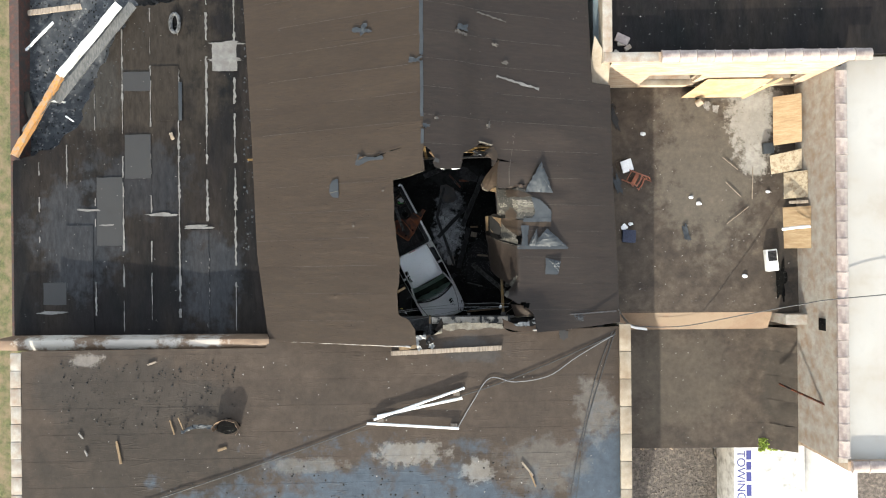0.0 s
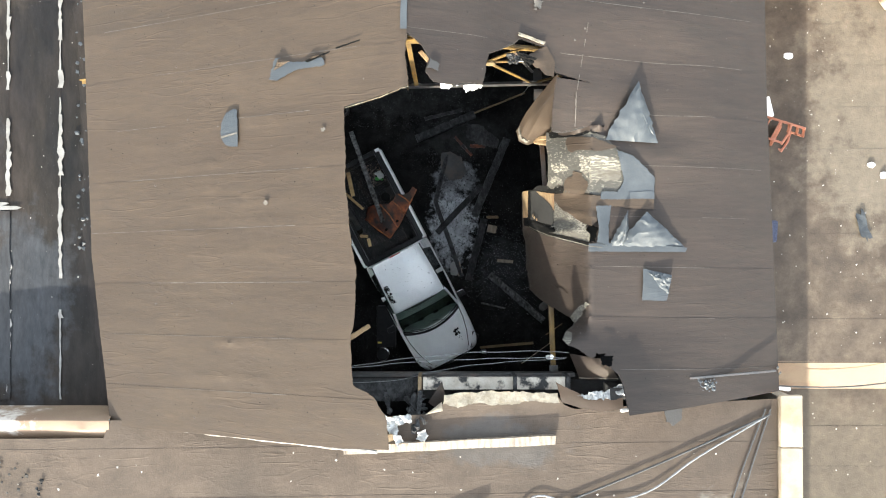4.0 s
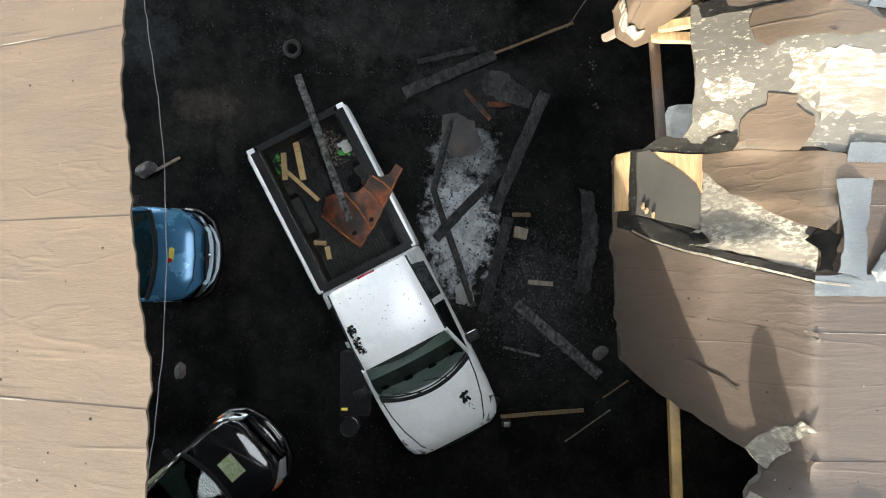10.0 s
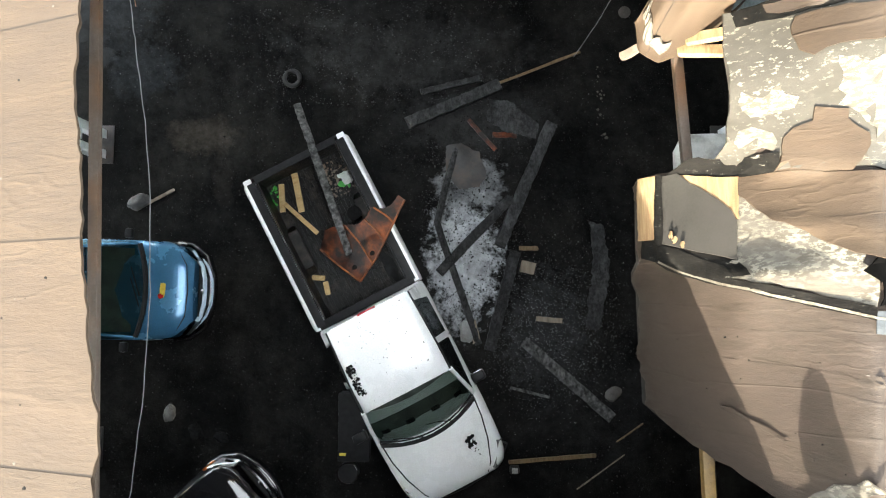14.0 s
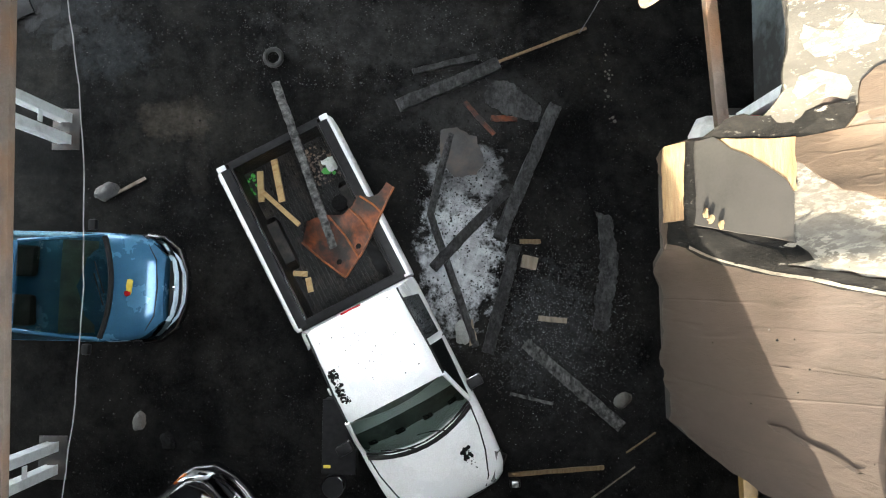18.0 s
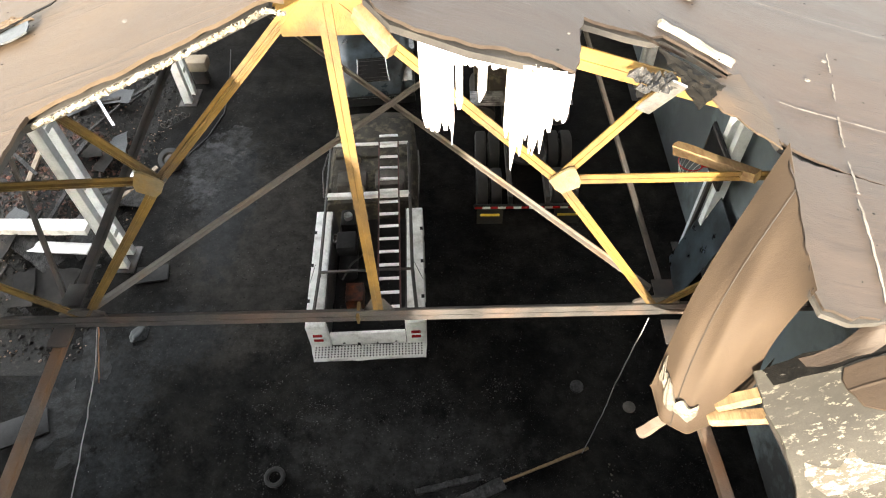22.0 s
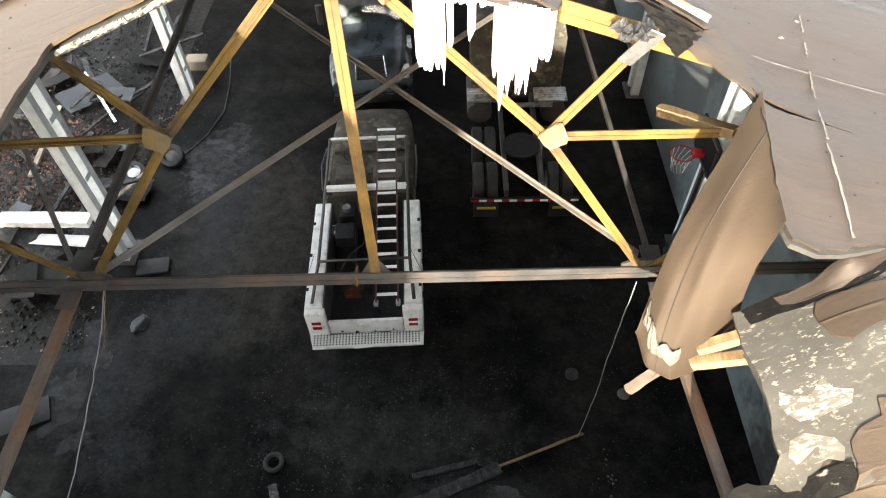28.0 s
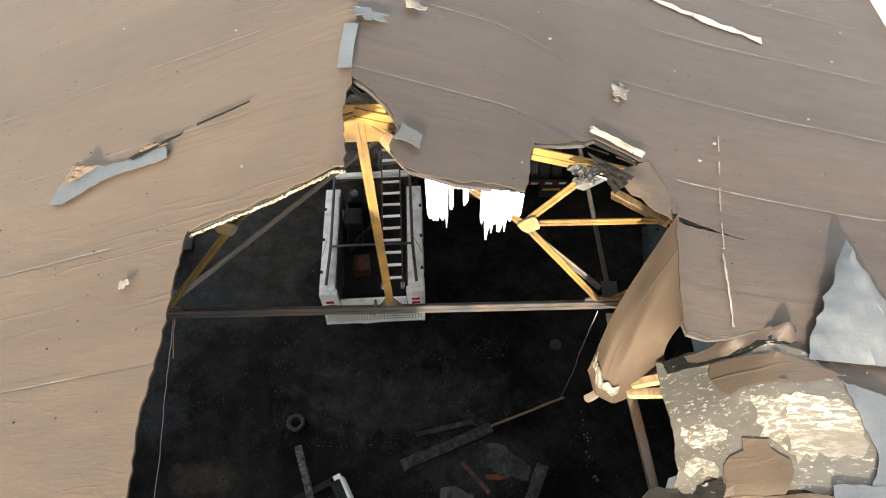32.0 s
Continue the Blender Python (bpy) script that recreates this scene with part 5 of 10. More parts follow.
def coping_tile():
    bm = bmesh.new()
    rings = []
    for u in (0.0, 0.04, 0.05, 0.56, 0.57, 0.60):
        k = 1.12 if u <= 0.04 else 1.0
        rings.append([bm.verts.new((u, y * k, z * k)) for y, z in ((-0.20, -0.06), (-0.20, 0.02), (-0.10, 0.07), (0, 0.09), (0.10, 0.07), (0.20, 0.02), (0.20, -0.06))])
    for r0, r1 in zip(rings, rings[1:]):
        for k in range(6):
            bm.faces.new((r0[k], r1[k], r1[k + 1], r0[k + 1]))
    bm.faces.new(rings[0])
    bm.faces.new(rings[-1][::-1])
    return bm


tile_mesh = part("coping_tile", coping_tile(), M_COPING, par)
tile_mesh.matrix_basis = pose(7.6, 6.68, NE_TOP + 0.06, 0, 0, 0)


def tile_at(owner, m):
    t = new("coping_tile", tile_mesh.data)
    t.parent, t.matrix_basis = owner, m
    return t


rnd = random.Random(7)
for k in range(1, 12):
    tile_at(par, pose(7.6 + 0.61 * k, 6.68, NE_TOP + 0.06 + rnd.uniform(0, 0.012), rnd.uniform(-2, 2), 0, rnd.uniform(-1.5, 1.5)))
part("broken_coping", box(5.6, 7.5, 6.5, 6.85, NE_TOP, NE_TOP + 0.04, 0.015), M_PEEL, par, "bare mortar where the tiles are gone")
part("broken_coping", box(5.55, 5.88, 6.86, 12, NE_TOP, NE_TOP + 0.04, 0.015), M_PEEL, par, "bare mortar where the tiles are gone")

# building on the east
wall("wall_far_east", 14.15, 14.5, -7.9, 6.5, 0, 7.72, M_PEEL, "peeling whitewashed brick wall")
wall("wall_far_east_south", 14.5, 30, -8.2, -7.85, 0, 7.72, M_BRICK, "brick wall under the white roof")
wall("roof_far_east", 14.5, 40, -7.85, 6.9, 7.3, 7.5, M_WHITEROOF, "white coated flat roof, sun-bleached")
par = tagged(new("parapet_coping"), "brown glazed coping tiles along the east wall", "coping", kind="structure")
for k in range(23):
    tile_at(par, pose(14.32, -7.7 + 0.61 * k, 7.78 + rnd.uniform(0, 0.012), rnd.uniform(-2, 2), 0, 90 + rnd.uniform(-1.5, 1.5)))
for k in range(12):
    tile_at(par, pose(14.6 + 0.61 * k, -8.03, 7.78 + rnd.uniform(0, 0.012), rnd.uniform(-2, 2), 0, rnd.uniform(-1.5, 1.5)))

# ---- torn roofing round the hole ----
rz = roof_z


def patch(name, poly, material, label, lift=0.03, amp=0.02, thick=0.008, category="roofing scrap", curl=None, step=0.08, seed=2, group=""):
    def hgt(x, y):
        return wrinkled(x, y, 2.4) + (curl(x, y) if curl else 0.0)
    return tagged(part(name, sheet(ragged(poly, 0.05, amp, None, seed), hgt, step, thick, lift, None, seed), material), label, category, group)


def along(path, u):
    """The point at part u of a line through evenly weighted points."""
    k = min(int(u * (len(path) - 1)), len(path) - 2)
    return Vector(path[k]).lerp(Vector(path[k + 1]), u * (len(path) - 1) - k)


# bared boards: two stretches of scorched insulation with what is left of the membrane
patch("insulation_board", [(1.855, 1.175), (1.83, 1.754), (1.795, 2.241), (2.21, 2.144), (2.75, 2.053), (2.926, 1.875), (3.061, 1.756), (3.251, 1.551), (3.6, 1.4), (3.62, 1.02), (2.7, 1), (2.138, 1.091)], M_BOARD, "scorched insulation board with pale charred flakes, bared by the torn membrane", 0.036, 0.015, 0.02, "insulation board", seed=4)
# paler than the board above: sunlight put into this one's colour
patch("insulation_board", [(1.947, 0.998), (1.974, 1.06), (2.214, 0.873), (2.478, 0.553), (2.447, 0.424), (2.501, 0.33), (2.491, 0.139), (2.156, 0.263), (1.916, 0.342)], M_FLAKES, "burnt insulation board at the hole's edge, sun brightness put into its cream tone", 0.036, 0.02, 0.02, "insulation board", seed=6)
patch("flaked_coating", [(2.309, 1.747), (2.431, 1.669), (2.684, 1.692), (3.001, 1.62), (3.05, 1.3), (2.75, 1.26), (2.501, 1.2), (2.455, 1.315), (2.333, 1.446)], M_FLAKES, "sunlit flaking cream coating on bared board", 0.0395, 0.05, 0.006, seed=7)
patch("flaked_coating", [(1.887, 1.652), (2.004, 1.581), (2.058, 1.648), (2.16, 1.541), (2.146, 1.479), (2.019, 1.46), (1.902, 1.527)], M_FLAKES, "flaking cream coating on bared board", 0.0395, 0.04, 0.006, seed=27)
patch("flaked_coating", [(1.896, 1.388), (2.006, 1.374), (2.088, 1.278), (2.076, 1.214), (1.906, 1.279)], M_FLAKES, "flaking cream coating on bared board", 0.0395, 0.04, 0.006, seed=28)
patch("underlay_sheet", [(2.966, 1.808), (3.12, 1.28), (2.95, 1), (3.66, 0.98), (3.68, 1.32), (3.5, 1.5), (3.207, 1.723)], M_FOIL, "blue-grey underlay sheet with white flecks", 0.062, 0.02, seed=8)
patch("underlay_strip", [(2.7, 0.93), (2.72, 1.06), (3.68, 1.06), (3.68, 0.93)], M_FOIL, "flat blue-grey underlay strip along a seam", 0.07, 0.012, seed=9)
patch("membrane_scrap", [(2.126, 2.076), (2.657, 1.975), (3.023, 1.852), (2.671, 1.776), (2.447, 1.795), (2.303, 1.821), (2.201, 1.785), (2.141, 1.842)], M_BROWN, "torn tongue of brown membrane lying over bared board", 0.056, 0.02, 0.012, curl=lambda x, y: 0.008 * math.sin(x * 9), seed=10)
patch("membrane_scrap", [(2.231, 1.46), (2.375, 1.41), (2.376, 1.348), (2.467, 1.24), (2.472, 1.168), (2.418, 1.024), (2.118, 1.078), (2.109, 1.294), (2.148, 1.347), (2.231, 1.373)], M_BROWN, "jar-shaped scrap of brown membrane still stuck to the board", 0.056, 0.012, 0.012, curl=lambda x, y: 0.05 * max(0, x - 2.25) * max(0, 1.25 - y) * 8, seed=11)
patch("membrane_flap", [(1.85, 1.118), (2.272, 1.052), (2.77, 0.97), (3.68, 0.95), (3.68, 0.74), (2.9, 0.8), (2.66, 0.8), (2.62, 0.52), (2.521, 0.44), (2.411, 0.489), (2.286, 0.612), (2.169, 0.724), (2.118, 0.748), (2.017, 0.93)], M_BROWN, "wide buckled flap of brown membrane between two bared stretches", 0.066, 0.012, 0.014, curl=lambda x, y: 0.035 * math.exp(-((y - 0.93 + 0.33 * (x - 1.6)) / 0.05) ** 2) + 0.05 * ease(0.62, 0.46, y) * ease(2.1, 2.5, x), step=0.05, seed=12)
patch("felt_strip", [(1.619, 1.204), (1.685, 1.273), (1.893, 1.248), (2.097, 1.198), (2.117, 1.07), (1.85, 1.118)], M_FELT, "torn black felt edge with white flecks", 0.06, 0.012, seed=13)
patch("felt_strip", [(1.572, 0.622), (1.686, 0.592), (1.903, 0.432), (1.928, 0.328), (2.071, 0.287), (2.486, 0.149), (2.485, 0.059), (2.309, 0.122), (2.083, 0.194), (1.89, 0.28), (1.577, 0.476)], M_FELT, "torn black felt edge with white lines", 0.058, 0.012, seed=14)
patch("felt_line", [(1.582, 0.497), (1.888, 0.305), (2.081, 0.223), (2.307, 0.149), (2.485, 0.084), (2.73, 0.055), (2.73, 0.04), (2.485, 0.069), (2.309, 0.133), (2.082, 0.206), (1.889, 0.286), (1.586, 0.476)], M_FLAKES, "pale line along black felt", 0.064, 0.003, 0.004, step=0.05, seed=34)
# no opening is cut: a flat black patch paints the hole's dark
patch("scorch_hole", [(2.434, 0.373), (2.491, 0.461), (2.66, 0.41), (2.6, 0.15), (2.491, 0.149), (2.501, 0.3)], M_HOLEDARK, "black patch standing in for a burnt hole through the roofing", 0.072, 0.02, seed=15)
patch("underlay_sheet", [(2.61, 0.8), (2.9, 0.82), (2.84, 0.45), (2.86, 0.08), (2.62, 0.14), (2.66, 0.42)], M_FOIL, "wrinkled grey-white underlay square", 0.084, 0.015, curl=lambda x, y: 0.02 * math.sin(x * 17), seed=16)
patch("underlay_strip", [(2.482, -0.022), (2.486, 0.119), (2.73, 0.14), (3.3, 0.12), (4.28, 0.04), (4.25, -0.04)], M_FOIL, "flat blue-grey underlay strip along a seam", 0.06, 0.008, seed=17)


def standing(name, a, b, tip, label, material=M_FOIL, bow=0.12):
    """A torn triangle of sheet that stands up from the roof: base a-b, loose tip; crinkled, with frayed rims."""
    bm = bmesh.new()
    n = 18
    A, B, T = (Vector((p[0], p[1], wrinkled(p[0], p[1], 2.4) + (p[2] if len(p) > 2 else 0.03))) for p in (a, b, tip))
    nor = (B - A).cross(T - A).normalized()
    if nor.z < 0:
        nor = -nor
    size = (T - A).length
    rows = []
    for i in range(n + 1):
        v = i / n
        fray = 0.05 * size * min(1.0, 3 * v) * (1 - v)
        L = A.lerp(T, v) + (B - A).normalized() * fray * 2.4 * noise.noise((v * 9, a[0], 1))
        R = B.lerp(T, v) + (A - B).normalized() * fray * 2.4 * noise.noise((v * 9, a[0], 6))
        row = []
        for j in range(n + 1 - i):
            u = j / max(1, n - i)
            p = L.lerp(R, u) + nor * bow * math.sin(math.pi * min(1, u)) * (1 - v) * v * 3
            q = (u - 0.5) * (1 - v)
            fold = 1 - min(1.0, 5 * abs(noise.noise((q * 4.5 + a[0], v * 3.0, a[1]))))
            p += nor * min(0.03, 0.06 * size) * (fold * min(1.0, 4 * v + 0.2) + 0.8 * noise.noise((q * 11, v * 9, a[0])))
            row.append(p)
        rows.append(row)
    top = [[bm.verts.new(p + nor * 0.004) for p in r] for r in rows]
    low = [[bm.verts.new(p - nor * 0.004) for p in r] for r in rows]
    for i in range(n):
        for j in range(n - i):
            bm.faces.new((top[i][j], top[i][j + 1], top[i + 1][j]))
            bm.faces.new((low[i][j], low[i + 1][j], low[i][j + 1]))
            if j < n - i - 1:
                bm.faces.new((top[i][j + 1], top[i + 1][j + 1], top[i + 1][j]))
                bm.faces.new((low[i][j + 1], low[i + 1][j], low[i + 1][j + 1]))
    for j in range(n):
        bm.faces.new((top[0][j], low[0][j], low[0][j + 1], top[0][j + 1]))
    return tagged(part(name, bm, material), label, "torn sheet", "torn roofing flaps")


standing("torn_flap", (2.759, 1.985), (3.743, 1.94), (3.315, 2.999, 0.16), "tall torn triangle of blue-grey underlay, peeled up from the roof")
standing("torn_flap", (3.132, 2.479), (3.749, 1.963), (3.287, 2.613, 0.20), "folded grey underlay corner", bow=0.03)
standing("torn_flap", (2.95, 0.02), (4.25, 0.05), (3.52, 0.7, 0.14), "torn triangle of pale underlay standing up from the roof")
standing("torn_flap", (2.85, 0.04), (3.2, 0.08), (3.16, 0.72, 0.22), "narrow torn strip of underlay standing up")
patch("torn_flap_bed", [(3.48, -0.34), (4, -0.46), (3.9, -0.92), (3.46, -0.92)], M_FOIL, "pale square cut-out in the membrane", 0.05, 0.008, seed=18, category="roofing scrap")
standing("torn_flap", (3.5, -0.36), (3.93, -0.86), (3.98, -0.46, 0.10), "folded corner of a square cut-out in the membrane", bow=0.04)
patch("underlay_sheet", [(-3.95, 2.2), (-3.86, 2.36), (-3.72, 2.42), (-3.65, 2.4), (-3.64, 1.78), (-3.76, 1.78), (-3.9, 1.84), (-3.97, 2)], M_TARPBLUE, "torn grey-blue patch on brown membrane", 0.045, 0.01, seed=19)
patch("underlay_strip", [(-3.96, 1.965), (-3.64, 2.02), (-3.64, 1.99), (-3.96, 1.93)], M_CHALK, "white strip across a torn patch", 0.058, 0.004, seed=20)
patch("roof_tear", [(-3.05, 2.86), (-2.92, 3.2), (-2.75, 3.12), (-2.35, 3.08), (-2.1, 3.12), (-2.05, 3), (-2.55, 2.96), (-2.9, 2.82)], M_TARPBLUE, "open tear in brown membrane showing grey underlay", 0.04, 0.02, seed=22)
standing("torn_flap", (-2.98, 2.98), (-2.66, 3.12), (-2.86, 3.16, 0.10), "curled brown membrane flap beside a tear", M_BROWN, 0.05)
# dark strips laid on the membrane paint the shade inside open laps
patch("roof_slit", [(-2.35, 3.06), (-1.98, 3.17), (-1.96, 3.2), (-2.2, 3.15), (-2.4, 3.09)], M_FELT, "dark strip standing in for an open slit along a lap", 0.05, 0.004, 0.004, step=0.04, seed=25)
patch("roof_slit", [(-1.85, 3.22), (-1.45, 3.31), (-1.45, 3.33), (-1.86, 3.245)], M_FELT, "dark strip standing in for an open slit along a lap", 0.05, 0.004, 0.004, step=0.04, seed=26)
standing("torn_flap", (-2.42, 3.1), (-2.08, 3.14), (-2.2, 3.18, 0.05), "small curled brown membrane flap", M_BROWN, 0.03)
patch("pale_dab", blot(-3.11, 0.79, 0.04, 4, 14, 0.6), M_CHALK, "dab of pale sealant", 0.045, 0.0, seed=23, category="sealant")
patch("pale_dab", blot(-2.08, 1.95, 0.035, 6, 14, 0.6), M_CHALK, "dab of pale sealant", 0.045, 0.0, seed=24, category="sealant")

# bared boards: where the membrane has curled off the upper edge of the shelf
patch("membrane_flap", [(1.98, 2.22), (2.0, 2.16), (2.12, 2.12), (2.3, 2.13), (2.42, 2.16), (2.6, 2.12), (2.72, 2.14), (2.74, 2.2), (2.5, 2.23), (2.2, 2.235)], M_EAST, "ragged curled edge of brown membrane on bared board", 0.045, 0.02, 0.012, curl=lambda x, y: 0.11 * max(0.0, math.sin(x * 17 + 1.0)) * ease(2.11, 2.2, y), step=0.03, seed=52)
# black strip paints the dark hollow under the lifted membrane edge
patch("felt_strip", [(1.83, 2.23), (1.86, 2.12), (2.2, 2.10), (2.6, 2.10), (2.6, 2.16), (2.2, 2.18), (2.0, 2.24)], M_FELT, "black strip standing in for the dark gap along the edge of bared board", 0.042, 0.02, seed=53)

# big drooping sheet of membrane at the east side of the hole: it folds over the roof's edge and curls under at its foot
fl = thing("hanging_membrane", pose(0, 0, 0), "large brown membrane sheet curled and drooping into the hole", "torn sheet")
FOLD = [(1.82, 3.04, 9.24), (1.78, 2.75, 9.19), (1.755, 2.45, 9.12), (1.745, 2.17, 9.06)]
FOOT = [(1.26, 2.33, 7.74), (1.33, 2.16, 7.54), (1.52, 2.10, 7.44), (1.78, 2.20, 7.46), (2.04, 2.44, 7.60)]
rows = []
nu, nv = 34, 26
for i in range(nu + 1):
    u = i / nu
    a, b = along(FOLD, u), along(FOOT, u)
    row = []
    for j in range(nv + 1):
        v = j / nv
        p = a.lerp(b, v)
        swell = math.sin(math.pi * v) * (0.35 + 0.65 * math.sin(math.pi * (0.12 + 0.76 * u)))
        p += Vector((-0.15, -0.07, 0.03)) * swell
        p += Vector((-0.6, -0.5, 0.4)) * (0.035 * noise.noise((u * 2.2, v * 2.6, 2)) + 0.05 * math.exp(-((u - 0.42 - 0.25 * v) / 0.06) ** 2) * v * (1 - v)) * min(1.0, 5 * v)
        row.append(p)
    for k in range(1, 7):
        # the curl under the foot
        w = k / 6 * 2.4
        row.append(b + Vector((0.10 * (1 - math.cos(w)) + 0.06 * math.sin(w) * (u - 0.5), 0.11 * (1 - math.cos(w)), -0.085 * math.sin(w))))
    rows.append(row)
for _ in range(2):
    rows = [[rows[i][j] if i in (0, nu) or j == 0 or j == len(rows[0]) - 1 else (rows[i][j] * 2 + rows[i - 1][j] + rows[i + 1][j] + rows[i][j - 1] + rows[i][j + 1]) / 6 for j in range(len(rows[0]))] for i in range(nu + 1)]


def skin(rows, off):
    """A sheet over rows of points, with its thickness given as an offset."""
    bm = bmesh.new()
    n, m = len(rows) - 1, len(rows[0]) - 1
    top = [[bm.verts.new(p) for p in r] for r in rows]
    low = [[bm.verts.new(p + Vector(off)) for p in r] for r in rows]
    for i in range(n):
        for j in range(m):
            bm.faces.new((top[i][j], top[i][j + 1], top[i + 1][j + 1], top[i + 1][j]))
            bm.faces.new((low[i][j], low[i + 1][j], low[i + 1][j + 1], low[i][j + 1]))
        for j in (0, m):
            bm.faces.new((top[i][j], low[i][j], low[i + 1][j], top[i + 1][j]))
    for i in (0, n):
        for j in range(m):
            bm.faces.new((top[i][j], low[i][j], low[i][j + 1], top[i][j + 1]))
    return bm


part("sheet", skin(rows, (0.012, 0.008, -0.012)), M_ROLL, fl)
bm = bmesh.new()
for p, q in zip(rows[12][:nv], rows[12][1:nv + 1]):
    o = Vector((-0.007, -0.006, 0.005))
    bm.faces.new([bm.verts.new(c) for c in (p + o + Vector((-0.001, 0.002, 0)), p + o + Vector((0.001, -0.002, 0)), q + o + Vector((0.001, -0.002, 0)), q + o + Vector((-0.001, 0.002, 0)))])
part("seam_line", bm, M_GREYPATCH, fl, "chalky pale seam line", False)
rag = []
for i in range(2, 20):
    mid = 22.2 + 1.4 * noise.noise((i * 0.22, 3, 1))
    wide = 0.7 + 1.1 * max(0.0, noise.noise((i * 0.3, 7, 2)) + 0.3) + 0.35 * noise.noise((i * 1.3, 2, 2))
    line = []
    for q in (mid - wide, mid - 0.4 * wide, mid + 0.3 * wide, mid + wide):
        q = min(max(q, 18.0), 25.0)
        p = rows[i][int(q)].lerp(rows[i][int(q) + 1], q - int(q))
        line.append(p + Vector((-0.022, -0.02, 0.014)) * (1.0 + 0.8 * noise.noise((i * 1.7, q * 2, 5))))
    rag.append(line)
part("insulation_rag", skin(rag, (0.012, 0.010, -0.008)), M_FLAKES, fl, "pale fluffy insulation stuck to the sheet", False)
# rafters' broken ends sticking out
for a, b, mm, s in (((2.45, 2.14, 8.35), (1.66, 2.19, 7.72), M_WOOD, 1), ((2.45, 1.90, 8.25), (1.64, 2.15, 7.60), M_WOOD, 2), ((1.46, 2.485, 6.55), (1.92, 2.62, 7.05), M_STRUT, 3), ((1.98, 3.42, 8.59), (1.58, 3.90, 8.42), M_WOOD, 5), ((-1.66, -1.41, 10.02), (-1.46, -1.31, 9.25), M_WOOD, 6)):
    tagged(part("rafter_stub", bar(a, b, 0.075, 0.075, None, 0, 0, 0.005, 9, s), mm), "broken raw pine rafter end", "rafter", "broken rafter ends")
# what lies bare on the hanging tongue: felt, a grey board, split sheathing and a plank
patch("felt_sheet", [(1.50, 1.20), (1.66, 1.21), (1.98, 1.06), (1.985, 0.86), (1.985, 0.36), (1.90, 0.335), (1.70, 0.44), (1.49, 0.52), (1.49, 0.8)], M_FELT, "dark grey felt on the hanging roof boards", 0.045, 0.01, seed=44, step=0.05)
patch("sheathing_board", [(1.68, 1.19), (1.985, 1.10), (1.99, 0.78), (1.94, 0.80), (1.86, 0.90), (1.76, 1.02)], M_WOOD, "torn brown sheathing beside a grey board", 0.075, 0.012, 0.02, "board", step=0.05, seed=45)
patch("cement_board", [(1.60, 1.20), (1.68, 1.205), (1.72, 1.15), (1.80, 1.06), (1.88, 0.96), (1.95, 0.85), (1.975, 0.76), (1.968, 0.47), (1.85, 0.53), (1.72, 0.585), (1.595, 0.64)], M_GREYBOARD, "grey board with a chipped edge over the hole", 0.09, 0.010, 0.03, "board", step=0.05, seed=46)
patch("felt_strip", [(1.562, 1.21), (1.60, 1.21), (1.595, 0.62), (1.56, 0.62)], M_FELT, "black felt edge beside a plank", 0.10, 0.008, step=0.05, seed=47)
patch("pine_plank", [(1.468, 1.215), (1.556, 1.215), (1.556, 0.675), (1.470, 0.675)], M_WOOD, "short raw pine plank at the hole's edge", 0.10, 0.004, 0.06, "plank", step=0.08, seed=48)
for k, (x, y) in enumerate(((1.64, 0.70), (1.66, 0.66), (1.70, 0.62))):
    patch("split_wood", blot(x, y, 0.014, k, 12, 0.6, 0.7, 1.8), M_WOOD, "splintered wood between plank and board", 0.15, 0.0, 0.03, "splinter", step=0.02, seed=49 + k)
# scuff, tuft and pale edge on the hanging sheet
patch("scuff", [(1.98, -0.67), (2.02, -0.66), (2.10, -0.725), (2.24, -0.82), (2.22, -0.835), (2.09, -0.755), (2.0, -0.70)], M_EAST, "scuffed fold in the hanging membrane", 0.028, 0.01, 0.012, curl=lambda x, y: 0.03 * abs(math.sin(x * 37 + y * 20)), step=0.02, seed=54)
patch("insulation_tuft", [(2.27, -1.34), (2.29, -1.22), (2.36, -1.10), (2.45, -0.94), (2.50, -0.99), (2.42, -1.13), (2.36, -1.27), (2.30, -1.36)], M_FLAKES, "pale torn insulation along a rip in the membrane", 0.05, 0.03, 0.03, "insulation", curl=lambda x, y: 0.05 * noise.noise((x * 19, y * 19, 4)), step=0.025, seed=55)
patch("torn_edge", [(2.14, -1.50), (2.0, -1.62), (2.08, -1.71), (2.15, -1.64), (2.20, -1.52)], M_FLAKES, "pale frayed edge of roofing", 0.035, 0.02, 0.02, seed=56)

# white splintered strips that hang from the north edge
hung = thing("hanging_board_strips", pose(0, 0, 0), "white splintered ceiling board strips hanging in the sun", "torn board")
rnd = random.Random(12)
spans = []
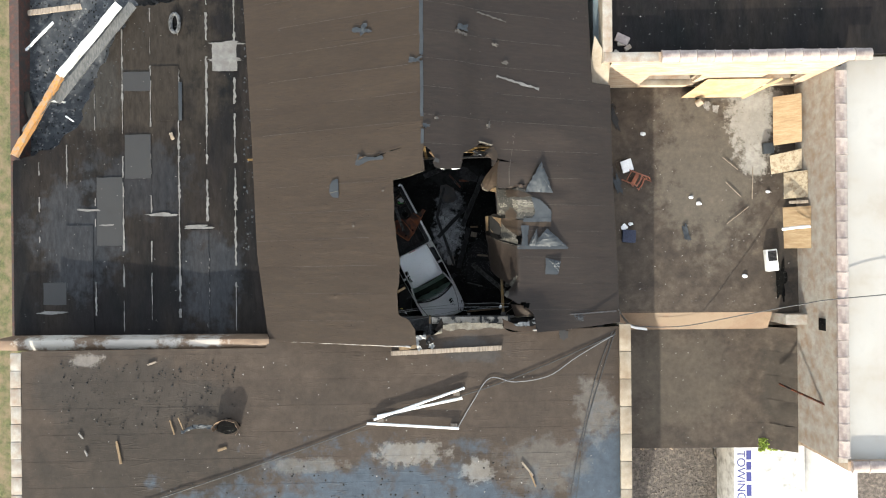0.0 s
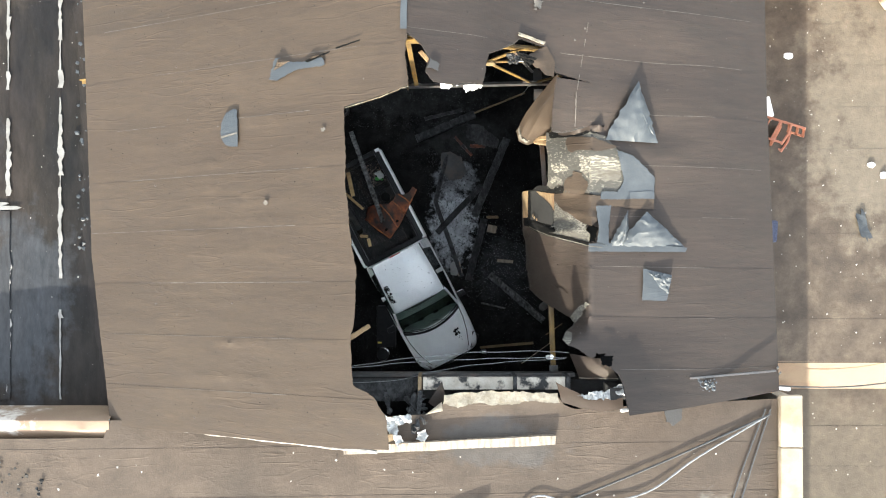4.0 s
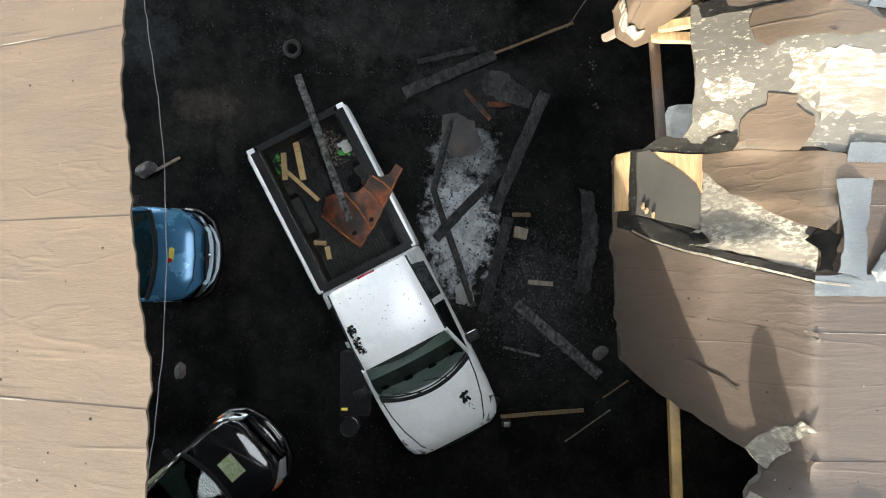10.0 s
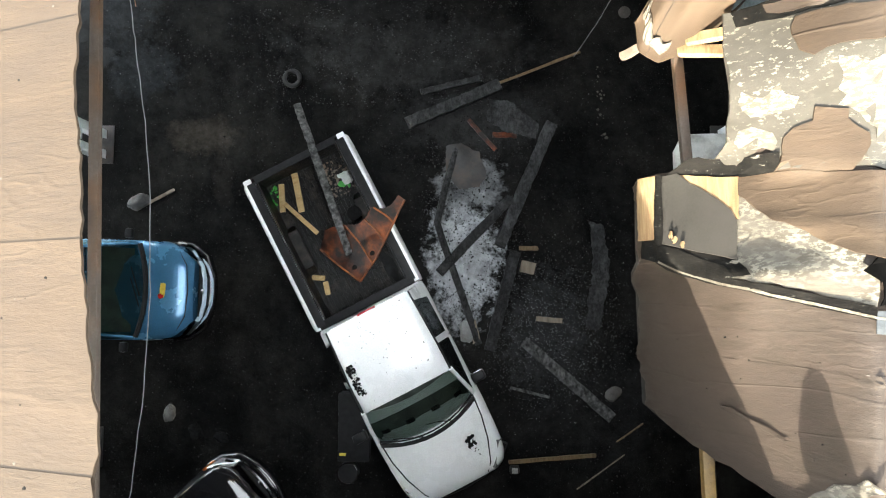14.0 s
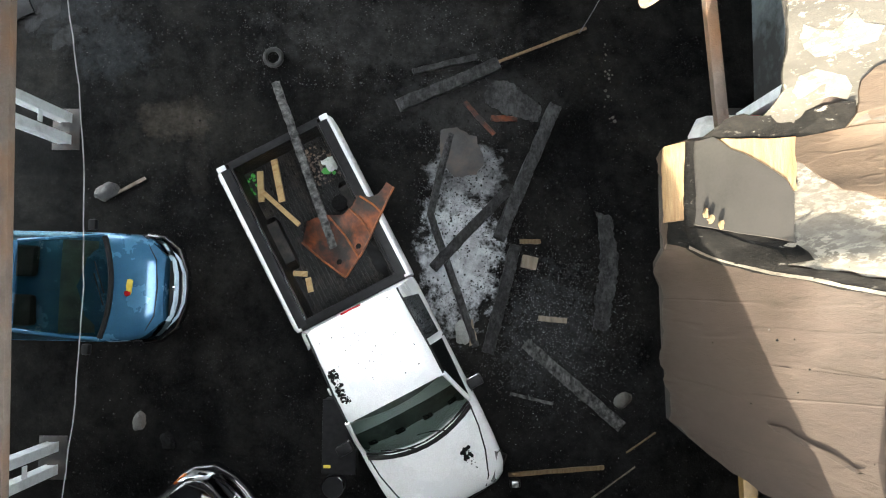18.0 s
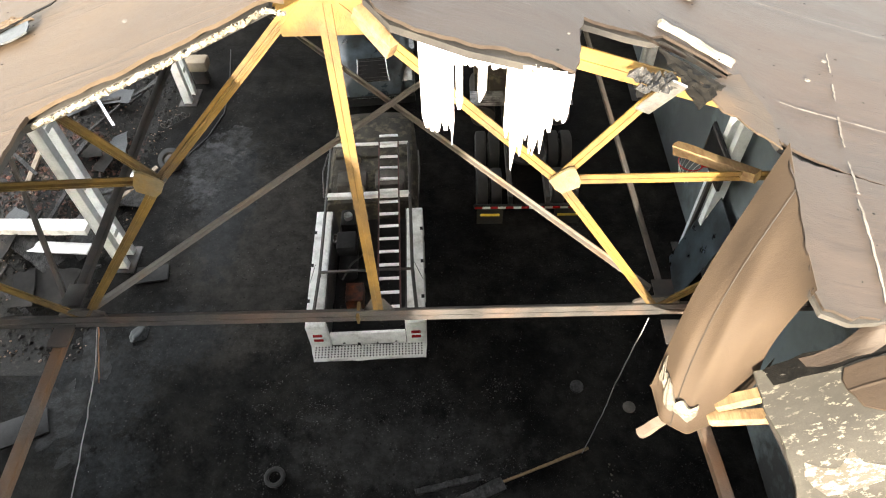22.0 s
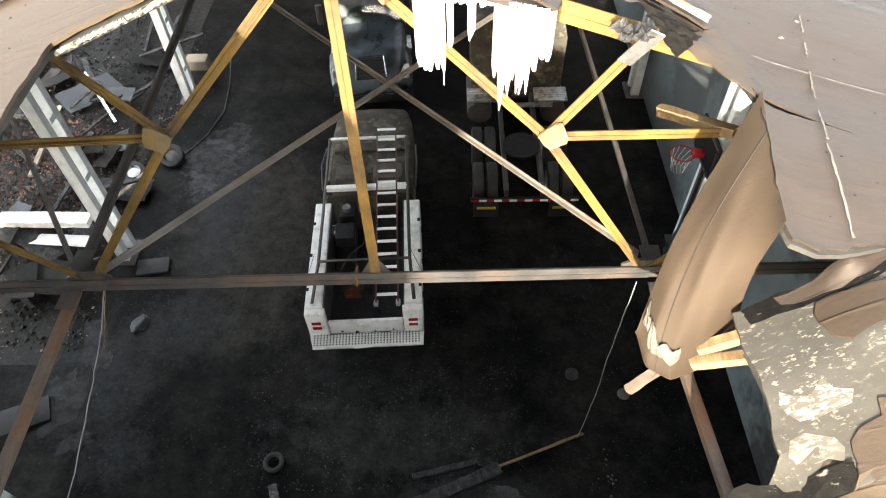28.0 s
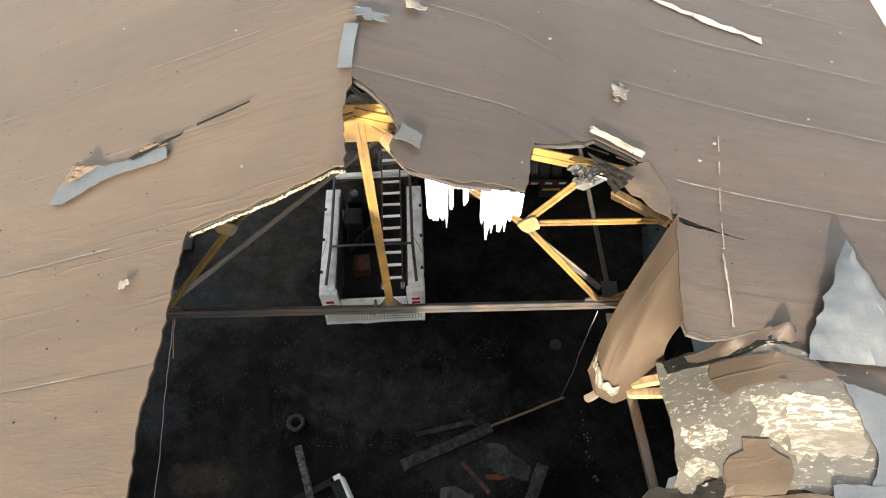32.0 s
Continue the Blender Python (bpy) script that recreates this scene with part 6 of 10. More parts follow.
# whole boards: from, to, drop at either side, raggedness, how far the end runs to a point
for x0, x1, d0, d1, rag_amount, sharp in ((-0.19, -0.045, 0.49, 0.50, 0.025, 0.15), (-0.058, -0.042, 0.55, 0.60, 0.0, 0.8), (-0.032, -0.002, 0.34, 0.33, 0.0, 0.2), (0.066, 0.104, 0.28, 0.27, 0.0, 0.7), (-0.045, 0.19, 0.09, 0.08, 0.025, 0.5),
                                          (0.19, 0.222, 0.40, 0.44, 0.04, 0.5), (0.222, 0.262, 0.64, 0.68, 0.0, 0.9), (0.258, 0.292, 0.54, 0.57, 0.0, 0.8), (0.288, 0.336, 0.47, 0.52, 0.04, 0.6), (0.334, 0.384, 0.55, 0.52, 0.04, 0.7), (0.382, 0.484, 0.34, 0.32, 0.04, 0.3)):
    n = max(1, round((x1 - x0) / 0.032)) if rag_amount else 1
    for q in range(n):
        a, b = x0 + (x1 - x0) * q / n, x0 + (x1 - x0) * (q + 1) / n
        spans.append((a, b + (0.002 if q < n - 1 else 0.0), d0 + (d1 - d0) * (q + 0.5) / n + rnd.uniform(-1, 1) * rag_amount, sharp))
for x0, x1, dl, sharp in spans:
    bm = bmesh.new()
    n = 7
    pts_l, pts_r = [], []
    mid = (x0 + x1) / 2
    point = mid + rnd.uniform(-0.4, 0.4) * (x1 - x0)
    for i in range(n + 1):
        v = i / n
        k = max(0.0, v - 1.0 + 0.35 * sharp) / (0.35 * sharp) * min(1.0, 0.4 + sharp)
        zz = 10.10 - 0.28 * (mid - 0.1) - dl * v
        yy = 2.655 + 0.03 * v + 0.004 * math.sin(mid * 90)
        pts_l.append((x0 + (point - x0) * k * 0.92, yy, zz))
        pts_r.append((x1 + (point - x1) * k * 0.92, yy, zz))
    f = [bm.verts.new(p) for p in pts_l]
    g = [bm.verts.new(p) for p in pts_r]
    f2 = [bm.verts.new((p[0], p[1] + 0.012, p[2])) for p in pts_l]
    g2 = [bm.verts.new((p[0], p[1] + 0.012, p[2])) for p in pts_r]
    for i in range(n):
        bm.faces.new((f[i], g[i], g[i + 1], f[i + 1]))
        bm.faces.new((f2[i], f2[i + 1], g2[i + 1], g2[i]))
        bm.faces.new((f[i], f[i + 1], f2[i + 1], f2[i]))
        bm.faces.new((g[i], g2[i], g2[i + 1], g[i + 1]))
    bm.faces.new((f[n], g[n], g2[n], f2[n]))
    part("strip", bm, M_PAPER, hung)
patch("underlay_sheet", [(-0.40, 2.84), (-0.22, 2.80), (-0.20, 2.92), (-0.34, 3.0)], M_GREYPATCH, "grey foil scrap at the torn ridge", 0.05, 0.03, seed=31)
standing("torn_flap", (1.05, 3.32), (1.44, 3.24), (1.28, 3.1, -0.10), "dark torn felt flap in the roof gap", M_FELT, 0.02)
tagged(part("membrane_tongue", sheet(ragged([(1.24, 3.26), (1.34, 3.17), (1.42, 3.11), (1.50, 3.10), (1.59, 3.0), (1.76, 2.98), (1.78, 3.24), (1.62, 3.48), (1.50, 3.43), (1.38, 3.36)], 0.05, 0.02, None, 61), lambda x, y: rz(x, y) + 0.02 - 0.35 * max(0.0, 1.62 - x) * (0.7 + 0.5 * math.sin(y * 17)), 0.05, 0.012), M_BROWN), "ragged tongue of brown membrane drooping over the truss", "torn sheet", "torn roofing flaps")
tagged(part("roof_plank", bar((1.12, 3.60, rz(1.12, 3.60) + 0.035), (1.57, 3.51, rz(1.57, 3.51) + 0.035), 0.045, 0.03, None, 0, 0, 0.006, 8, 3), M_CREAM), "pale splintered plank edge", "plank")
tagged(part("steel_bracket", box(-0.05, 0.05, -0.008, 0.008, -0.16, 0.16, 0.01, pose(1.10, 3.22, 9.42, 20, 25, 0)), M_ALU), "punched steel bracket hanging on the truss", "bracket")
tagged(part("felt_clump", lumps(40, (0.95, 1.15, 3.15, 3.3), 0.06, lambda x, y: 9.52, 4, 1.0), M_CHAR), "charred clump of felt on the truss", "debris", kind="stuff")
tagged(part("timber_scrap", bar((-0.52, 3.22, 9.98), (-0.34, 3.05, 9.86), 0.06, 0.09, None, 0.006), M_WOOD), "broken red-brown timber block below the ridge", "timber")
tagged(part("timber_scrap", bar((-0.42, 3.42, 10.02), (-0.36, 3.2, 9.9), 0.04, 0.14, None, 0.006), M_OLDWOOD), "broken timber below the ridge", "timber")

# south edge: white fluff, torn flaps, a slumped strip and the torn edge of the lower roof
def fluff(poly, z, seed, label):
    tagged(part("insulation_tuft", sheet(ragged(poly, 0.03, 0.04, None, seed), lambda x, y: z(x, y) + 0.09 * noise.noise((x * 9, y * 9, seed)) + 0.03 * noise.noise((x * 31, y * 31, seed)), 0.025, 0.02), M_INSUL), label, "insulation", kind="stuff")


fluff([(2.3, -2.68), (2.5, -2.6), (2.75, -2.58), (2.95, -2.55), (3.1, -2.46), (3.2, -2.5), (3.16, -2.75), (3.0, -2.72), (2.85, -2.8), (2.7, -2.72), (2.5, -2.76)], lambda x, y: 8.46, 71, "white fluffy insulation in a torn seam")
fluff([(-1.47, -2.85), (-1.36, -2.9), (-1.15, -3.05), (-0.78, -3.02), (-0.75, -3.16), (-1.0, -3.2), (-1.02, -3.35), (-0.9, -3.52), (-1.02, -3.6), (-1.15, -3.4), (-1.25, -3.2), (-1.42, -3.0)], lambda x, y: 8.50, 72, "white fluffy insulation hanging from the torn corner")
fluff([(-0.66, -3.36), (-0.5, -3.3), (-0.44, -3.42), (-0.52, -3.54), (-0.68, -3.48)], lambda x, y: 8.44, 73, "grey-white tuft of insulation on the lower roof")
tagged(part("insulation_board", sheet(ragged([(-0.16, -2.67), (0.3, -2.63), (0.8, -2.62), (1.4, -2.64), (1.96, -2.66), (2.0, -2.84), (1.5, -2.80), (1.0, -2.86), (0.5, -2.82), (0.1, -2.92), (-0.18, -2.84)], 0.05, 0.03, None, 44), lambda x, y: south_z(x, y) + 0.10 + 0.02 * noise.noise((x * 6, y * 9, 2)), 0.06, 0.03), M_CREAM), "sunlit torn edge of cream insulation under the lower roof's membrane", "insulation board")
patch2 = sheet(ragged([(1.95, -2.49), (2.15, -2.58), (2.4, -2.68), (2.65, -2.74), (2.95, -2.74), (3.12, -2.72), (3.1, -2.86), (2.7, -2.94), (2.3, -2.88), (2.02, -2.80)], 0.04, 0.015, None, 41), lambda x, y: 8.12 + 1.0 * (-2.5 - y) + 0.12 * (x - 2) + 0.03 * noise.noise((x * 5, y * 6, 1)), 0.05, 0.012)
tagged(part("membrane_flap", patch2, M_TAN), "tan membrane flap curled back over the wall's edge", "roofing scrap")
tagged(part("membrane_scrap", panel(((2.32, -2.04, 7.62), (2.50, -2.50, 7.60), (3.10, -2.40, 8.22), (2.86, -2.02, 8.47)), 0.014, 14, 0.06), M_EAST), "slumped strip of brown membrane", "roofing scrap")
tagged(part("torn_edge", tube([(2.50, -2.51, 7.61), (2.63, -2.50, 7.74), (2.78, -2.46, 7.90), (2.92, -2.45, 8.03), (3.10, -2.41, 8.22)], 0.012, 5), M_CREAM), "pale frayed edge of slumped membrane", "roofing scrap")
# flat black patch in place of an opening's darkness
tagged(part("scorch_hole", sheet(blot(2.77, -1.98, 0.10, 3, 18, 0.5, 1.3, 0.8), lambda x, y: wrinkled(x, y) + 0.035, 0.08, 0.004), M_HOLEDARK), "black patch standing in for a burnt hole in the membrane", "scorch hole")
tagged(part("torn_flap", panel(((-0.20, -2.46, 8.24), (-0.12, -2.76, 8.26), (-0.30, -2.96, 8.24), (-0.46, -2.90, 8.02)), 0.012, 8, 0.05), M_EAST), "brown shard of membrane standing at the wall head", "torn sheet")
tagged(part("torn_flap", panel(((-0.20, -2.80, 8.40), (-0.52, -3.06, 8.36), (-0.36, -3.02, 8.34), (-0.18, -2.97, 8.42)), 0.012, 6, 0.03), M_CREAM), "pale torn flap at the wall head", "torn sheet")
for k, (a, b, w) in enumerate((((-0.76, -2.80, 7.86), (-0.70, -3.36, 8.42), 0.10), ((-0.62, -2.72, 7.85), (-0.66, -3.28, 8.44), 0.07), ((-1.3, -2.72, 7.82), (-1.18, -3.06, 8.2), 0.07), ((-0.90, -2.86, 7.84), (-0.50, -3.2, 8.44), 0.06))):
    tagged(part("broken_timber", bar(a, b, w, 0.06, None, 0, 0, 0.02, 9, k), M_CHAR), "broken charred timber at the wall head", "timber", "broken timbers at the wall")
tagged(part("charred_scraps", lumps(90, (-0.84, -0.5, -3.34, -2.78), 0.06, lambda x, y: 7.86 - 0.9 * min(0.0, y + 2.8), 83, 0.6), M_CHAR), "burnt scraps heaped at the wall head", "scraps", kind="stuff")

# cables across the south side of the hole
for k, line in enumerate((((-2.16, -2.31), (-1.05, -2.15), (0.42, -2.02), (1.71, -1.99), (2.3, -2.02)), ((-2.16, -2.33), (-0.68, -2.2), (0.79, -2.14), (2.26, -2.12)), ((-2.16, -2.62), (-1.07, -2.58), (-0.5, -2.43), (0.2, -2.3), (0.98, -2.22), (2.22, -2.14)))):
    pts = []
    for i in range(33):
        p = along(line, i / 32)
        pts.append((p[0], p[1] + 0.006 * math.sin(i * 0.9 + k), 7.6 - 0.02 * k - 0.05 * math.sin(math.pi * i / 32)))
    tagged(part("power_cable", tube(pts, 0.0055, 6), M_GREYCABLE), "grey cable strung across the hole", "cable", "cables across the hole")
tagged(part("insulator", tube([(1.98, -2.20, 7.0), (1.98, -2.16, 7.3), (1.98, -2.12, 7.44), (1.98, -2.12, 7.5)], 0.05, 10, None, False, 0.8), M_PIPEWHITE), "white cable insulator knob", "insulator")
# dangling wires
for k, (pts, mm) in enumerate((([(-3.25, 3.40, 6.85), (-3.45, 3.2, 6.3), (-3.50, 2.75, 6.05), (-3.40, 2.0, 6.0), (-3.32, 1.2, 6.0), (-3.29, 0.2, 6.0), (-3.32, -0.8, 6.0), (-3.42, -1.8, 6.0), (-3.5, -2.6, 6.1)], M_GREYCABLE), ([(-3.22, 3.40, 6.9), (-3.36, 3.3, 6.5), (-3.44, 3.15, 6.2)], M_COPPER), ([(1.66, 3.45, 6.8), (1.78, 3.75, 5.6), (1.95, 4.15, 4.0), (2.08, 4.4, 2.9), (2.16, 4.65, 1.4), (2.20, 4.82, 0.12)], M_GREYCABLE))):
    q = []
    for a, b in zip(pts, pts[1:]):
        for i in range(5):
            f = i / 5
            q.append((a[0] + (b[0] - a[0]) * f + 0.015 * noise.noise((k, len(q) * 0.7, 1)), a[1] + (b[1] - a[1]) * f + 0.015 * noise.noise((len(q) * 0.7, k, 4)), a[2] + (b[2] - a[2]) * f))
    q.append(pts[-1])
    tagged(part("hanging_wire", tube(q, 0.0055 if k < 2 else 0.0065, 5), mm), "frayed wire hanging from the truss", "wire", "hanging wires")
tagged(part("wire_tie", box(-0.014, 0.014, -0.085, 0.085, -0.05, 0.05, 0.008, pose(-0.90, 3.43, CHORD_Z)), M_YELLOW), "yellow strap round the truss chord", "strap")

# ---- vehicles ----


def wheel(owner, x, y, r, w, side, dual=False):
    """A tyre with rim; its axle lies across the vehicle."""
    def ring(profile, segs=28):
        bm = bmesh.new()
        rings = []
        for k in range(segs):
            a = 2 * math.pi * k / segs
            rings.append([bm.verts.new((rr * math.cos(a), yy, rr * math.sin(a))) for yy, rr in profile])
        for k in range(segs):
            p, q = rings[k], rings[(k + 1) % segs]
            for i in range(len(profile) - 1):
                bm.faces.new((p[i], p[i + 1], q[i + 1], q[i]))
        return bm
    t = ring([(-w / 2, r * 0.60), (-w / 2, r * 0.85), (-w * 0.42, r * 0.97), (-w * 0.15, r), (0, r * 0.985), (w * 0.15, r), (w * 0.42, r * 0.97), (w / 2, r * 0.85), (w / 2, r * 0.60)])
    wh = part("wheel", t, M_RUBBER, owner)
    wh.matrix_basis = pose(x, y, r)
    rim = part("rim", ring([(-w * 0.40, r * 0.1), (-w * 0.2, r * 0.5), (-w * 0.45, r * 0.62), (w * 0.45, r * 0.62), (w * 0.2, r * 0.5), (w * 0.40, r * 0.1), (w * 0.38, 0.001)]), M_ALU, wh)
    return wh


# white pickup
PK = pose(-3.02, 2.60, 0, 0, 0, -62.4) @ Matrix.Diagonal((1.0, 1.045, 1.0, 1.0))
pk = thing("pickup_truck", PK, "white extended-cab pickup with burnt litter in its bed", "pickup")
SEC = [(0.86, 0.36), (0.97, 0.50), (0.99, 0.80), (0.965, 1.02)]


def half(w, top, crown, low=0.36, mid=0.80):
    return [(0.86 * w, low), (0.97 * w, low + 0.15), (0.99 * w, mid), (0.965 * w, top - 0.10), (0.88 * w, top - 0.01), (0.55 * w, top + crown * 0.7), (0.0, top + crown)]


part("front_body", loft([(4.55, half(1.0, 1.13, 0.02)), (5.05, half(1.0, 1.14, 0.05)), (5.35, half(1.0, 1.12, 0.08)), (5.8, half(0.985, 1.06, 0.08)), (6.15, half(0.96, 1.0, 0.08)), (6.35, half(0.92, 0.96, 0.06)), (6.50, half(0.84, 0.90, 0.05)), (6.60, half(0.74, 0.80, 0.03, 0.42, 0.66))]), M_WHITE, pk)
part("cab_lower", loft([(3.0, half(0.985, 1.13, 0.0)), (3.1, half(1.0, 1.14, 0.0)), (4.0, half(1.0, 1.14, 0.0)), (4.56, half(1.0, 1.13, 0.0))]), M_WHITE, pk)


def roof_sec(w, z):
    return [(0.86 * w, z - 0.09), (0.80 * w, z - 0.035), (0.68 * w, z), (0.4 * w, z + 0.025), (0.0, z + 0.035)]


part("cab_roof", loft([(3.06, roof_sec(0.80, 1.80)), (3.14, roof_sec(0.84, 1.85)), (3.5, roof_sec(0.87, 1.88)), (4.1, roof_sec(0.885, 1.88)), (4.42, roof_sec(0.885, 1.85)), (4.56, roof_sec(0.875, 1.80))]), M_WHITE, pk)
for sy in (-1, 1):
    part("pillar", panel(((3.02, sy * 0.93, 1.12), (3.30, sy * 0.94, 1.12), (3.26, sy * 0.74, 1.80), (3.08, sy * 0.72, 1.80)), 0.05, 3, 0.01), M_WHITE, pk)
    part("pillar", panel(((3.98, sy * 0.95, 1.12), (4.10, sy * 0.95, 1.12), (4.08, sy * 0.76, 1.80), (3.98, sy * 0.755, 1.80)), 0.05, 3, 0.01), M_WHITE, pk)
    part("pillar", tube([(5.16, sy * 0.90, 1.14), (4.9, sy * 0.85, 1.46), (4.54, sy * 0.775, 1.80)], 0.038, 8), M_WHITE, pk)
    part("side_window", panel(((3.30, sy * 0.94, 1.15), (3.98, sy * 0.95, 1.15), (3.98, sy * 0.76, 1.78), (3.26, sy * 0.745, 1.78)), 0.008, 5, 0.015 * sy), M_DARKGLASS, pk)
    part("side_window", panel(((4.10, sy * 0.95, 1.15), (5.08, sy * 0.92, 1.15), (4.56, sy * 0.78, 1.78), (4.08, sy * 0.765, 1.78)), 0.008, 5, 0.015 * sy), M_DARKGLASS, pk)
    part("door_seam", box(4.06, 4.075, sy * 0.985 - 0.01, sy * 0.985 + 0.01, 0.5, 1.12), M_PLASTIC, pk)
    part("door_seam", box(5.06, 5.075, sy * 0.985 - 0.01, sy * 0.985 + 0.01, 0.5, 1.10), M_PLASTIC, pk)
    part("drip_rail", tube([(3.08, sy * 0.735, 1.80), (4.1, sy * 0.775, 1.81), (4.54, sy * 0.775, 1.79)], 0.016, 6), M_PLASTIC, pk)
    mi = part("wing_mirror", box(-0.07, 0.10, -0.12, 0.12, -0.09, 0.11, 0.045, pose(4.92, sy * 1.10, 1.24, 0, 0, 0)), M_PLASTIC, pk)
    part("mirror_glass", box(-0.078, -0.071, -0.095, 0.095, -0.065, 0.085, 0.002, pose(4.92, sy * 1.10, 1.24)), M_CHROME, mi)
    part("headlight", panel(((6.12, sy * 0.885, 0.985), (6.16, sy * 0.945, 0.78), (6.56, sy * 0.74, 0.70), (6.54, sy * 0.62, 0.905)), 0.05, 5, 0.02), M_LAMP, pk)
    # bed sides
    bs = part("bed_side", loft([(0.04, [(0.0, 0.5), (0.09, 0.52), (0.09, 1.16), (0.06, 1.22), (0.0, 1.24)]), (0.1, [(0.0, 0.45), (0.11, 0.48), (0.12, 1.18), (0.08, 1.245), (0.0, 1.26)]), (2.9, [(0.0, 0.42), (0.11, 0.45), (0.12, 1.18), (0.08, 1.245), (0.0, 1.26)]), (2.97, [(0.0, 0.45), (0.1, 0.5), (0.1, 1.17), (0.07, 1.22), (0.0, 1.24)])]), M_WHITE, pk)
    bs.matrix_basis = pose(0, sy * 0.885, 0)
    part("rail_cap", box(0.09, 2.93, sy * 0.845 - 0.075, sy * 0.845 + 0.075, 1.245, 1.275, 0.012), M_PLASTIC, pk)
    part("bed_inner_side", box(0.10, 2.90, sy * 0.748 - 0.015, sy * 0.748 + 0.015, 0.66, 1.25, 0.008), M_LINER, pk)
    part("wheel_arch", loft([(1.0, [(0.09, 0.66), (0.09, 0.68), (0.0, 0.70)]), (1.12, [(0.13, 0.66), (0.12, 0.86), (0.0, 0.88)]), (1.85, [(0.13, 0.66), (0.12, 0.86), (0.0, 0.88)]), (1.97, [(0.09, 0.66), (0.09, 0.68), (0.0, 0.70)])]), M_LINER, pk).matrix_basis = pose(0, sy * 0.68, 0)
    wheel(pk, 1.48, sy * 0.80, 0.38, 0.26, sy)
    wheel(pk, 5.55, sy * 0.80, 0.38, 0.26, sy)
part("rear_window", panel(((3.06, -0.70, 1.18), (3.06, 0.70, 1.18), (3.06, 0.64, 1.72), (3.06, -0.64, 1.72)), 0.01, 4), M_GLASS, pk)
part("cab_back", box(2.99, 3.05, -0.93, 0.93, 0.6, 1.18, 0.015), M_WHITE, pk)
part("brake_light", box(3.04, 3.09, -0.16, 0.16, 1.80, 1.84, 0.01), M_RED, pk)
# windscreen, bowed forward in the middle
bm = bmesh.new()
nx, ny = 10, 8
grid = []
for i in range(nx + 1):
    row = []
    for j in range(ny + 1):
        u, v = i / nx * 2 - 1, j / ny
        base = Vector((5.16 + 0.24 * (1 - u * u), 0.87 * u, 1.145 + 0.03 * (1 - u * u)))
        topp = Vector((4.55 + 0.11 * (1 - u * u), 0.75 * u, 1.80 + 0.035 * (1 - u * u)))
        p = base.lerp(topp, v)
        p += Vector((0.5, 0, 0.6)) * 0.06 * math.sin(math.pi * v)
        row.append(p)
    grid.append(row)
tv = [[bm.verts.new(p) for p in r] for r in grid]
lv = [[bm.verts.new(p - Vector((0.005, 0, 0.006))) for p in r] for r in grid]
for i in range(nx):
    for j in range(ny):
        bm.faces.new((tv[i][j], tv[i + 1][j], tv[i + 1][j + 1], tv[i][j + 1]))
        bm.faces.new((lv[i][j], lv[i][j + 1], lv[i + 1][j + 1], lv[i + 1][j]))
part("windscreen", bm, M_GLASS, pk)
part("windscreen_seal", tube([r[0] + Vector((0.02, 0, 0.0)) for r in grid], 0.022, 6), M_PLASTIC, pk)
part("cowl", tube([r[0] + Vector((0.09, 0, -0.005)) for r in grid], 0.040, 8), M_PLASTIC, pk, "black cowl strip strewn with cinders")
for y0 in (-0.15, 0.45):
    part("wiper", bar((5.44, y0, 1.235), (5.22, y0 - 0.48, 1.29), 0.018, 0.018, None, 0.004), M_PLASTIC, pk)
part("dashboard", panel(((5.25, -0.80, 1.10), (5.25, 0.80, 1.10), (4.62, 0.82, 1.16), (4.62, -0.82, 1.16)), 0.05, 6, 0.02), M_INTERIOR, pk)
for y0 in (-0.62, -0.2, 0.22, 0.62):
    part("air_vent", box(4.86, 4.96, y0 - 0.07, y0 + 0.07, 1.16, 1.195, 0.01), M_PLASTIC, pk)
part("cab_seat", box(3.7, 4.3, -0.72, 0.72, 0.7, 1.05, 0.08), M_INTERIOR, pk)
part("seat_back", box(3.62, 3.8, -0.72, 0.72, 0.95, 1.6, 0.06), M_INTERIOR, pk)
part("paper_scrap", panel(((5.12, -0.74, 1.2), (5.2, -0.55, 1.2), (5.05, -0.5, 1.22), (4.98, -0.7, 1.22)), 0.003, 2), M_PAPER, pk, "white papers behind the glass")
part("front_bumper", tube([(6.30, -0.93, 0.50), (6.52, -0.72, 0.5), (6.62, -0.35, 0.5), (6.64, 0, 0.5), (6.62, 0.35, 0.5), (6.52, 0.72, 0.5), (6.30, 0.93, 0.50)], 0.10, 8), M_PLASTIC, pk)
part("grille", panel(((6.595, -0.55, 0.62), (6.595, 0.55, 0.62), (6.57, 0.55, 0.80), (6.57, -0.55, 0.80)), 0.03, 4, 0.02), M_PLASTIC, pk)
part("hood_seam", tube([(5.20, -0.87, 1.155), (5.6, -0.84, 1.125), (6.0, -0.76, 1.06), (6.40, -0.62, 0.965), (6.56, -0.50, 0.86)], 0.012, 5), M_PLASTIC, pk)
part("hood_seam", tube([(5.20, 0.87, 1.155), (5.6, 0.84, 1.125), (6.0, 0.76, 1.06), (6.40, 0.62, 0.965), (6.56, 0.50, 0.86)], 0.012, 5), M_PLASTIC, pk)
tg = part("tailgate", box(0.0, 0.08, -0.82, 0.82, 0.55, 1.20, 0.025), M_WHITE, pk)
part("tailgate_cap", box(-0.012, 0.12, -0.83, 0.83, 1.195, 1.235, 0.015), M_PLASTIC, tg, "black plastic cap")
for sy in (-1, 1):
    part("gate_latch", box(0.02, 0.10, sy * 0.80 - 0.03, sy * 0.80 + 0.03, 1.236, 1.256, 0.006), M_CHROME, tg, "bright steel latch")
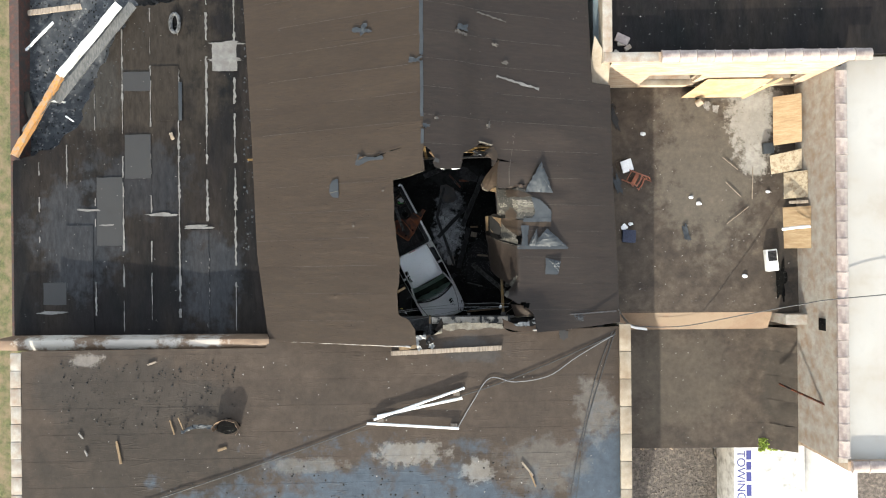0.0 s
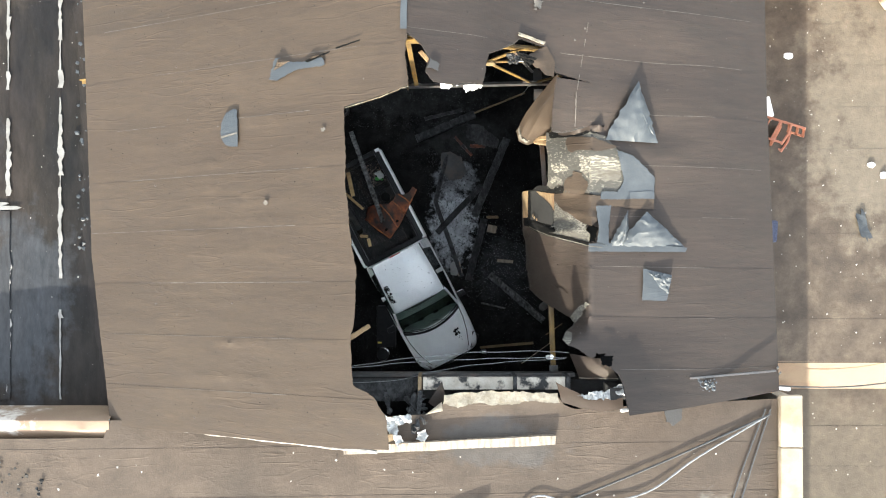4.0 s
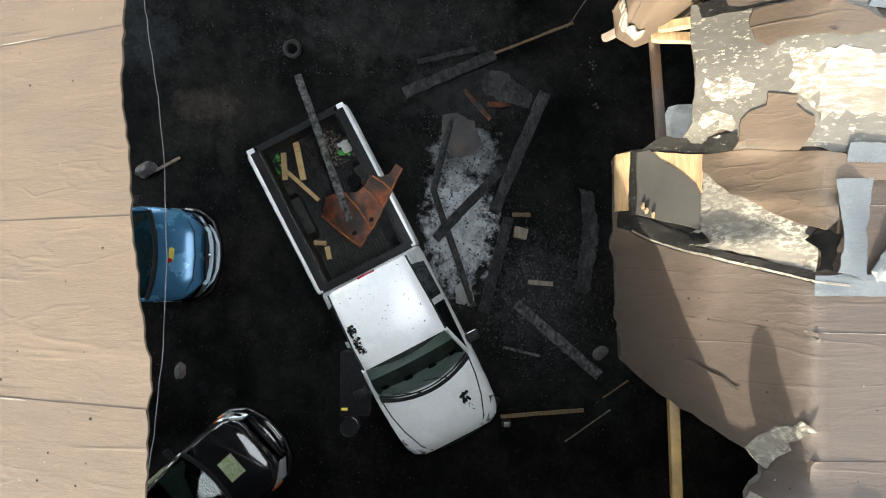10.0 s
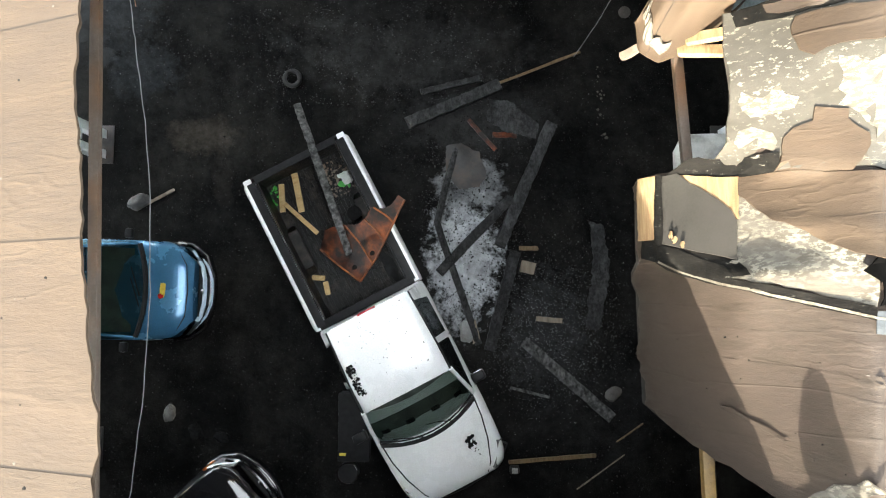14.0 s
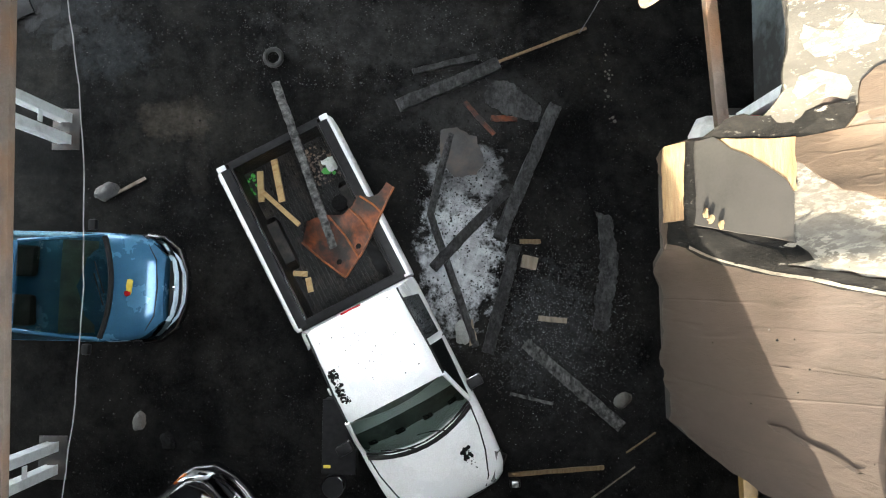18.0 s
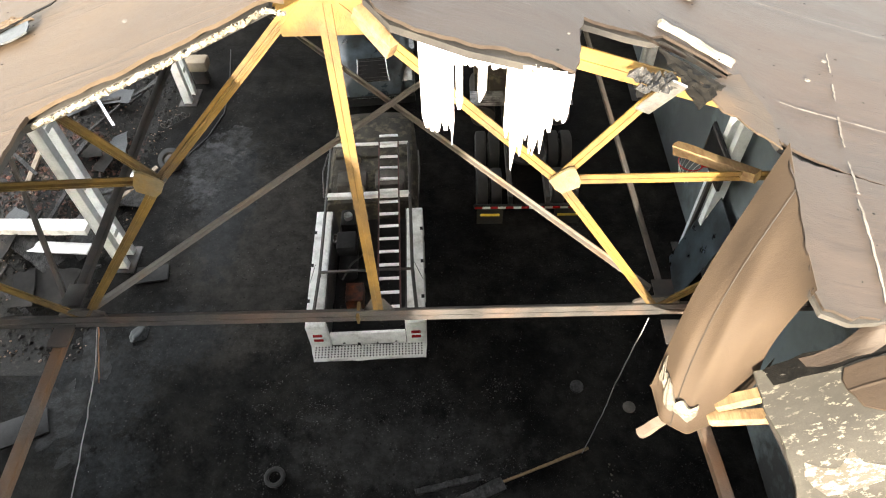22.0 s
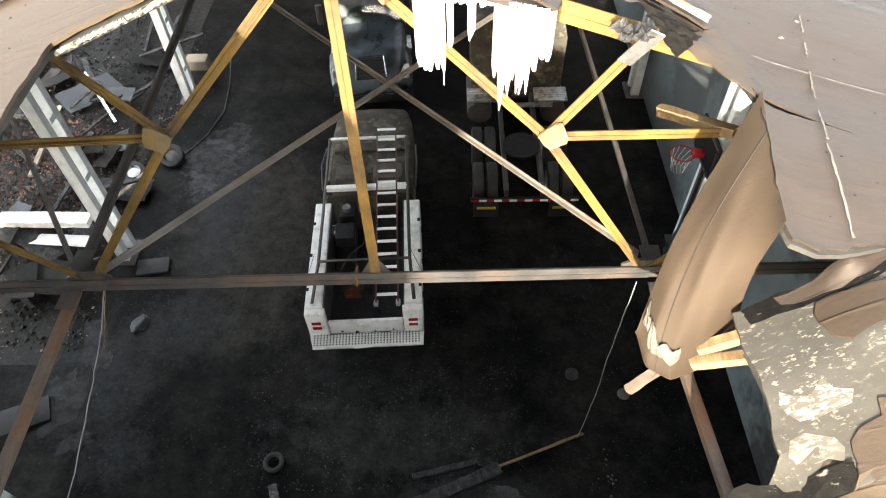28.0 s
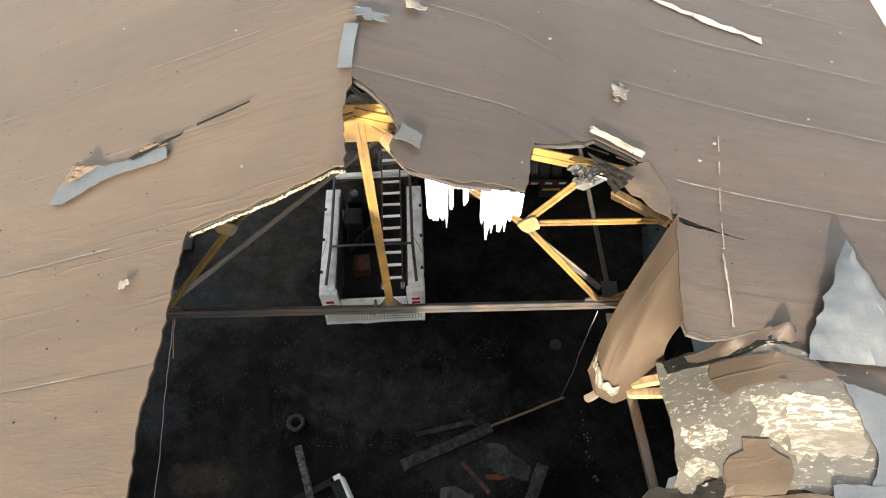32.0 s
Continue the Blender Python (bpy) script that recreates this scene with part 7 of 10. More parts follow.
part("bed_bulkhead", box(2.86, 2.96, -0.86, 0.86, 0.6, 1.25, 0.02), M_LINER, pk)
part("tailgate_liner", box(0.082, 0.115, -0.80, 0.80, 0.66, 1.194, 0.006), M_LINER, pk)
part("bulkhead_cap", box(2.84, 2.99, -0.88, 0.88, 1.245, 1.272, 0.01), M_PLASTIC, pk)
for sy in (-1, 1):
    part("corner_cap", box(0.0, 0.10, sy * 0.89 - 0.07, sy * 0.89 + 0.07, 1.235, 1.275, 0.02), M_WHITE, pk)
bed = part("bed_floor", box(0.10, 2.9, -0.80, 0.80, 0.62, 0.665, 0.0), M_LINER, pk)
for k in range(22):
    part("liner_rib", box(0.12, 2.88, -0.74 + k * 0.07, -0.715 + k * 0.07, 0.664, 0.682, 0.004), M_LINER, bed)
part("rear_bumper", box(-0.12, 0.0, -0.85, 0.85, 0.42, 0.58, 0.03), M_CHROME, pk)
part("underbody", box(0.3, 6.3, -0.62, 0.62, 0.28, 0.6, 0.05), M_PLASTIC, pk)

# burnt flakes on the cab and bonnet, and grit in the bed
def on_pickup(name, bm, mat, label, cat, kind=""):
    ob = part(name, bm, mat, None)
    ob.matrix_basis = PK
    return tagged(ob, label, cat, kind=kind)


def cab_top(x, y):
    w = abs(y)
    return 1.918 - 0.10 * w * w + (0.0 if x > 3.2 else (x - 3.2) * 0.3)


on_pickup("burnt_flakes", lumps(150, (3.15, 4.5, -0.62, 0.62), 0.016, cab_top, 3, 0.3, lambda x, y: noise.noise((x * 3, y * 3, 2)) > 0.0), M_FLECK, "black burnt flakes on the white cab roof", "burnt flakes", "stuff")
on_pickup("burnt_flakes", lumps(150, (3.75, 4.28, -0.70, -0.57), 0.035, cab_top, 5, 0.4), M_FLECK, "cluster of black burnt flakes along the roof edge", "burnt flakes", "stuff")


def hood_top(x, y):
    return 1.20 - 0.14 * (x - 5.35) - 0.04 * y * y + 0.012


on_pickup("burnt_flakes", lumps(34, (5.80, 5.98, 0.42, 0.56), 0.055, hood_top, 6, 0.25), M_FLECK, "black burnt scraps stuck on the white bonnet", "burnt flakes", "stuff")
on_pickup("burnt_flakes", lumps(9, (6.02, 6.2, 0.42, 0.55), 0.03, hood_top, 16, 0.25), M_FLECK, "black burnt scraps stuck on the white bonnet", "burnt flakes", "stuff")
on_pickup("bed_litter", lumps(900, (0.15, 2.85, -0.72, 0.72), 0.022, lambda x, y: 0.682, 8, 0.6), M_FLECK, "wet burnt litter over the bed floor", "litter", "stuff")
on_pickup("wet_specks", lumps(700, (1.5, 2.84, -0.5, 0.74), 0.020, lambda x, y: 0.690, 18, 0.25, lambda x, y: noise.noise((x * 5, y * 5, 4)) > -0.05), M_WATER, "glinting water drops over the bed liner", "water", "stuff")
on_pickup("bed_litter", lumps(140, (0.2, 0.9, 0.2, 0.72), 0.04, lambda x, y: 0.69, 9, 0.7), M_RUSTPIPE, "brown leaves and scraps in the bed corner", "litter", "stuff")
on_pickup("puddle", sheet(blot(2.52, 0.56, 0.20, 4, 40, 0.6, 1.5, 0.6), lambda x, y: 0.690, 0.2, 0.004), M_WATER, "shiny puddle in the bed", "puddle", "stuff")
Wd = lambda s, d: (-3.02 + 0.4633 * s + 0.8862 * d, 2.60 - 0.8862 * s + 0.4633 * d)
for k, (s0, y0, s1, y1, w, z) in enumerate(((0.14, -0.17, 0.85, -0.36, 0.11, 0.74), (0.21, -0.46, 0.69, -0.66, 0.10, 0.74), (0.56, -0.56, 1.35, -0.27, 0.075, 0.80), (2.02, -0.72, 2.14, -0.52, 0.09, 0.73), (2.20, -0.54, 2.44, -0.60, 0.09, 0.73))):
    on_pickup("wood_piece", bar((s0, y0, z), (s1, y1, z), w, 0.05, None, 0.006), M_FRESHWOOD, "short pale pine offcut lying in the pickup bed", "wood")["group"] = "pine offcuts in the bed"
on_pickup("charred_beam", bar((-0.74, 0.49, 1.47), (1.98, 0.08, 0.96), 0.12, 0.09, None, 0, 0, 0.009, 46, 7), M_CHARGREY, "long alligatored grey charred beam resting across the tailgate", "beam")
# rusty bent sheet
RUSTY = [(1.64, -0.36), (1.95, -0.24), (2.52, 0.04), (2.40, 0.30), (2.29, 0.50), (2.01, 0.88), (1.80, 1.16), (1.66, 1.36), (1.53, 1.30), (1.62, 1.10), (1.55, 0.92), (1.46, 0.80), (1.58, 0.62), (1.60, 0.46), (1.44, 0.18), (1.37, -0.12)]


def rusty_z(x, y):
    u = (y + 0.36) / 1.7
    return 0.80 + 0.78 * u + 0.04 * math.sin(math.pi * min(1.0, max(0.0, u))) - 0.07 * math.exp(-((x - 1.9) ** 2 + (y - 0.1) ** 2) / 0.08) + 0.03 * noise.noise((x * 4, y * 4, 7))


rs = on_pickup("rusted_sheet", sheet(ragged(RUSTY, 0.05, 0.015, None, 6), rusty_z, 0.05, 0.012), M_RUST, "buckled orange rusted sheet with folded ribs and scorched hollows", "metal sheet")
for pts in (((1.64, -0.36), (2.08, -0.18), (2.52, 0.04)), ((1.50, 0.24), (1.90, 0.34), (2.36, 0.38)), ((1.58, 0.60), (1.86, 0.70), (2.14, 0.72)), ((1.50, 0.84), (1.72, 0.96), (1.90, 1.02)), ((2.52, 0.04), (2.29, 0.50), (2.01, 0.88), (1.66, 1.36))):
    line = [along(pts, i / 10) for i in range(11)]
    part("rib", tube([(p.x, p.y, rusty_z(p.x, p.y) + 0.012) for p in line], 0.017, 6), M_RIB, rs, "folded rib of bright rust")
for x, y in ((2.18, 0.46), (2.24, 0.06)):
    part("hole", sheet(blot(x, y, 0.045, 2, 14, 0.3), lambda u, v: rusty_z(u, v) + 0.018, 0.04, 0.004), M_FLECK, rs, "burnt-through hole")
on_pickup("rag", lumps(26, (0.55, 0.75, 0.52, 0.68), 0.09, lambda x, y: 0.72, 10, 0.5), M_PAPER, "crumpled white rag in the bed", "rag", "stuff")
on_pickup("plastic_scrap", lumps(10, (0.66, 0.8, 0.48, 0.62), 0.08, lambda x, y: 0.70, 11, 0.4), M_GREEN, "green plastic scraps beside a rag", "scrap", "stuff")
on_pickup("plastic_scrap", lumps(16, (0.2, 0.6, -0.74, -0.55), 0.055, lambda x, y: 0.72, 12, 0.6), M_GREEN, "bright green crumpled plastic in the bed corner", "scrap", "stuff")
on_pickup("bucket_hollow", tube([(1.34, 0.47, 0.70), (1.34, 0.47, 0.88)], 0.13, 14), M_FLECK, "blackened bucket in the bed", "bucket")


def car(name, m, paint, label, length=4.35, width=1.78, nose=0.62, hood=1.02, roof=1.45, cowl=1.12, roof_front=1.95, open_rear=False):
    """A hatchback with its nose at x=0, pointing to +x; the body runs to -length."""
    c = thing(name, m, label, "car")
    h = width / 2

    def sec(w, top, low=0.28):
        return [(0.86 * w, low), (0.97 * w, low + 0.12), (w, low + 0.35), (0.97 * w, top - 0.08), (0.88 * w, top), (0.5 * w, top + 0.035), (0, top + 0.05)]
    L = length
    part("body", loft([(-L, sec(h * 0.8, 0.82)), (-L + 0.15, sec(h * 0.95, 0.95)), (-L + 0.6, sec(h, 0.98)), (-cowl - 0.5, sec(h, 0.96)), (-cowl, sec(h, 0.95)), (-0.78, sec(h * 0.97, 0.88)), (-0.50, sec(h * 0.91, 0.81)), (-0.34, sec(h * 0.80, 0.73)), (-0.26, sec(h * 0.68, 0.65))]), paint, c)
    part("front_bumper", tube([(-0.66, -h * 0.90, 0.42), (-0.40, -h * 0.86, 0.42), (-0.17, -h * 0.66, 0.42), (-0.06, -h * 0.3, 0.42), (-0.04, 0, 0.42), (-0.06, h * 0.3, 0.42), (-0.17, h * 0.66, 0.42), (-0.40, h * 0.86, 0.42), (-0.66, h * 0.90, 0.42)], 0.14, 10), M_BLACKPAINT, c, "glossy dark front bumper")
    # on the blue car these two bands paint in the sky's reflection
    part("bumper_insert", tube([(-0.24, -h * 0.74, 0.53), (-0.06, -h * 0.5, 0.545), (0.03, -h * 0.25, 0.55), (0.045, 0, 0.55), (0.03, h * 0.25, 0.55), (-0.06, h * 0.5, 0.545), (-0.24, h * 0.74, 0.53)], 0.026, 8), M_SKYSHEEN if not open_rear else M_BLACKPAINT, c, "strip along the bumper, sky sheen painted pale blue on the blue car")
    part("bumper_trim", tube([(-0.50, -h * 0.88, 0.60), (-0.30, -h * 0.78, 0.62), (-0.13, -h * 0.5, 0.635), (-0.07, -h * 0.25, 0.64), (-0.06, 0, 0.64), (-0.07, h * 0.25, 0.64), (-0.13, h * 0.5, 0.635), (-0.30, h * 0.78, 0.62), (-0.50, h * 0.88, 0.60)], 0.042, 8), M_SKYSHEEN if not open_rear else M_BLACKPAINT, c)
    part("bonnet_edge", tube([(-0.50, -h * 0.78, 0.80), (-0.37, -h * 0.5, 0.765), (-0.33, 0, 0.775), (-0.37, h * 0.5, 0.765), (-0.50, h * 0.78, 0.80)], 0.012, 6), M_PLASTIC, c)
    part("roof_panel", loft([(-L + 0.3, [(0.70 * h, roof - 0.16), (0.5 * h, roof - 0.12), (0, roof - 0.1)]), (-L + 0.7, [(0.76 * h, roof - 0.06), (0.55 * h, roof - 0.01), (0, roof)]), (-roof_front - 0.3, [(0.76 * h, roof - 0.06), (0.55 * h, roof - 0.01), (0, roof + 0.02)]), (-roof_front, [(0.74 * h, roof - 0.09), (0.55 * h, roof - 0.05), (0, roof - 0.03)])]), paint, c)
    bm = bmesh.new()
    g = []
    for i in range(9):
        u = i / 8 * 2 - 1
        row = []
        for j in range(7):
            v = j / 6
            base = Vector((-cowl + 0.16 * (1 - u * u), h * 0.90 * u, 0.97 + 0.03 * (1 - u * u)))
            tp = Vector((-roof_front + 0.07 * (1 - u * u), h * 0.74 * u, roof - 0.08 + 0.05 * (1 - u * u)))
            row.append(base.lerp(tp, v) + Vector((0.3, 0, 0.5)) * 0.07 * math.sin(math.pi * v))
        g.append(row)
    gv = [[bm.verts.new(p) for p in r] for r in g]
    gl = [[bm.verts.new(p - Vector((0.004, 0, 0.006))) for p in r] for r in g]
    for i in range(8):
        for j in range(6):
            bm.faces.new((gv[i][j], gv[i + 1][j], gv[i + 1][j + 1], gv[i][j + 1]))
            bm.faces.new((gl[i][j], gl[i][j + 1], gl[i + 1][j + 1], gl[i + 1][j]))
    part("windscreen", bm, M_GLASS, c)
    part("cowl_strip", tube([r[0] + Vector((0.04, 0, 0.0)) for r in g], 0.045, 6), M_PLASTIC, c)
    part("dashboard", panel(((-cowl - 0.05, -h * 0.8, 0.95), (-cowl - 0.05, h * 0.8, 0.95), (-cowl - 0.6, h * 0.8, 1.0), (-cowl - 0.6, -h * 0.8, 1.0)), 0.04, 4, 0.01), M_INTERIOR, c)
    for sy in (-1, 1):
        part("front_seat", box(-cowl - 1.35, -cowl - 0.95, sy * 0.38 - 0.24, sy * 0.38 + 0.24, 0.55, 1.2, 0.07), M_DUST, c)
        part("a_pillar", tube([(-cowl + 0.02, sy * h * 0.92, 0.96), (-roof_front, sy * h * 0.76, roof - 0.08)], 0.035, 7), paint, c)
        part("side_window", panel(((-cowl - 0.1, sy * h * 0.95, 0.97), (-L + 0.7, sy * h * 0.95, 0.99), (-L + 0.8, sy * h * 0.78, roof - 0.08), (-roof_front - 0.02, sy * h * 0.78, roof - 0.09)), 0.008, 5, 0.01), M_GLASS, c)
        part("headlight", panel(((-0.62, sy * h * 0.93, 0.74), (-0.34, sy * h * 0.90, 0.62), (-0.12, sy * h * 0.60, 0.62), (-0.22, sy * h * 0.60, 0.72)), 0.05, 5, 0.03), M_LAMP if open_rear else M_DARKGLASS, c)
        if open_rear:
            part("indicator", panel(((-0.70, sy * h * 0.95, 0.72), (-0.52, sy * h * 0.955, 0.64), (-0.46, sy * h * 0.93, 0.64), (-0.60, sy * h * 0.935, 0.72)), 0.05, 3, 0.01), M_ORANGE, c)
        part("wing_mirror", box(-0.06, 0.07, -0.09, 0.09, -0.05, 0.07, 0.035, pose(-cowl - 0.15, sy * (h + 0.09), 1.0)), M_PLASTIC, c)
        part("wiper", bar((-cowl + 0.10, sy * 0.1 - 0.2, 1.02), (-cowl - 0.05, sy * 0.1 + 0.32, 1.08), 0.016, 0.016, None, 0.003), M_PLASTIC, c)
        wheel(c, -0.85, sy * (h - 0.12), 0.31, 0.2, sy)
        wheel(c, -L + 0.8, sy * (h - 0.12), 0.31, 0.2, sy)
    part("grille", panel(((-0.10, -h * 0.52, 0.55), (-0.10, h * 0.52, 0.55), (-0.16, h * 0.5, 0.68), (-0.16, -h * 0.5, 0.68)), 0.03, 5, 0.03), M_PLASTIC, c)
    for y0 in (-0.30, 0.12):
        part("grille_bar", bar((-0.085, y0, 0.64), (-0.085, y0 + 0.2, 0.64), 0.02, 0.03, None, 0.004), M_CHROME, c)
    part("badge", tube([(-0.10, 0, 0.67), (-0.06, 0, 0.67)], 0.045, 12), M_CHROME, c, "round chrome badge")
    return c


BL = pose(-4.70, 0.20, 0, 0, 0, -1.0)
blue = car("blue_car", BL, M_BLUE, "metallic blue hatchback parked nose-in on the sooty floor", width=1.87, cowl=1.2, roof_front=2.35)
part("hood_sticker", sheet(blot(-0.72, 0.02, 0.09, 3, 20, 0.3, 0.6, 1.4), lambda x, y: 0.944 - (x + 0.7) * 0.167 - 0.07 * abs(y), 0.05, 0.004), M_STICKER, blue, "yellow and red bonnet sticker")
part("hood_sticker", sheet(blot(-0.75, -0.10, 0.05, 5, 14, 0.3), lambda x, y: 0.949 - (x + 0.7) * 0.167 - 0.07 * abs(y), 0.03, 0.004), M_RED, blue, "red part of a bonnet sticker")
BK = pose(-3.58, -3.20, 0, 0, 0, 42.3)
black = car("black_car", BK, M_BLACKPAINT, "glossy black saloon with a printed sticker on its bonnet", 4.5, 1.80, cowl=1.45, roof_front=2.3, open_rear=True)
part("hood_sticker", sheet([(-1.06, -0.22), (-1.06, 0.22), (-0.73, 0.22), (-0.73, -0.22)], lambda x, y: 0.962 - 0.05 * y * y + 0.09 * (x + 0.9) * -0.6, 0.1, 0.004), M_PALEGREEN, black, "pale green printed bonnet sticker")

# service truck with open utility body, seen from behind
SV = pose(-1.745, 6.47, 0, 0, 0, 92.6)
sv = thing("service_truck", SV, "white utility service truck with side boxes and a burnt cab", "truck")
for sy in (-1, 1):
    bx = part("side_box", box(0.42, 3.14, sy * 0.95 - 0.17, sy * 0.95 + 0.17, 0.62, 1.46, 0.02), M_TRUCKWHITE, sv)
    part("box_lid", box(0.44, 3.12, sy * 0.95 - 0.16, sy * 0.95 + 0.16, 1.462, 1.49, 0.01), M_TRUCKWHITE, bx)
    for k in range(3):
        part("latch", box(0.8 + k * 0.85, 0.92 + k * 0.85, sy * 1.12 - 0.015, sy * 1.12 + 0.015, 1.1, 1.16, 0.005), M_CHROME, bx)
        part("hinge", box(0.8 + k * 0.85, 0.88 + k * 0.85, sy * 1.09 - 0.03, sy * 1.09 + 0.03, 1.488, 1.50, 0.004), M_PLASTIC, bx)
    part("inner_wall", box(0.44, 3.14, sy * 0.765 - 0.012, sy * 0.765 + 0.012, 0.7, 1.47, 0.004), M_STEEL, sv)
    part("rear_post", box(0.28, 0.43, sy * 0.93 - 0.19, sy * 0.93 + 0.19, 0.60, 1.44, 0.02), M_TRUCKWHITE, sv)
    for z in (0.94, 1.10):
        part("tail_light", box(0.262, 0.284, sy * 0.93 - 0.09, sy * 0.93 + 0.09, z, z + 0.08, 0.012), M_RED, sv)
    part("rack_rail", tube([(0.50, sy * 0.97, 1.50), (1.4, sy * 0.90, 1.62), (2.9, sy * 0.88, 1.74), (4.75, sy * 0.86, 1.90)], 0.035, 6), M_STEEL, sv, "grey steel ladder rack rail")
    part("rack_upright", bar((1.4, sy * 0.92, 1.48), (1.4, sy * 0.90, 1.64), 0.05, 0.05, None, 0.008), M_STEEL, sv)
    part("antenna", tube([(1.25, sy * 1.1, 1.49), (1.42, sy * 0.94, 1.86)], 0.006, 5), M_CABLE, sv)
    wheel(sv, 1.1, sy * 0.86, 0.40, 0.3, sy)
    wheel(sv, 5.1, sy * 0.84, 0.40, 0.26, sy)
part("body_floor", box(0.4, 3.6, -0.75, 0.75, 0.66, 0.72, 0.01), M_PLASTIC, sv)
part("tailgate", box(0.34, 0.40, -0.72, 0.72, 0.66, 1.06, 0.012), M_TRUCKWHITE, sv)
tb = part("step_bumper", sheet(ragged([(-0.02, -1.10), (0.30, -1.12), (0.30, 1.12), (-0.02, 1.05), (0.03, 0.6), (-0.03, 0.1), (0.02, -0.5)], 0.1, 0.02, None, 3), lambda x, y: 0.70 + 0.012 * math.sin(y * 6), 0.12, 0.03), M_TRUCKWHITE, sv, "dented tread plate bumper")
bm = bmesh.new()
for i in range(5):
    for j in range(34):
        tube([(0.05 + 0.055 * i, -1.02 + 0.062 * j, 0.712), (0.05 + 0.055 * i, -1.02 + 0.062 * j, 0.729)], 0.014, 6, bm)
part("tread_perforation", bm, M_FLECK, tb)["kind"] = "stuff"
part("bumper_face", box(0.02, 0.06, -1.05, 1.05, 0.60, 0.685, 0.015), M_TRUCKWHITE, sv)
part("cross_member", box(3.24, 3.36, -0.88, 0.88, 1.70, 1.80, 0.015), M_TRUCKWHITE, sv, "pale steel rack cross member")
part("cross_member", bar((1.4, -0.9, 1.64), (1.4, 0.9, 1.64), 0.045, 0.045, None, 0.008), M_STEEL, sv)
part("cross_member", bar((4.72, -0.88, 1.9), (4.72, 0.88, 1.9), 0.06, 0.05, None, 0.008), M_TRUCKWHITE, sv, "pale steel rack cross member")
# burnt-out cab: shell without its roof skin
part("cab_shell", loft([(3.52, half(1.0, 1.3, 0.0)), (3.6, half(1.03, 1.32, 0.0)), (5.2, half(1.03, 1.28, 0.0)), (5.6, half(1.02, 1.20, 0.06)), (6.4, half(0.97, 1.10, 0.08)), (6.85, half(0.86, 0.98, 0.05)), (7.0, half(0.76, 0.86, 0.04, 0.5, 0.7))]), M_SOOTCAB, sv, "smoke-browned burnt cab and bonnet")
part("cab_interior", box(3.62, 5.1, -0.86, 0.86, 1.25, 1.345, 0.03), M_SOOTCAB, sv)
for sy in (-1, 1):
    part("cab_pillar", tube([(3.58, sy * 0.95, 1.3), (3.62, sy * 0.86, 1.66)], 0.035, 7), M_SOOTCAB, sv)
    part("door_frame", tube([(3.7, sy * 1.04, 1.32), (4.3, sy * 1.08, 1.5), (5.1, sy * 1.05, 1.30)], 0.018, 6), M_STEEL, sv)
    part("bonnet_lamp", panel(((6.80, sy * 0.62, 0.90), (6.80, sy * 0.84, 0.88), (6.96, sy * 0.76, 0.72), (6.98, sy * 0.58, 0.74)), 0.04, 4, 0.02), M_LAMP, sv)
for y0 in (-0.42, 0.42):
    part("cab_seat", box(3.85, 4.35, y0 - 0.33, y0 + 0.33, 1.3, 1.48, 0.07), M_DUST, sv)
    part("seat_back", box(3.72, 3.88, y0 - 0.31, y0 + 0.31, 1.32, 1.62, 0.06), M_DUST, sv)
part("dashboard", box(4.85, 5.15, -0.85, 0.85, 1.28, 1.42, 0.05), M_SOOTCAB, sv)
part("steering_wheel", tube([(4.7 + 0.10 * math.cos(a), 0.42 + 0.19 * math.sin(a), 1.44 + 0.12 * math.cos(a)) for a in np.linspace(0, 2 * math.pi, 20, endpoint=False)], 0.016, 6, None, True), M_PLASTIC, sv)
lad = thing("extension_ladder", pose(0, 0, 0), "aluminium extension ladder with red rails lying on the truck rack", "ladder")
LA, LB = Vector((-1.28, 6.78, 1.72)), Vector((-1.505, 10.97, 2.14))
side = Vector((0.205, 0.010, 0))
for sy in (-1, 1):
    part("rail", bar(LA + side * sy, LB + side * sy, 0.028, 0.08, None, 0.004), M_REDPAINT, lad)
    part("foot", box(-0.04, 0.04, -0.06, 0.06, -0.05, 0.03, 0.01, Matrix.Translation(LA + side * sy)), M_ALU, lad)
for k in range(15):
    f = (0.18 + 0.302 * k) / (LB - LA).length
    p = LA.lerp(LB, f)
    part("rung", bar(p - side, p + side, 0.06, 0.03, None, 0.008), M_RUNG, lad)
# machinery in the body
cp = thing("air_compressor", SV @ pose(2.55, 0.46, 0.72), "black compressor with engine and hose in the truck body", "compressor")
part("tank", tube([(-0.75, 0, 0.22), (-0.7, 0, 0.22), (0.1, 0, 0.22), (0.15, 0, 0.22)], 0.2, 14), M_PLASTIC, cp)
part("engine", box(-0.4, 0.05, -0.2, 0.2, 0.42, 0.72, 0.04), M_PLASTIC, cp)
part("flywheel", tube([(-0.1, 0.2, 0.6), (-0.1, 0.26, 0.6)], 0.16, 16), M_CHROME, cp)
part("pump", box(0.3, 0.75, -0.17, 0.17, 0.1, 0.62, 0.05), M_PLASTIC, cp)
part("pump_head", tube([(0.5, 0, 0.62), (0.5, 0, 0.72)], 0.09, 12), M_ALU, cp)
part("hose", tube([(0.4, -0.3, 0.3), (0.1, -0.4, 0.34), (-0.3, -0.36, 0.4), (-0.6, -0.1, 0.45), (-0.9, 0.1, 0.3)], 0.02, 6), M_CABLE, cp)
tagged(part("tool_crate", box(-0.22, 0.22, -0.18, 0.18, 0, 0.3, 0.02, SV @ pose(1.35, 0.3, 0.72)), M_RUST), "rusty brown tool crate in the truck body", "crate")
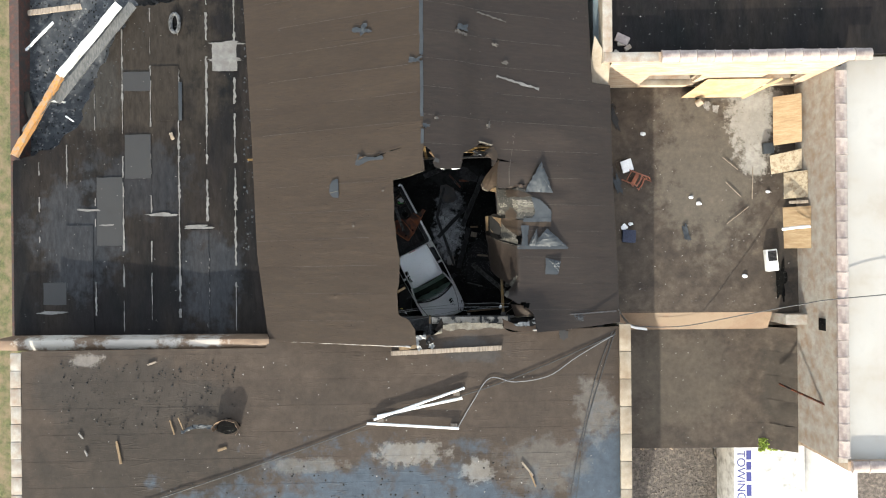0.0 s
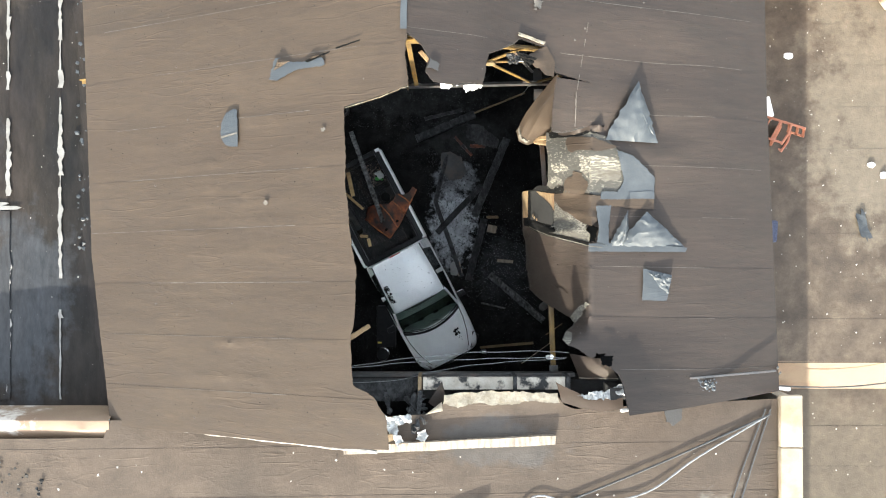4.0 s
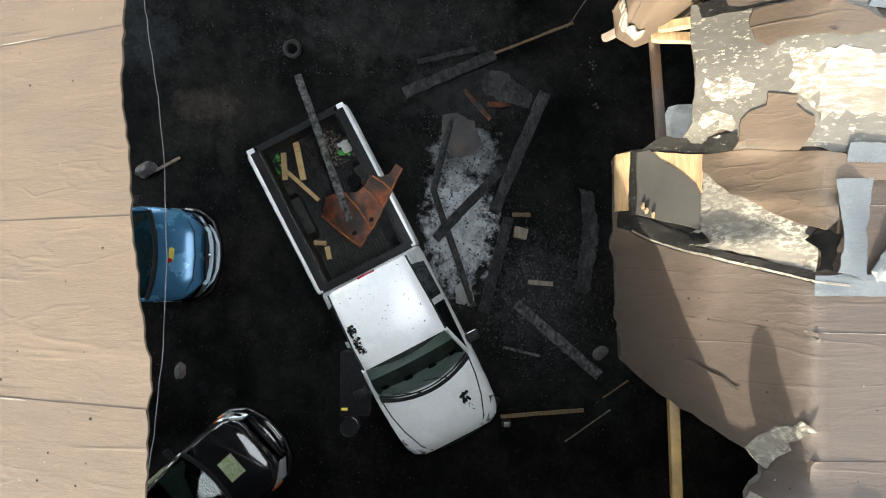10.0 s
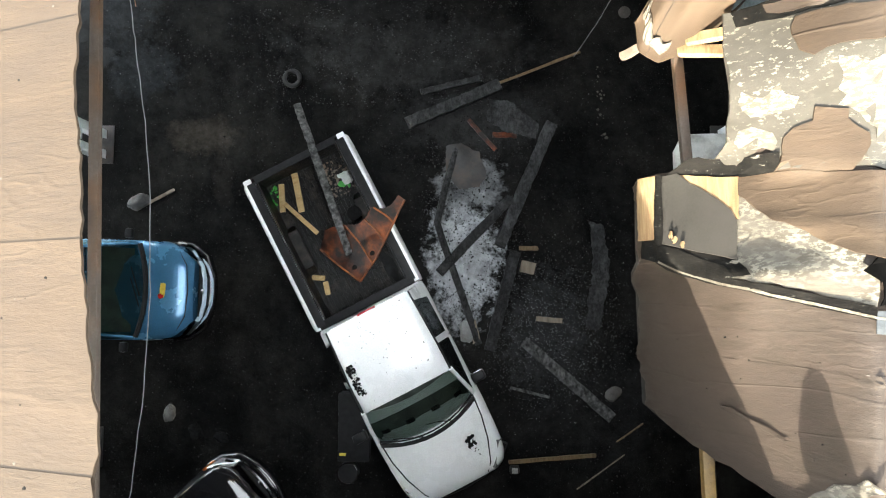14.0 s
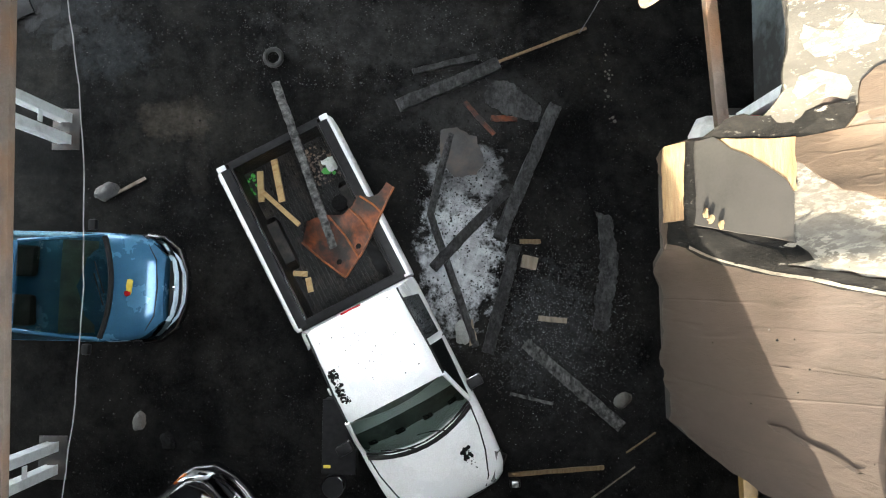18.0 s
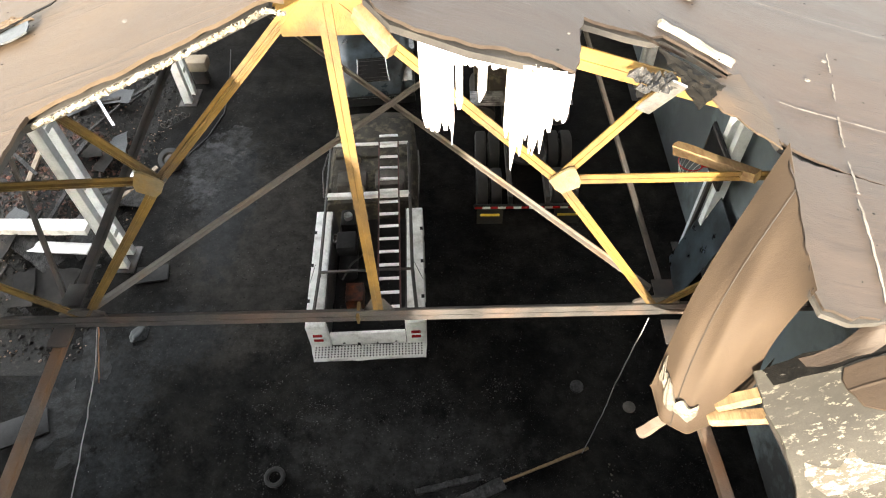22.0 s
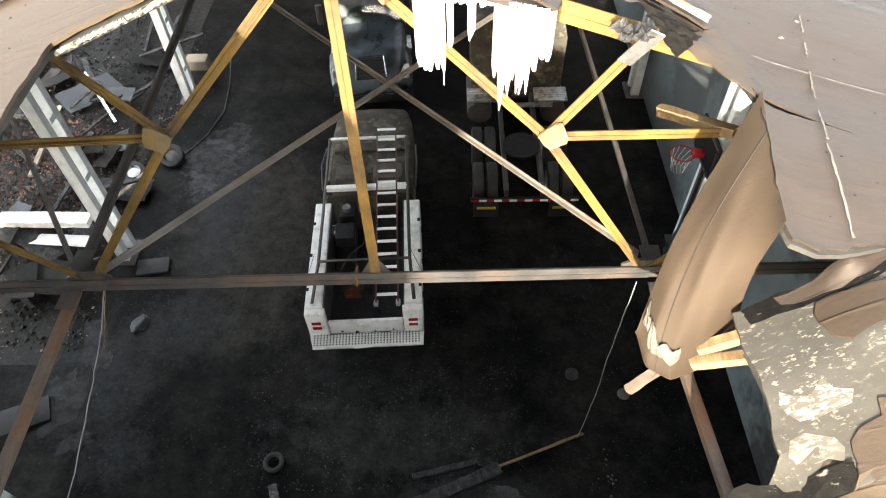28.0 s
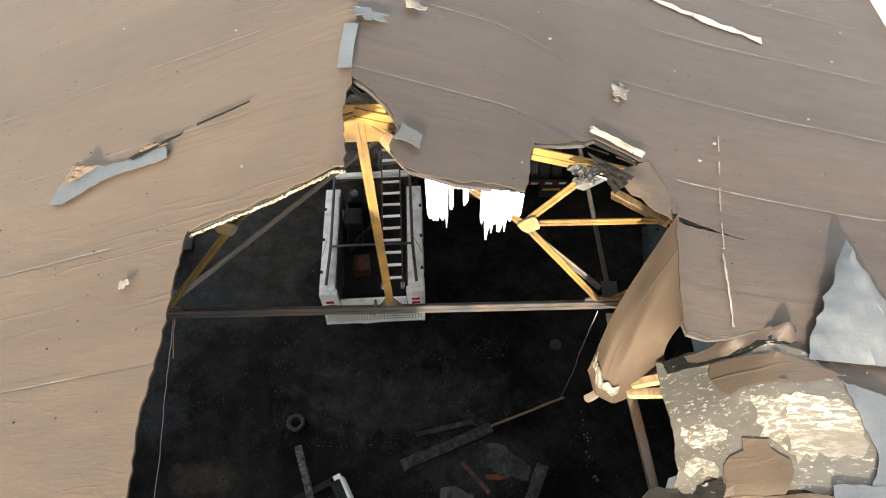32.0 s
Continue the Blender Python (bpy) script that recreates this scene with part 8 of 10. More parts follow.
tagged(part("scrap_heap", lumps(260, (-2.45, -1.05, 6.75, 9.6), 0.06, lambda x, y: 0.73, 31, 0.8), M_RUBBLE), "burnt scraps on the truck body floor", "scrap", kind="stuff")

# dark blue lorry nose-on behind it
DB = pose(-2.2, 14.45, 0, 0, 0, -84)
db = thing("blue_lorry", DB, "sooted dark blue lorry facing the service truck", "lorry")
part("bonnet", loft([(-2.0, half(1.05, 1.62, 0.06, 0.5, 1.0)), (-0.9, half(1.0, 1.5, 0.10, 0.5, 1.0)), (-0.4, half(0.92, 1.36, 0.10, 0.5, 0.95)), (-0.12, half(0.8, 1.15, 0.06, 0.5, 0.9)), (0.0, half(0.7, 1.0, 0.04, 0.55, 0.8))]), M_DARKBLUE, db)
part("cab", loft([(-3.7, [(1.05, 0.5), (1.08, 1.6), (0.95, 2.5), (0.6, 2.62), (0, 2.65)]), (-2.6, [(1.05, 0.5), (1.08, 1.6), (0.95, 2.5), (0.6, 2.62), (0, 2.65)]), (-2.3, [(1.05, 0.5), (1.08, 1.6), (0.93, 2.4), (0.6, 2.5), (0, 2.52)]), (-1.9, [(1.0, 0.5), (1.05, 1.5), (0.98, 1.6), (0.6, 1.64), (0, 1.66)])]), M_DARKBLUE, db)
part("windscreen", panel(((-1.93, -0.9, 1.68), (-1.93, 0.9, 1.68), (-2.32, 0.84, 2.4), (-2.32, -0.84, 2.4)), 0.012, 5, 0.04), M_GLASS, db)
part("front_bumper", box(-0.05, 0.12, -1.08, 1.08, 0.42, 0.68, 0.06), M_PLASTIC, db)
part("grille", panel(((-0.05, -0.38, 1.13), (-0.05, 0.38, 1.13), (-0.45, 0.34, 1.49), (-0.45, -0.34, 1.49)), 0.02, 5, 0.01), M_PLASTIC, db)
part("grille_surround", tube([(-0.03, -0.41, 1.12), (-0.46, -0.37, 1.51), (-0.46, 0.37, 1.51), (-0.03, 0.41, 1.12)], 0.02, 6, None, True), M_CHROME, db)
part("bonnet_crease", tube([(-0.5, 0, 1.50), (-1.2, 0, 1.60), (-1.95, 0, 1.69)], 0.012, 6), M_PLASTIC, db)
for k in range(5):
    part("grille_bar", bar((-0.10 - 0.08 * k, -0.36, 1.185 + 0.072 * k), (-0.10 - 0.08 * k, 0.36, 1.185 + 0.072 * k), 0.014, 0.014), M_STEEL, db)
for sy in (-1, 1):
    part("fender", loft([(-1.6, [(0.18, 0.5), (0.20, 1.0), (0.10, 1.12), (0, 1.15)]), (-1.2, [(0.24, 0.5), (0.27, 1.15), (0.14, 1.30), (0, 1.33)]), (-0.6, [(0.24, 0.5), (0.27, 1.10), (0.14, 1.24), (0, 1.27)]), (-0.15, [(0.2, 0.5), (0.22, 0.9), (0.1, 1.0), (0, 1.02)])]), M_DARKBLUE, db).matrix_basis = pose(0, sy * 0.86, 0)
    part("headlight", panel(((-0.10, sy * 0.70, 1.0), (-0.14, sy * 1.02, 0.98), (-0.46, sy * 1.04, 1.2), (-0.40, sy * 0.72, 1.24)), 0.05, 5, 0.03), M_LAMP, db)
    part("wing_mirror", box(-2.1, -2.0, sy * 1.3 - 0.09, sy * 1.3 + 0.09, 1.6, 2.2, 0.04), M_STEEL, db)
    part("step", box(-2.9, -2.2, sy * 1.1 - 0.1, sy * 1.1 + 0.1, 0.45, 0.55, 0.02), M_ALU, db)
    wheel(db, -0.95, sy * 0.9, 0.48, 0.28, sy)
part("bumper_edge", tube([(0.10, -1.06, 0.69), (0.13, 0, 0.69), (0.10, 1.06, 0.69)], 0.02, 6), M_CHROME, db)
# tractor unit, seen from the rear
TR = pose(1.60, 10.27, 0, 0, 0, 90)
tr = thing("tractor_unit", TR, "burnt lorry tractor unit with twin tyres and striped mud flap bar", "lorry")
for sy in (-1, 1):
    part("chassis_rail", box(0.1, 6.0, sy * 0.42 - 0.05, sy * 0.42 + 0.05, 0.75, 1.0, 0.01), M_STEEL, tr)
    for x in (0.85, 2.15):
        for off in (0.72, 1.04):
            wheel(tr, x, sy * off, 0.5, 0.27, sy)
    fl = part("mud_flap", box(0.0, 0.02, sy * 0.88 - 0.30, sy * 0.88 + 0.30, 0.2, 0.72, 0.006), M_RUBBER, tr)
    part("flap_print", box(-0.006, -0.002, sy * 0.88 - 0.22, sy * 0.88 + 0.22, 0.48, 0.56), M_STICKER, fl, "yellow print bar")
    part("deck_plate", box(3.0, 3.55, sy * 0.85 - 0.42, sy * 0.85 + 0.42, 1.22, 1.27, 0.01), M_ALU, tr)
    for k in range(6):
        part("deck_rib", box(3.03 + k * 0.09, 3.07 + k * 0.09, sy * 0.85 - 0.40, sy * 0.85 + 0.40, 1.27, 1.285, 0.004), M_ALU, tr)
    part("fuel_tank", tube([(3.1, sy * 0.95, 0.8), (3.14, sy * 0.95, 0.8), (4.6, sy * 0.95, 0.8), (4.64, sy * 0.95, 0.8)], 0.32, 16), M_STEEL, tr)
for k in range(14):
    part("stripe", bar((-0.02, -1.22 + k * 0.175, 0.78), (-0.02, -1.22 + (k + 1) * 0.175, 0.78), 0.012, 0.06), M_RED if k % 2 else M_PAPER, tr)
part("flap_bar", box(0.0, 0.05, -1.25, 1.25, 0.72, 0.84, 0.01), M_PLASTIC, tr)
part("fifth_wheel", tube([(1.5, 0, 1.05), (1.5, 0, 1.12)], 0.45, 18), M_PLASTIC, tr)
part("plate_mark", box(3.0, 3.01, -0.9, 0.1, 1.05, 1.2, 0.002), M_ALU, tr, "metal plate with worn letters")
part("cab", loft([(3.7, [(1.15, 0.8), (1.18, 2.6), (1.05, 3.1), (0, 3.15)]), (5.9, [(1.15, 0.8), (1.18, 2.6), (1.05, 3.0), (0, 3.05)]), (6.2, [(1.1, 0.8), (1.1, 2.0), (0.9, 2.6), (0, 2.65)])]), M_SOOTCAB, tr)

# ---- on the hall floor ----
fz = floor_z


def lying(name, a, b, w, hgt, mat, label, cat, group="", rough=0.012, cuts=10, za=None, zb=None, seed=1):
    za = hgt / 2 + 0.006 if za is None else za
    zb = hgt / 2 + 0.006 if zb is None else zb
    return tagged(part(name, bar((a[0], a[1], za), (b[0], b[1], zb), w, hgt, None, 0, 0, rough, cuts, seed), mat), label, cat, group)


rnd = random.Random(77)


def near(cx, cy, r):
    return lambda x, y: rnd.random() < math.exp(-((x - cx) ** 2 + (y - cy) ** 2) / (r * r))


tagged(part("grey_grit", lumps(2600, (-6.8, 4.9, -4.5, 9.5), 0.020, fz, 58, 0.5, lambda x, y: noise.noise((x * 0.9 + 5, y * 0.9, 8)) > 0.05), M_GRIT), "grey grit in drifts over the floor", "grit", kind="stuff")
tagged(part("grey_grit", lumps(2600, (-0.7, 1.2, -1.6, 3.2), 0.020, fz, 59, 0.5, lambda x, y: noise.noise((x * 1.4 + 5, y * 1.1, 8)) > -0.15), M_GRIT), "pale ash crumbs between burnt pipes", "grit", kind="stuff")
tagged(part("grey_grit", lumps(2600, (-4.0, 1.2, 3.9, 6.4), 0.022, fz, 60, 0.5, lambda x, y: noise.noise((x * 1.7 + 2, y * 1.7, 4)) > 0.0), M_GRIT), "scaly grey flakes on the floor", "grit", kind="stuff")
tagged(part("black_flakes", lumps(900, (-6.5, 4.9, -4.5, 12.0), 0.035, fz, 62, 0.35, lambda x, y: noise.noise((x * 0.6 + 9, y * 0.6, 1)) > 0.0), M_FLECK), "flat black burnt flakes on the floor", "flakes", kind="stuff")
tagged(part("cinders", lumps(5200, (-6.8, 4.9, -4.5, 9.5), 0.028, fz, 51, 0.7, lambda x, y: noise.noise((x * 0.7, y * 0.7, 3)) > -0.15), M_RUBBLE), "small cinders strewn over the floor", "cinders", kind="stuff")
tagged(part("cinders", lumps(5200, (0.6, 3.4, -2.8, 2.6), 0.035, fz, 52, 0.8, near(1.8, -0.2, 1.3)), M_RUBBLE), "thick burnt debris between fallen timbers", "cinders", kind="stuff")
tagged(part("cinders", lumps(1500, (-1.2, 1.6, -1.0, 4.2), 0.03, fz, 53, 0.7, near(0.3, 2.2, 1.5)), M_RUBBLE), "burnt crumbs on pale ash", "cinders", kind="stuff")
tagged(part("glass_crumbs", lumps(9000, (0.5, 3.2, -2.8, 1.4), 0.009, fz, 54, 0.9, near(1.7, -0.5, 1.15)), M_CRUMB), "glittering crumbs of plaster and glass", "crumbs", kind="stuff")
tagged(part("glass_crumbs", lumps(1500, (-4.5, 1.5, 4.0, 6.2), 0.010, fz, 55, 0.9), M_GRIT), "pale crumbs strewn on the floor", "crumbs", kind="stuff")
tagged(part("cinders", lumps(900, (-7.4, -3.6, 7.0, 16.0), 0.035, fz, 57, 0.6), M_RUBBLE), "cinders on the dry floor", "cinders", kind="stuff")

g = "fallen charred timbers"
lying("charred_beam", (-1.06, 3.51), (0.75, 4.28), 0.22, 0.14, M_CHAR, "long charred beam fallen on the floor", "beam", g, 0.015, 22, seed=1)
lying("burnt_lath", (0.62, 4.26), (2.34, 4.95), 0.045, 0.05, M_WOOD, "thin orange lath with a burnt end", "lath", "", 0.006, 8, 0.10, 0.05, 2)
lying("charred_beam", (-0.8, 4.15), (0.35, 4.42), 0.10, 0.08, M_CHAR, "thin charred batten on the floor", "beam", g, 0.012, 14, seed=3)
b2 = tagged(part("bent_pipe", tube([(-0.10, 3.0, 0.07), (-0.30, 2.3, 0.08), (-0.47, 1.55, 0.09), (-0.36, 1.2, 0.09), (0.0, 0.2, 0.08), (0.34, -0.8, 0.07)], 0.07, 9), M_CHAR), "bent sooty duct pipe lying across the ash", "pipe")
lying("charred_beam", (-0.42, 0.58), (0.97, 2.04), 0.17, 0.13, M_CHAR, "charred beam fallen across a pipe", "beam", g, 0.014, 20, 0.20, 0.10, 4)
lying("charred_beam", (1.76, 3.51), (0.74, 1.10), 0.22, 0.16, M_CHAR, "long charred beam fallen on the floor", "beam", g, 0.015, 28, seed=5)
lying("charred_beam", (1.05, 1.0), (0.55, -0.9), 0.20, 0.12, M_CHAR, "alligatored charred beam among debris", "beam", g, 0.016, 24, seed=6)
lying("charred_beam", (1.22, -0.74), (2.88, -2.18), 0.20, 0.10, M_CHARGREY, "ash grey flat beam among debris", "beam", g, 0.008, 16, seed=7)
lying("burnt_plank", (0.14, 3.57), (0.66, 2.98), 0.08, 0.06, M_RUST, "short orange scorched plank", "plank", "", 0.01, 7, 0.10, 0.08, 8)
lying("burnt_plank", (0.61, 3.30), (1.08, 3.28), 0.10, 0.05, M_RUST, "short orange scorched plank", "plank", "", 0.01, 7, seed=9)
lying("pine_plank", (0.91, -3.02), (2.57, -2.88), 0.07, 0.05, M_WOOD, "long pine batten on the floor", "plank", "", 0.006, 9, seed=10)
lying("thin_stick", (2.21, -3.52), (3.12, -2.87), 0.02, 0.02, M_OLDWOOD, "thin splintered stick on the floor", "stick", "", 0.003, 6, seed=11)
lying("thin_stick", (2.97, -2.63), (3.48, -2.28), 0.025, 0.025, M_WOOD, "thin splintered stick on the floor", "stick", "", 0.003, 6, seed=12)
lying("wood_block", (1.13, 1.06), (1.49, 1.06), 0.08, 0.06, M_WOOD, "short pine block on the rubble", "wood block", "", 0.008, 4, seed=13)
lying("wood_block", (1.16, 0.72), (1.42, 0.66), 0.22, 0.05, M_OLDWOOD, "scorched square of board", "wood block", "", 0.008, 4, seed=14)
lying("thin_stick", (0.95, -1.62), (1.7, -1.8), 0.05, 0.03, M_CHARGREY, "grey charred lath on the floor", "lath", "", 0.004, 8, seed=15)
lying("burnt_plank", (1.45, -0.3), (1.95, -0.34), 0.09, 0.03, M_OLDWOOD, "charred offcut on the rubble", "plank", "", 0.006, 6, seed=16)
sh = sheet(ragged([(-0.30, 3.05), (0.0, 3.12), (0.35, 2.95), (0.48, 2.5), (0.35, 2.25), (-0.05, 2.2), (-0.28, 2.5)], 0.06, 0.03, None, 3), lambda x, y: 0.10 + 0.05 * noise.noise((x * 3, y * 3, 1)), 0.1, 0.012)
tagged(part("crumpled_sheet", sh, M_STEEL), "crumpled dark sheet metal on the floor", "metal sheet")
sh = sheet(ragged([(0.5, 4.0), (0.9, 3.95), (1.5, 3.5), (1.45, 3.2), (0.9, 3.3), (0.5, 3.55)], 0.06, 0.04, None, 5), lambda x, y: 0.13 + 0.09 * noise.noise((x * 2.5, y * 2.5, 6)), 0.1, 0.012)
tagged(part("crumpled_sheet", sh, M_CHAR), "crumpled black felt on the floor", "roofing scrap")
sh = sheet(ragged([(2.45, 1.6), (2.75, 1.5), (2.85, 0.6), (2.65, -0.5), (2.4, -0.45), (2.5, 0.6)], 0.06, 0.05, None, 7), lambda x, y: 0.09 + 0.08 * noise.noise((x * 3.5, y * 2.5, 9)), 0.09, 0.01)
tagged(part("crumpled_sheet", sh, M_CHAR), "long crumpled strip of burnt felt", "roofing scrap")


def crumple(name, x, y, r, mat, label, cat, seed):
    bm = bmesh.new()
    bmesh.ops.create_icosphere(bm, subdivisions=4, radius=1.0)
    for v in bm.verts:
        d = v.co.normalized()
        k = 1 + 0.30 * noise.noise(d * 1.3 + Vector((seed * 3.1, 0, 0))) - 0.22 * abs(noise.noise(d * 3.2 + Vector((0, seed, 0)))) - 0.12 * abs(noise.noise(d * 7.0 + Vector((0, 0, seed))))
        v.co = Vector((d.x * k * r * 1.15, d.y * k * r * 0.8, max(0.0, d.z * k * 0.45 + 0.16) * r))
    ob = part(name, bm, mat)
    ob.matrix_basis = pose(x, y, 0.005, 0, 0, seed * 40)
    return tagged(ob, label, cat)


crumple("plastic_bag", 2.92, -1.72, 0.16, M_BRACE, "crumpled clear plastic on the floor", "plastic bag", 1)
crumple("plastic_bag", -5.62, -2.15, 0.15, M_BRACE, "crumpled clear plastic on the floor", "plastic bag", 2)
crumple("burnt_roll", -5.1, -2.5, 0.16, M_FLECK, "burnt bundle on the floor", "bundle", 3)
crumple("burnt_roll", -4.6, -2.6, 0.13, M_FLECK, "burnt bundle on the floor", "bundle", 4)
crumple("scorched_clump", -6.35, 1.95, 0.2, M_STEEL, "small heap of scorched scraps", "bundle", 5)
lying("thin_stick", (-6.4, 1.8), (-5.66, 2.2), 0.05, 0.04, M_OLDWOOD, "scorched stick beside scraps", "stick", "", 0.005, 6, seed=17)
crumple("scorched_clump", -6.75, 7.45, 0.22, M_FOIL, "crumpled pale scraps by the column", "bundle", 6)
crumple("insulation_tuft", 0.12, -0.55, 0.2, M_INSUL, "wad of dirty insulation beside the pickup", "insulation", 7)
lying("scorched_block", (0.22, -0.35), (0.30, -0.75), 0.12, 0.1, M_OLDWOOD, "scorched stone block beside the pickup", "block", "", 0.02, 5, seed=18)
# tyre, discs, box and pot
ty = tube([(-3.36 + 0.15 * math.cos(a), 4.42 + 0.15 * math.sin(a), 0.05) for a in np.linspace(0, 2 * math.pi, 24, endpoint=False)], 0.045, 8, None, True)
tagged(part("rubber_ring", ty, M_RUBBER), "small rubber ring on the floor", "rubber ring")
tagged(part("drain_cover", tube([(3.23, 5.77, 0.0), (3.23, 5.77, 0.02), (3.23, 5.77, 0.022)], 0.12, 20), M_DUST), "round pale cover on the floor", "cover")
tagged(part("drain_cover", tube([(2.28, 6.2, 0.0), (2.28, 6.2, 0.05)], 0.13, 16), M_CHAR), "round black lid on the floor", "cover")
cr = thing("tool_chest", pose(-2.0, -2.32, 0, 0, 0, 0), "black steel chest beside the pickup", "chest")
part("body", box(-0.28, 0.28, -0.62, 0.62, 0.0, 0.34, 0.02), M_PLASTIC, cr)
part("lid", box(-0.29, 0.29, -0.63, 0.63, 0.34, 0.385, 0.012), M_PLASTIC, cr)
part("warning_label", box(-0.26, -0.14, -0.52, -0.47, 0.386, 0.389), M_STICKER, cr, "yellow warning label")
pt = thing("cooking_pot", pose(-2.12, -3.2, 0), "round black pot on the floor", "pot")
part("pot_body", tube([(0, 0, 0), (0, 0, 0.02), (0, 0, 0.24), (0, 0, 0.25)], 0.19, 20), M_PLASTIC, pt)
part("rim", tube([(0.19 * math.cos(a), 0.19 * math.sin(a), 0.25) for a in np.linspace(0, 2 * math.pi, 20, endpoint=False)], 0.012, 6, None, True), M_CHROME, pt)
hl = thing("broken_headlamp", pose(1.02, -3.15, 0.05), "smashed headlamp on the floor by the pickup", "headlamp")
part("shell", box(-0.09, 0.09, -0.07, 0.07, -0.04, 0.1, 0.03), M_PLASTIC, hl)
part("lens", box(-0.06, 0.06, -0.05, 0.05, 0.095, 0.125, 0.02), M_LAMP, hl)
tagged(part("yellow_drips", lumps(26, (2.66, 2.85, 3.2, 4.7), 0.05, fz, 61, 0.3), M_DUST), "dull brown drips on the floor", "drips", kind="stuff")

# ---- burnt side bay: rubble under the missing roof ----


def heap_z(x, y):
    k = ease(-8.3, -10.2, x) * ease(6.6, 9.5, y) * (1 - ease(19, 24, y))
    return k * (0.55 + 0.5 * noise.noise((x * 0.5, y * 0.5, 12)) + 0.18 * noise.noise((x * 1.6, y * 1.6, 3)))


tagged(part("rubble_heap", sheet([(-15.6, 6.5), (-8.2, 6.5), (-8.2, 24), (-15.6, 24)], heap_z, 0.28, 0.05), M_RUBBLE), "heap of burnt roof rubble in the side bay", "rubble", kind="stuff")
tagged(part("rubble", lumps(5200, (-14.5, -7.9, 6.8, 19), 0.10, heap_z, 71, 0.7), M_RUBBLE), "broken bricks and burnt scraps", "rubble", kind="stuff")
tagged(part("brick_rubble", lumps(1900, (-12.5, -8.3, 9.9, 13.6), 0.11, heap_z, 72, 0.8), M_DARKBRICK), "broken red bricks in the rubble", "rubble", kind="stuff")
tagged(part("leaf_litter", lumps(700, (-12.0, -7.8, 6.6, 17.0), 0.05, heap_z, 77, 0.9), M_RUSTPIPE), "brown scraps and dry leaves over the rubble", "litter", kind="stuff")
rnd = random.Random(91)
for k in range(46):
    x, y = rnd.uniform(-13.5, -8.5), rnd.uniform(7.6, 18)
    a, ln = rnd.uniform(0, 3.14), rnd.uniform(0.7, 2.3)
    z = heap_z(x, y) + 0.1
    m = rnd.choice((M_OLDWOOD if rnd.random() < 0.4 else M_CHAR, M_CHAR, M_CHAR, M_CHAR, M_GREYWOOD if rnd.random() < 0.4 else M_CHAR))
    tagged(part("fallen_board", bar((x, y, z), (x + ln * math.cos(a), y + ln * math.sin(a), z + rnd.uniform(-0.05, 0.5)), rnd.uniform(0.05, 0.16), rnd.uniform(0.03, 0.07), None, 0, 0, 0.008, 6, k), m), "splintered board lying on the rubble", "board", "boards on the rubble")
for k in range(22):
    x, y, r = rnd.uniform(-12.5, -8.3), rnd.uniform(8.2, 17.5), rnd.uniform(0.35, 0.9)
    rot = rnd.uniform(0, 3.14)
    m = rnd.choice((M_CHAR, M_CHAR, M_SOOTWALL, M_SOOTWALL, M_SOOTWALL, M_TARPBLUE))
    out = [(x + u * math.cos(rot) - v * math.sin(rot), y + u * math.sin(rot) + v * math.cos(rot)) for u, v in ((-r, -0.45 * r), (r, -0.5 * r), (1.1 * r, 0.4 * r), (-0.8 * r, 0.5 * r))]
    tx, ty = rnd.uniform(-0.3, 0.3), rnd.uniform(-0.3, 0.3)
    z0 = heap_z(x, y) + 0.22
    tagged(part("fallen_sheet", sheet(ragged(out, 0.12, 0.03, None, k), lambda px, py: z0 + tx * (px - x) + ty * (py - y) + 0.04 * noise.noise((px * 3, py * 3, k)), 0.15, 0.015), m), "bent blackened sheet on the rubble", "metal sheet", "sheets on the rubble")
lying("painted_board", (-10.3, 9.72), (-8.25, 9.72), 0.34, 0.16, M_DIRTYWHITE, "long white painted board by the columns", "board", "", 0.006, 6, 0.9, 0.86, 21)
tagged(part("painted_board", bar((-9.7, 9.35, 0.66), (-8.2, 9.3, 0.6), 0.3, 0.04, None, 0.004), M_PAPER), "white sheet leaning on the rubble", "board")
tagged(part("bright_pipe", tube([(-9.9, 14.6, 1.35), (-9.3, 13.8, 1.15), (-8.7, 13.0, 0.95)], 0.05, 8), M_CHROME), "bright bent metal tube on the rubble", "pipe")
rimt = thing("loose_wheel", pose(-8.2, 11.95, 0.15, 18, 8, 0), "loose alloy wheel lying in the rubble", "wheel")
w0 = wheel(rimt, 0, 0, 0.3, 0.18, 1)
w0.matrix_basis = pose(0, 0, 0.05, 90, 0, 0)
rimt = thing("loose_wheel", pose(-7.41, 12.6, 0.12, 26, 4, 0), "loose tyre lying by the columns", "wheel")
w0 = wheel(rimt, 0, 0, 0.32, 0.2, 1)
w0.matrix_basis = pose(0, 0, 0.05, 90, 0, 0)
for ob in list(w0.children):
    ob.data.materials[0] = M_STEEL
tagged(part("coil_spring", tube([(-8.0 + 0.09 * math.cos(a) + a * 0.012, 13.9 + a * 0.012, 0.16 + 0.09 * math.sin(a)) for a in np.linspace(0, 44, 180)], 0.014, 5), M_STEEL), "coil spring leaning by the column", "spring")
ob = thing("outboard_case", pose(-7.45, 16.1, 0), "cream machine housing by the column", "machine")
part("housing", box(-0.32, 0.32, -0.22, 0.22, 0.45, 0.78, 0.08), M_STUCCO, ob)
part("stand", box(-0.2, 0.2, -0.15, 0.15, 0.0, 0.45, 0.03), M_STEEL, ob)
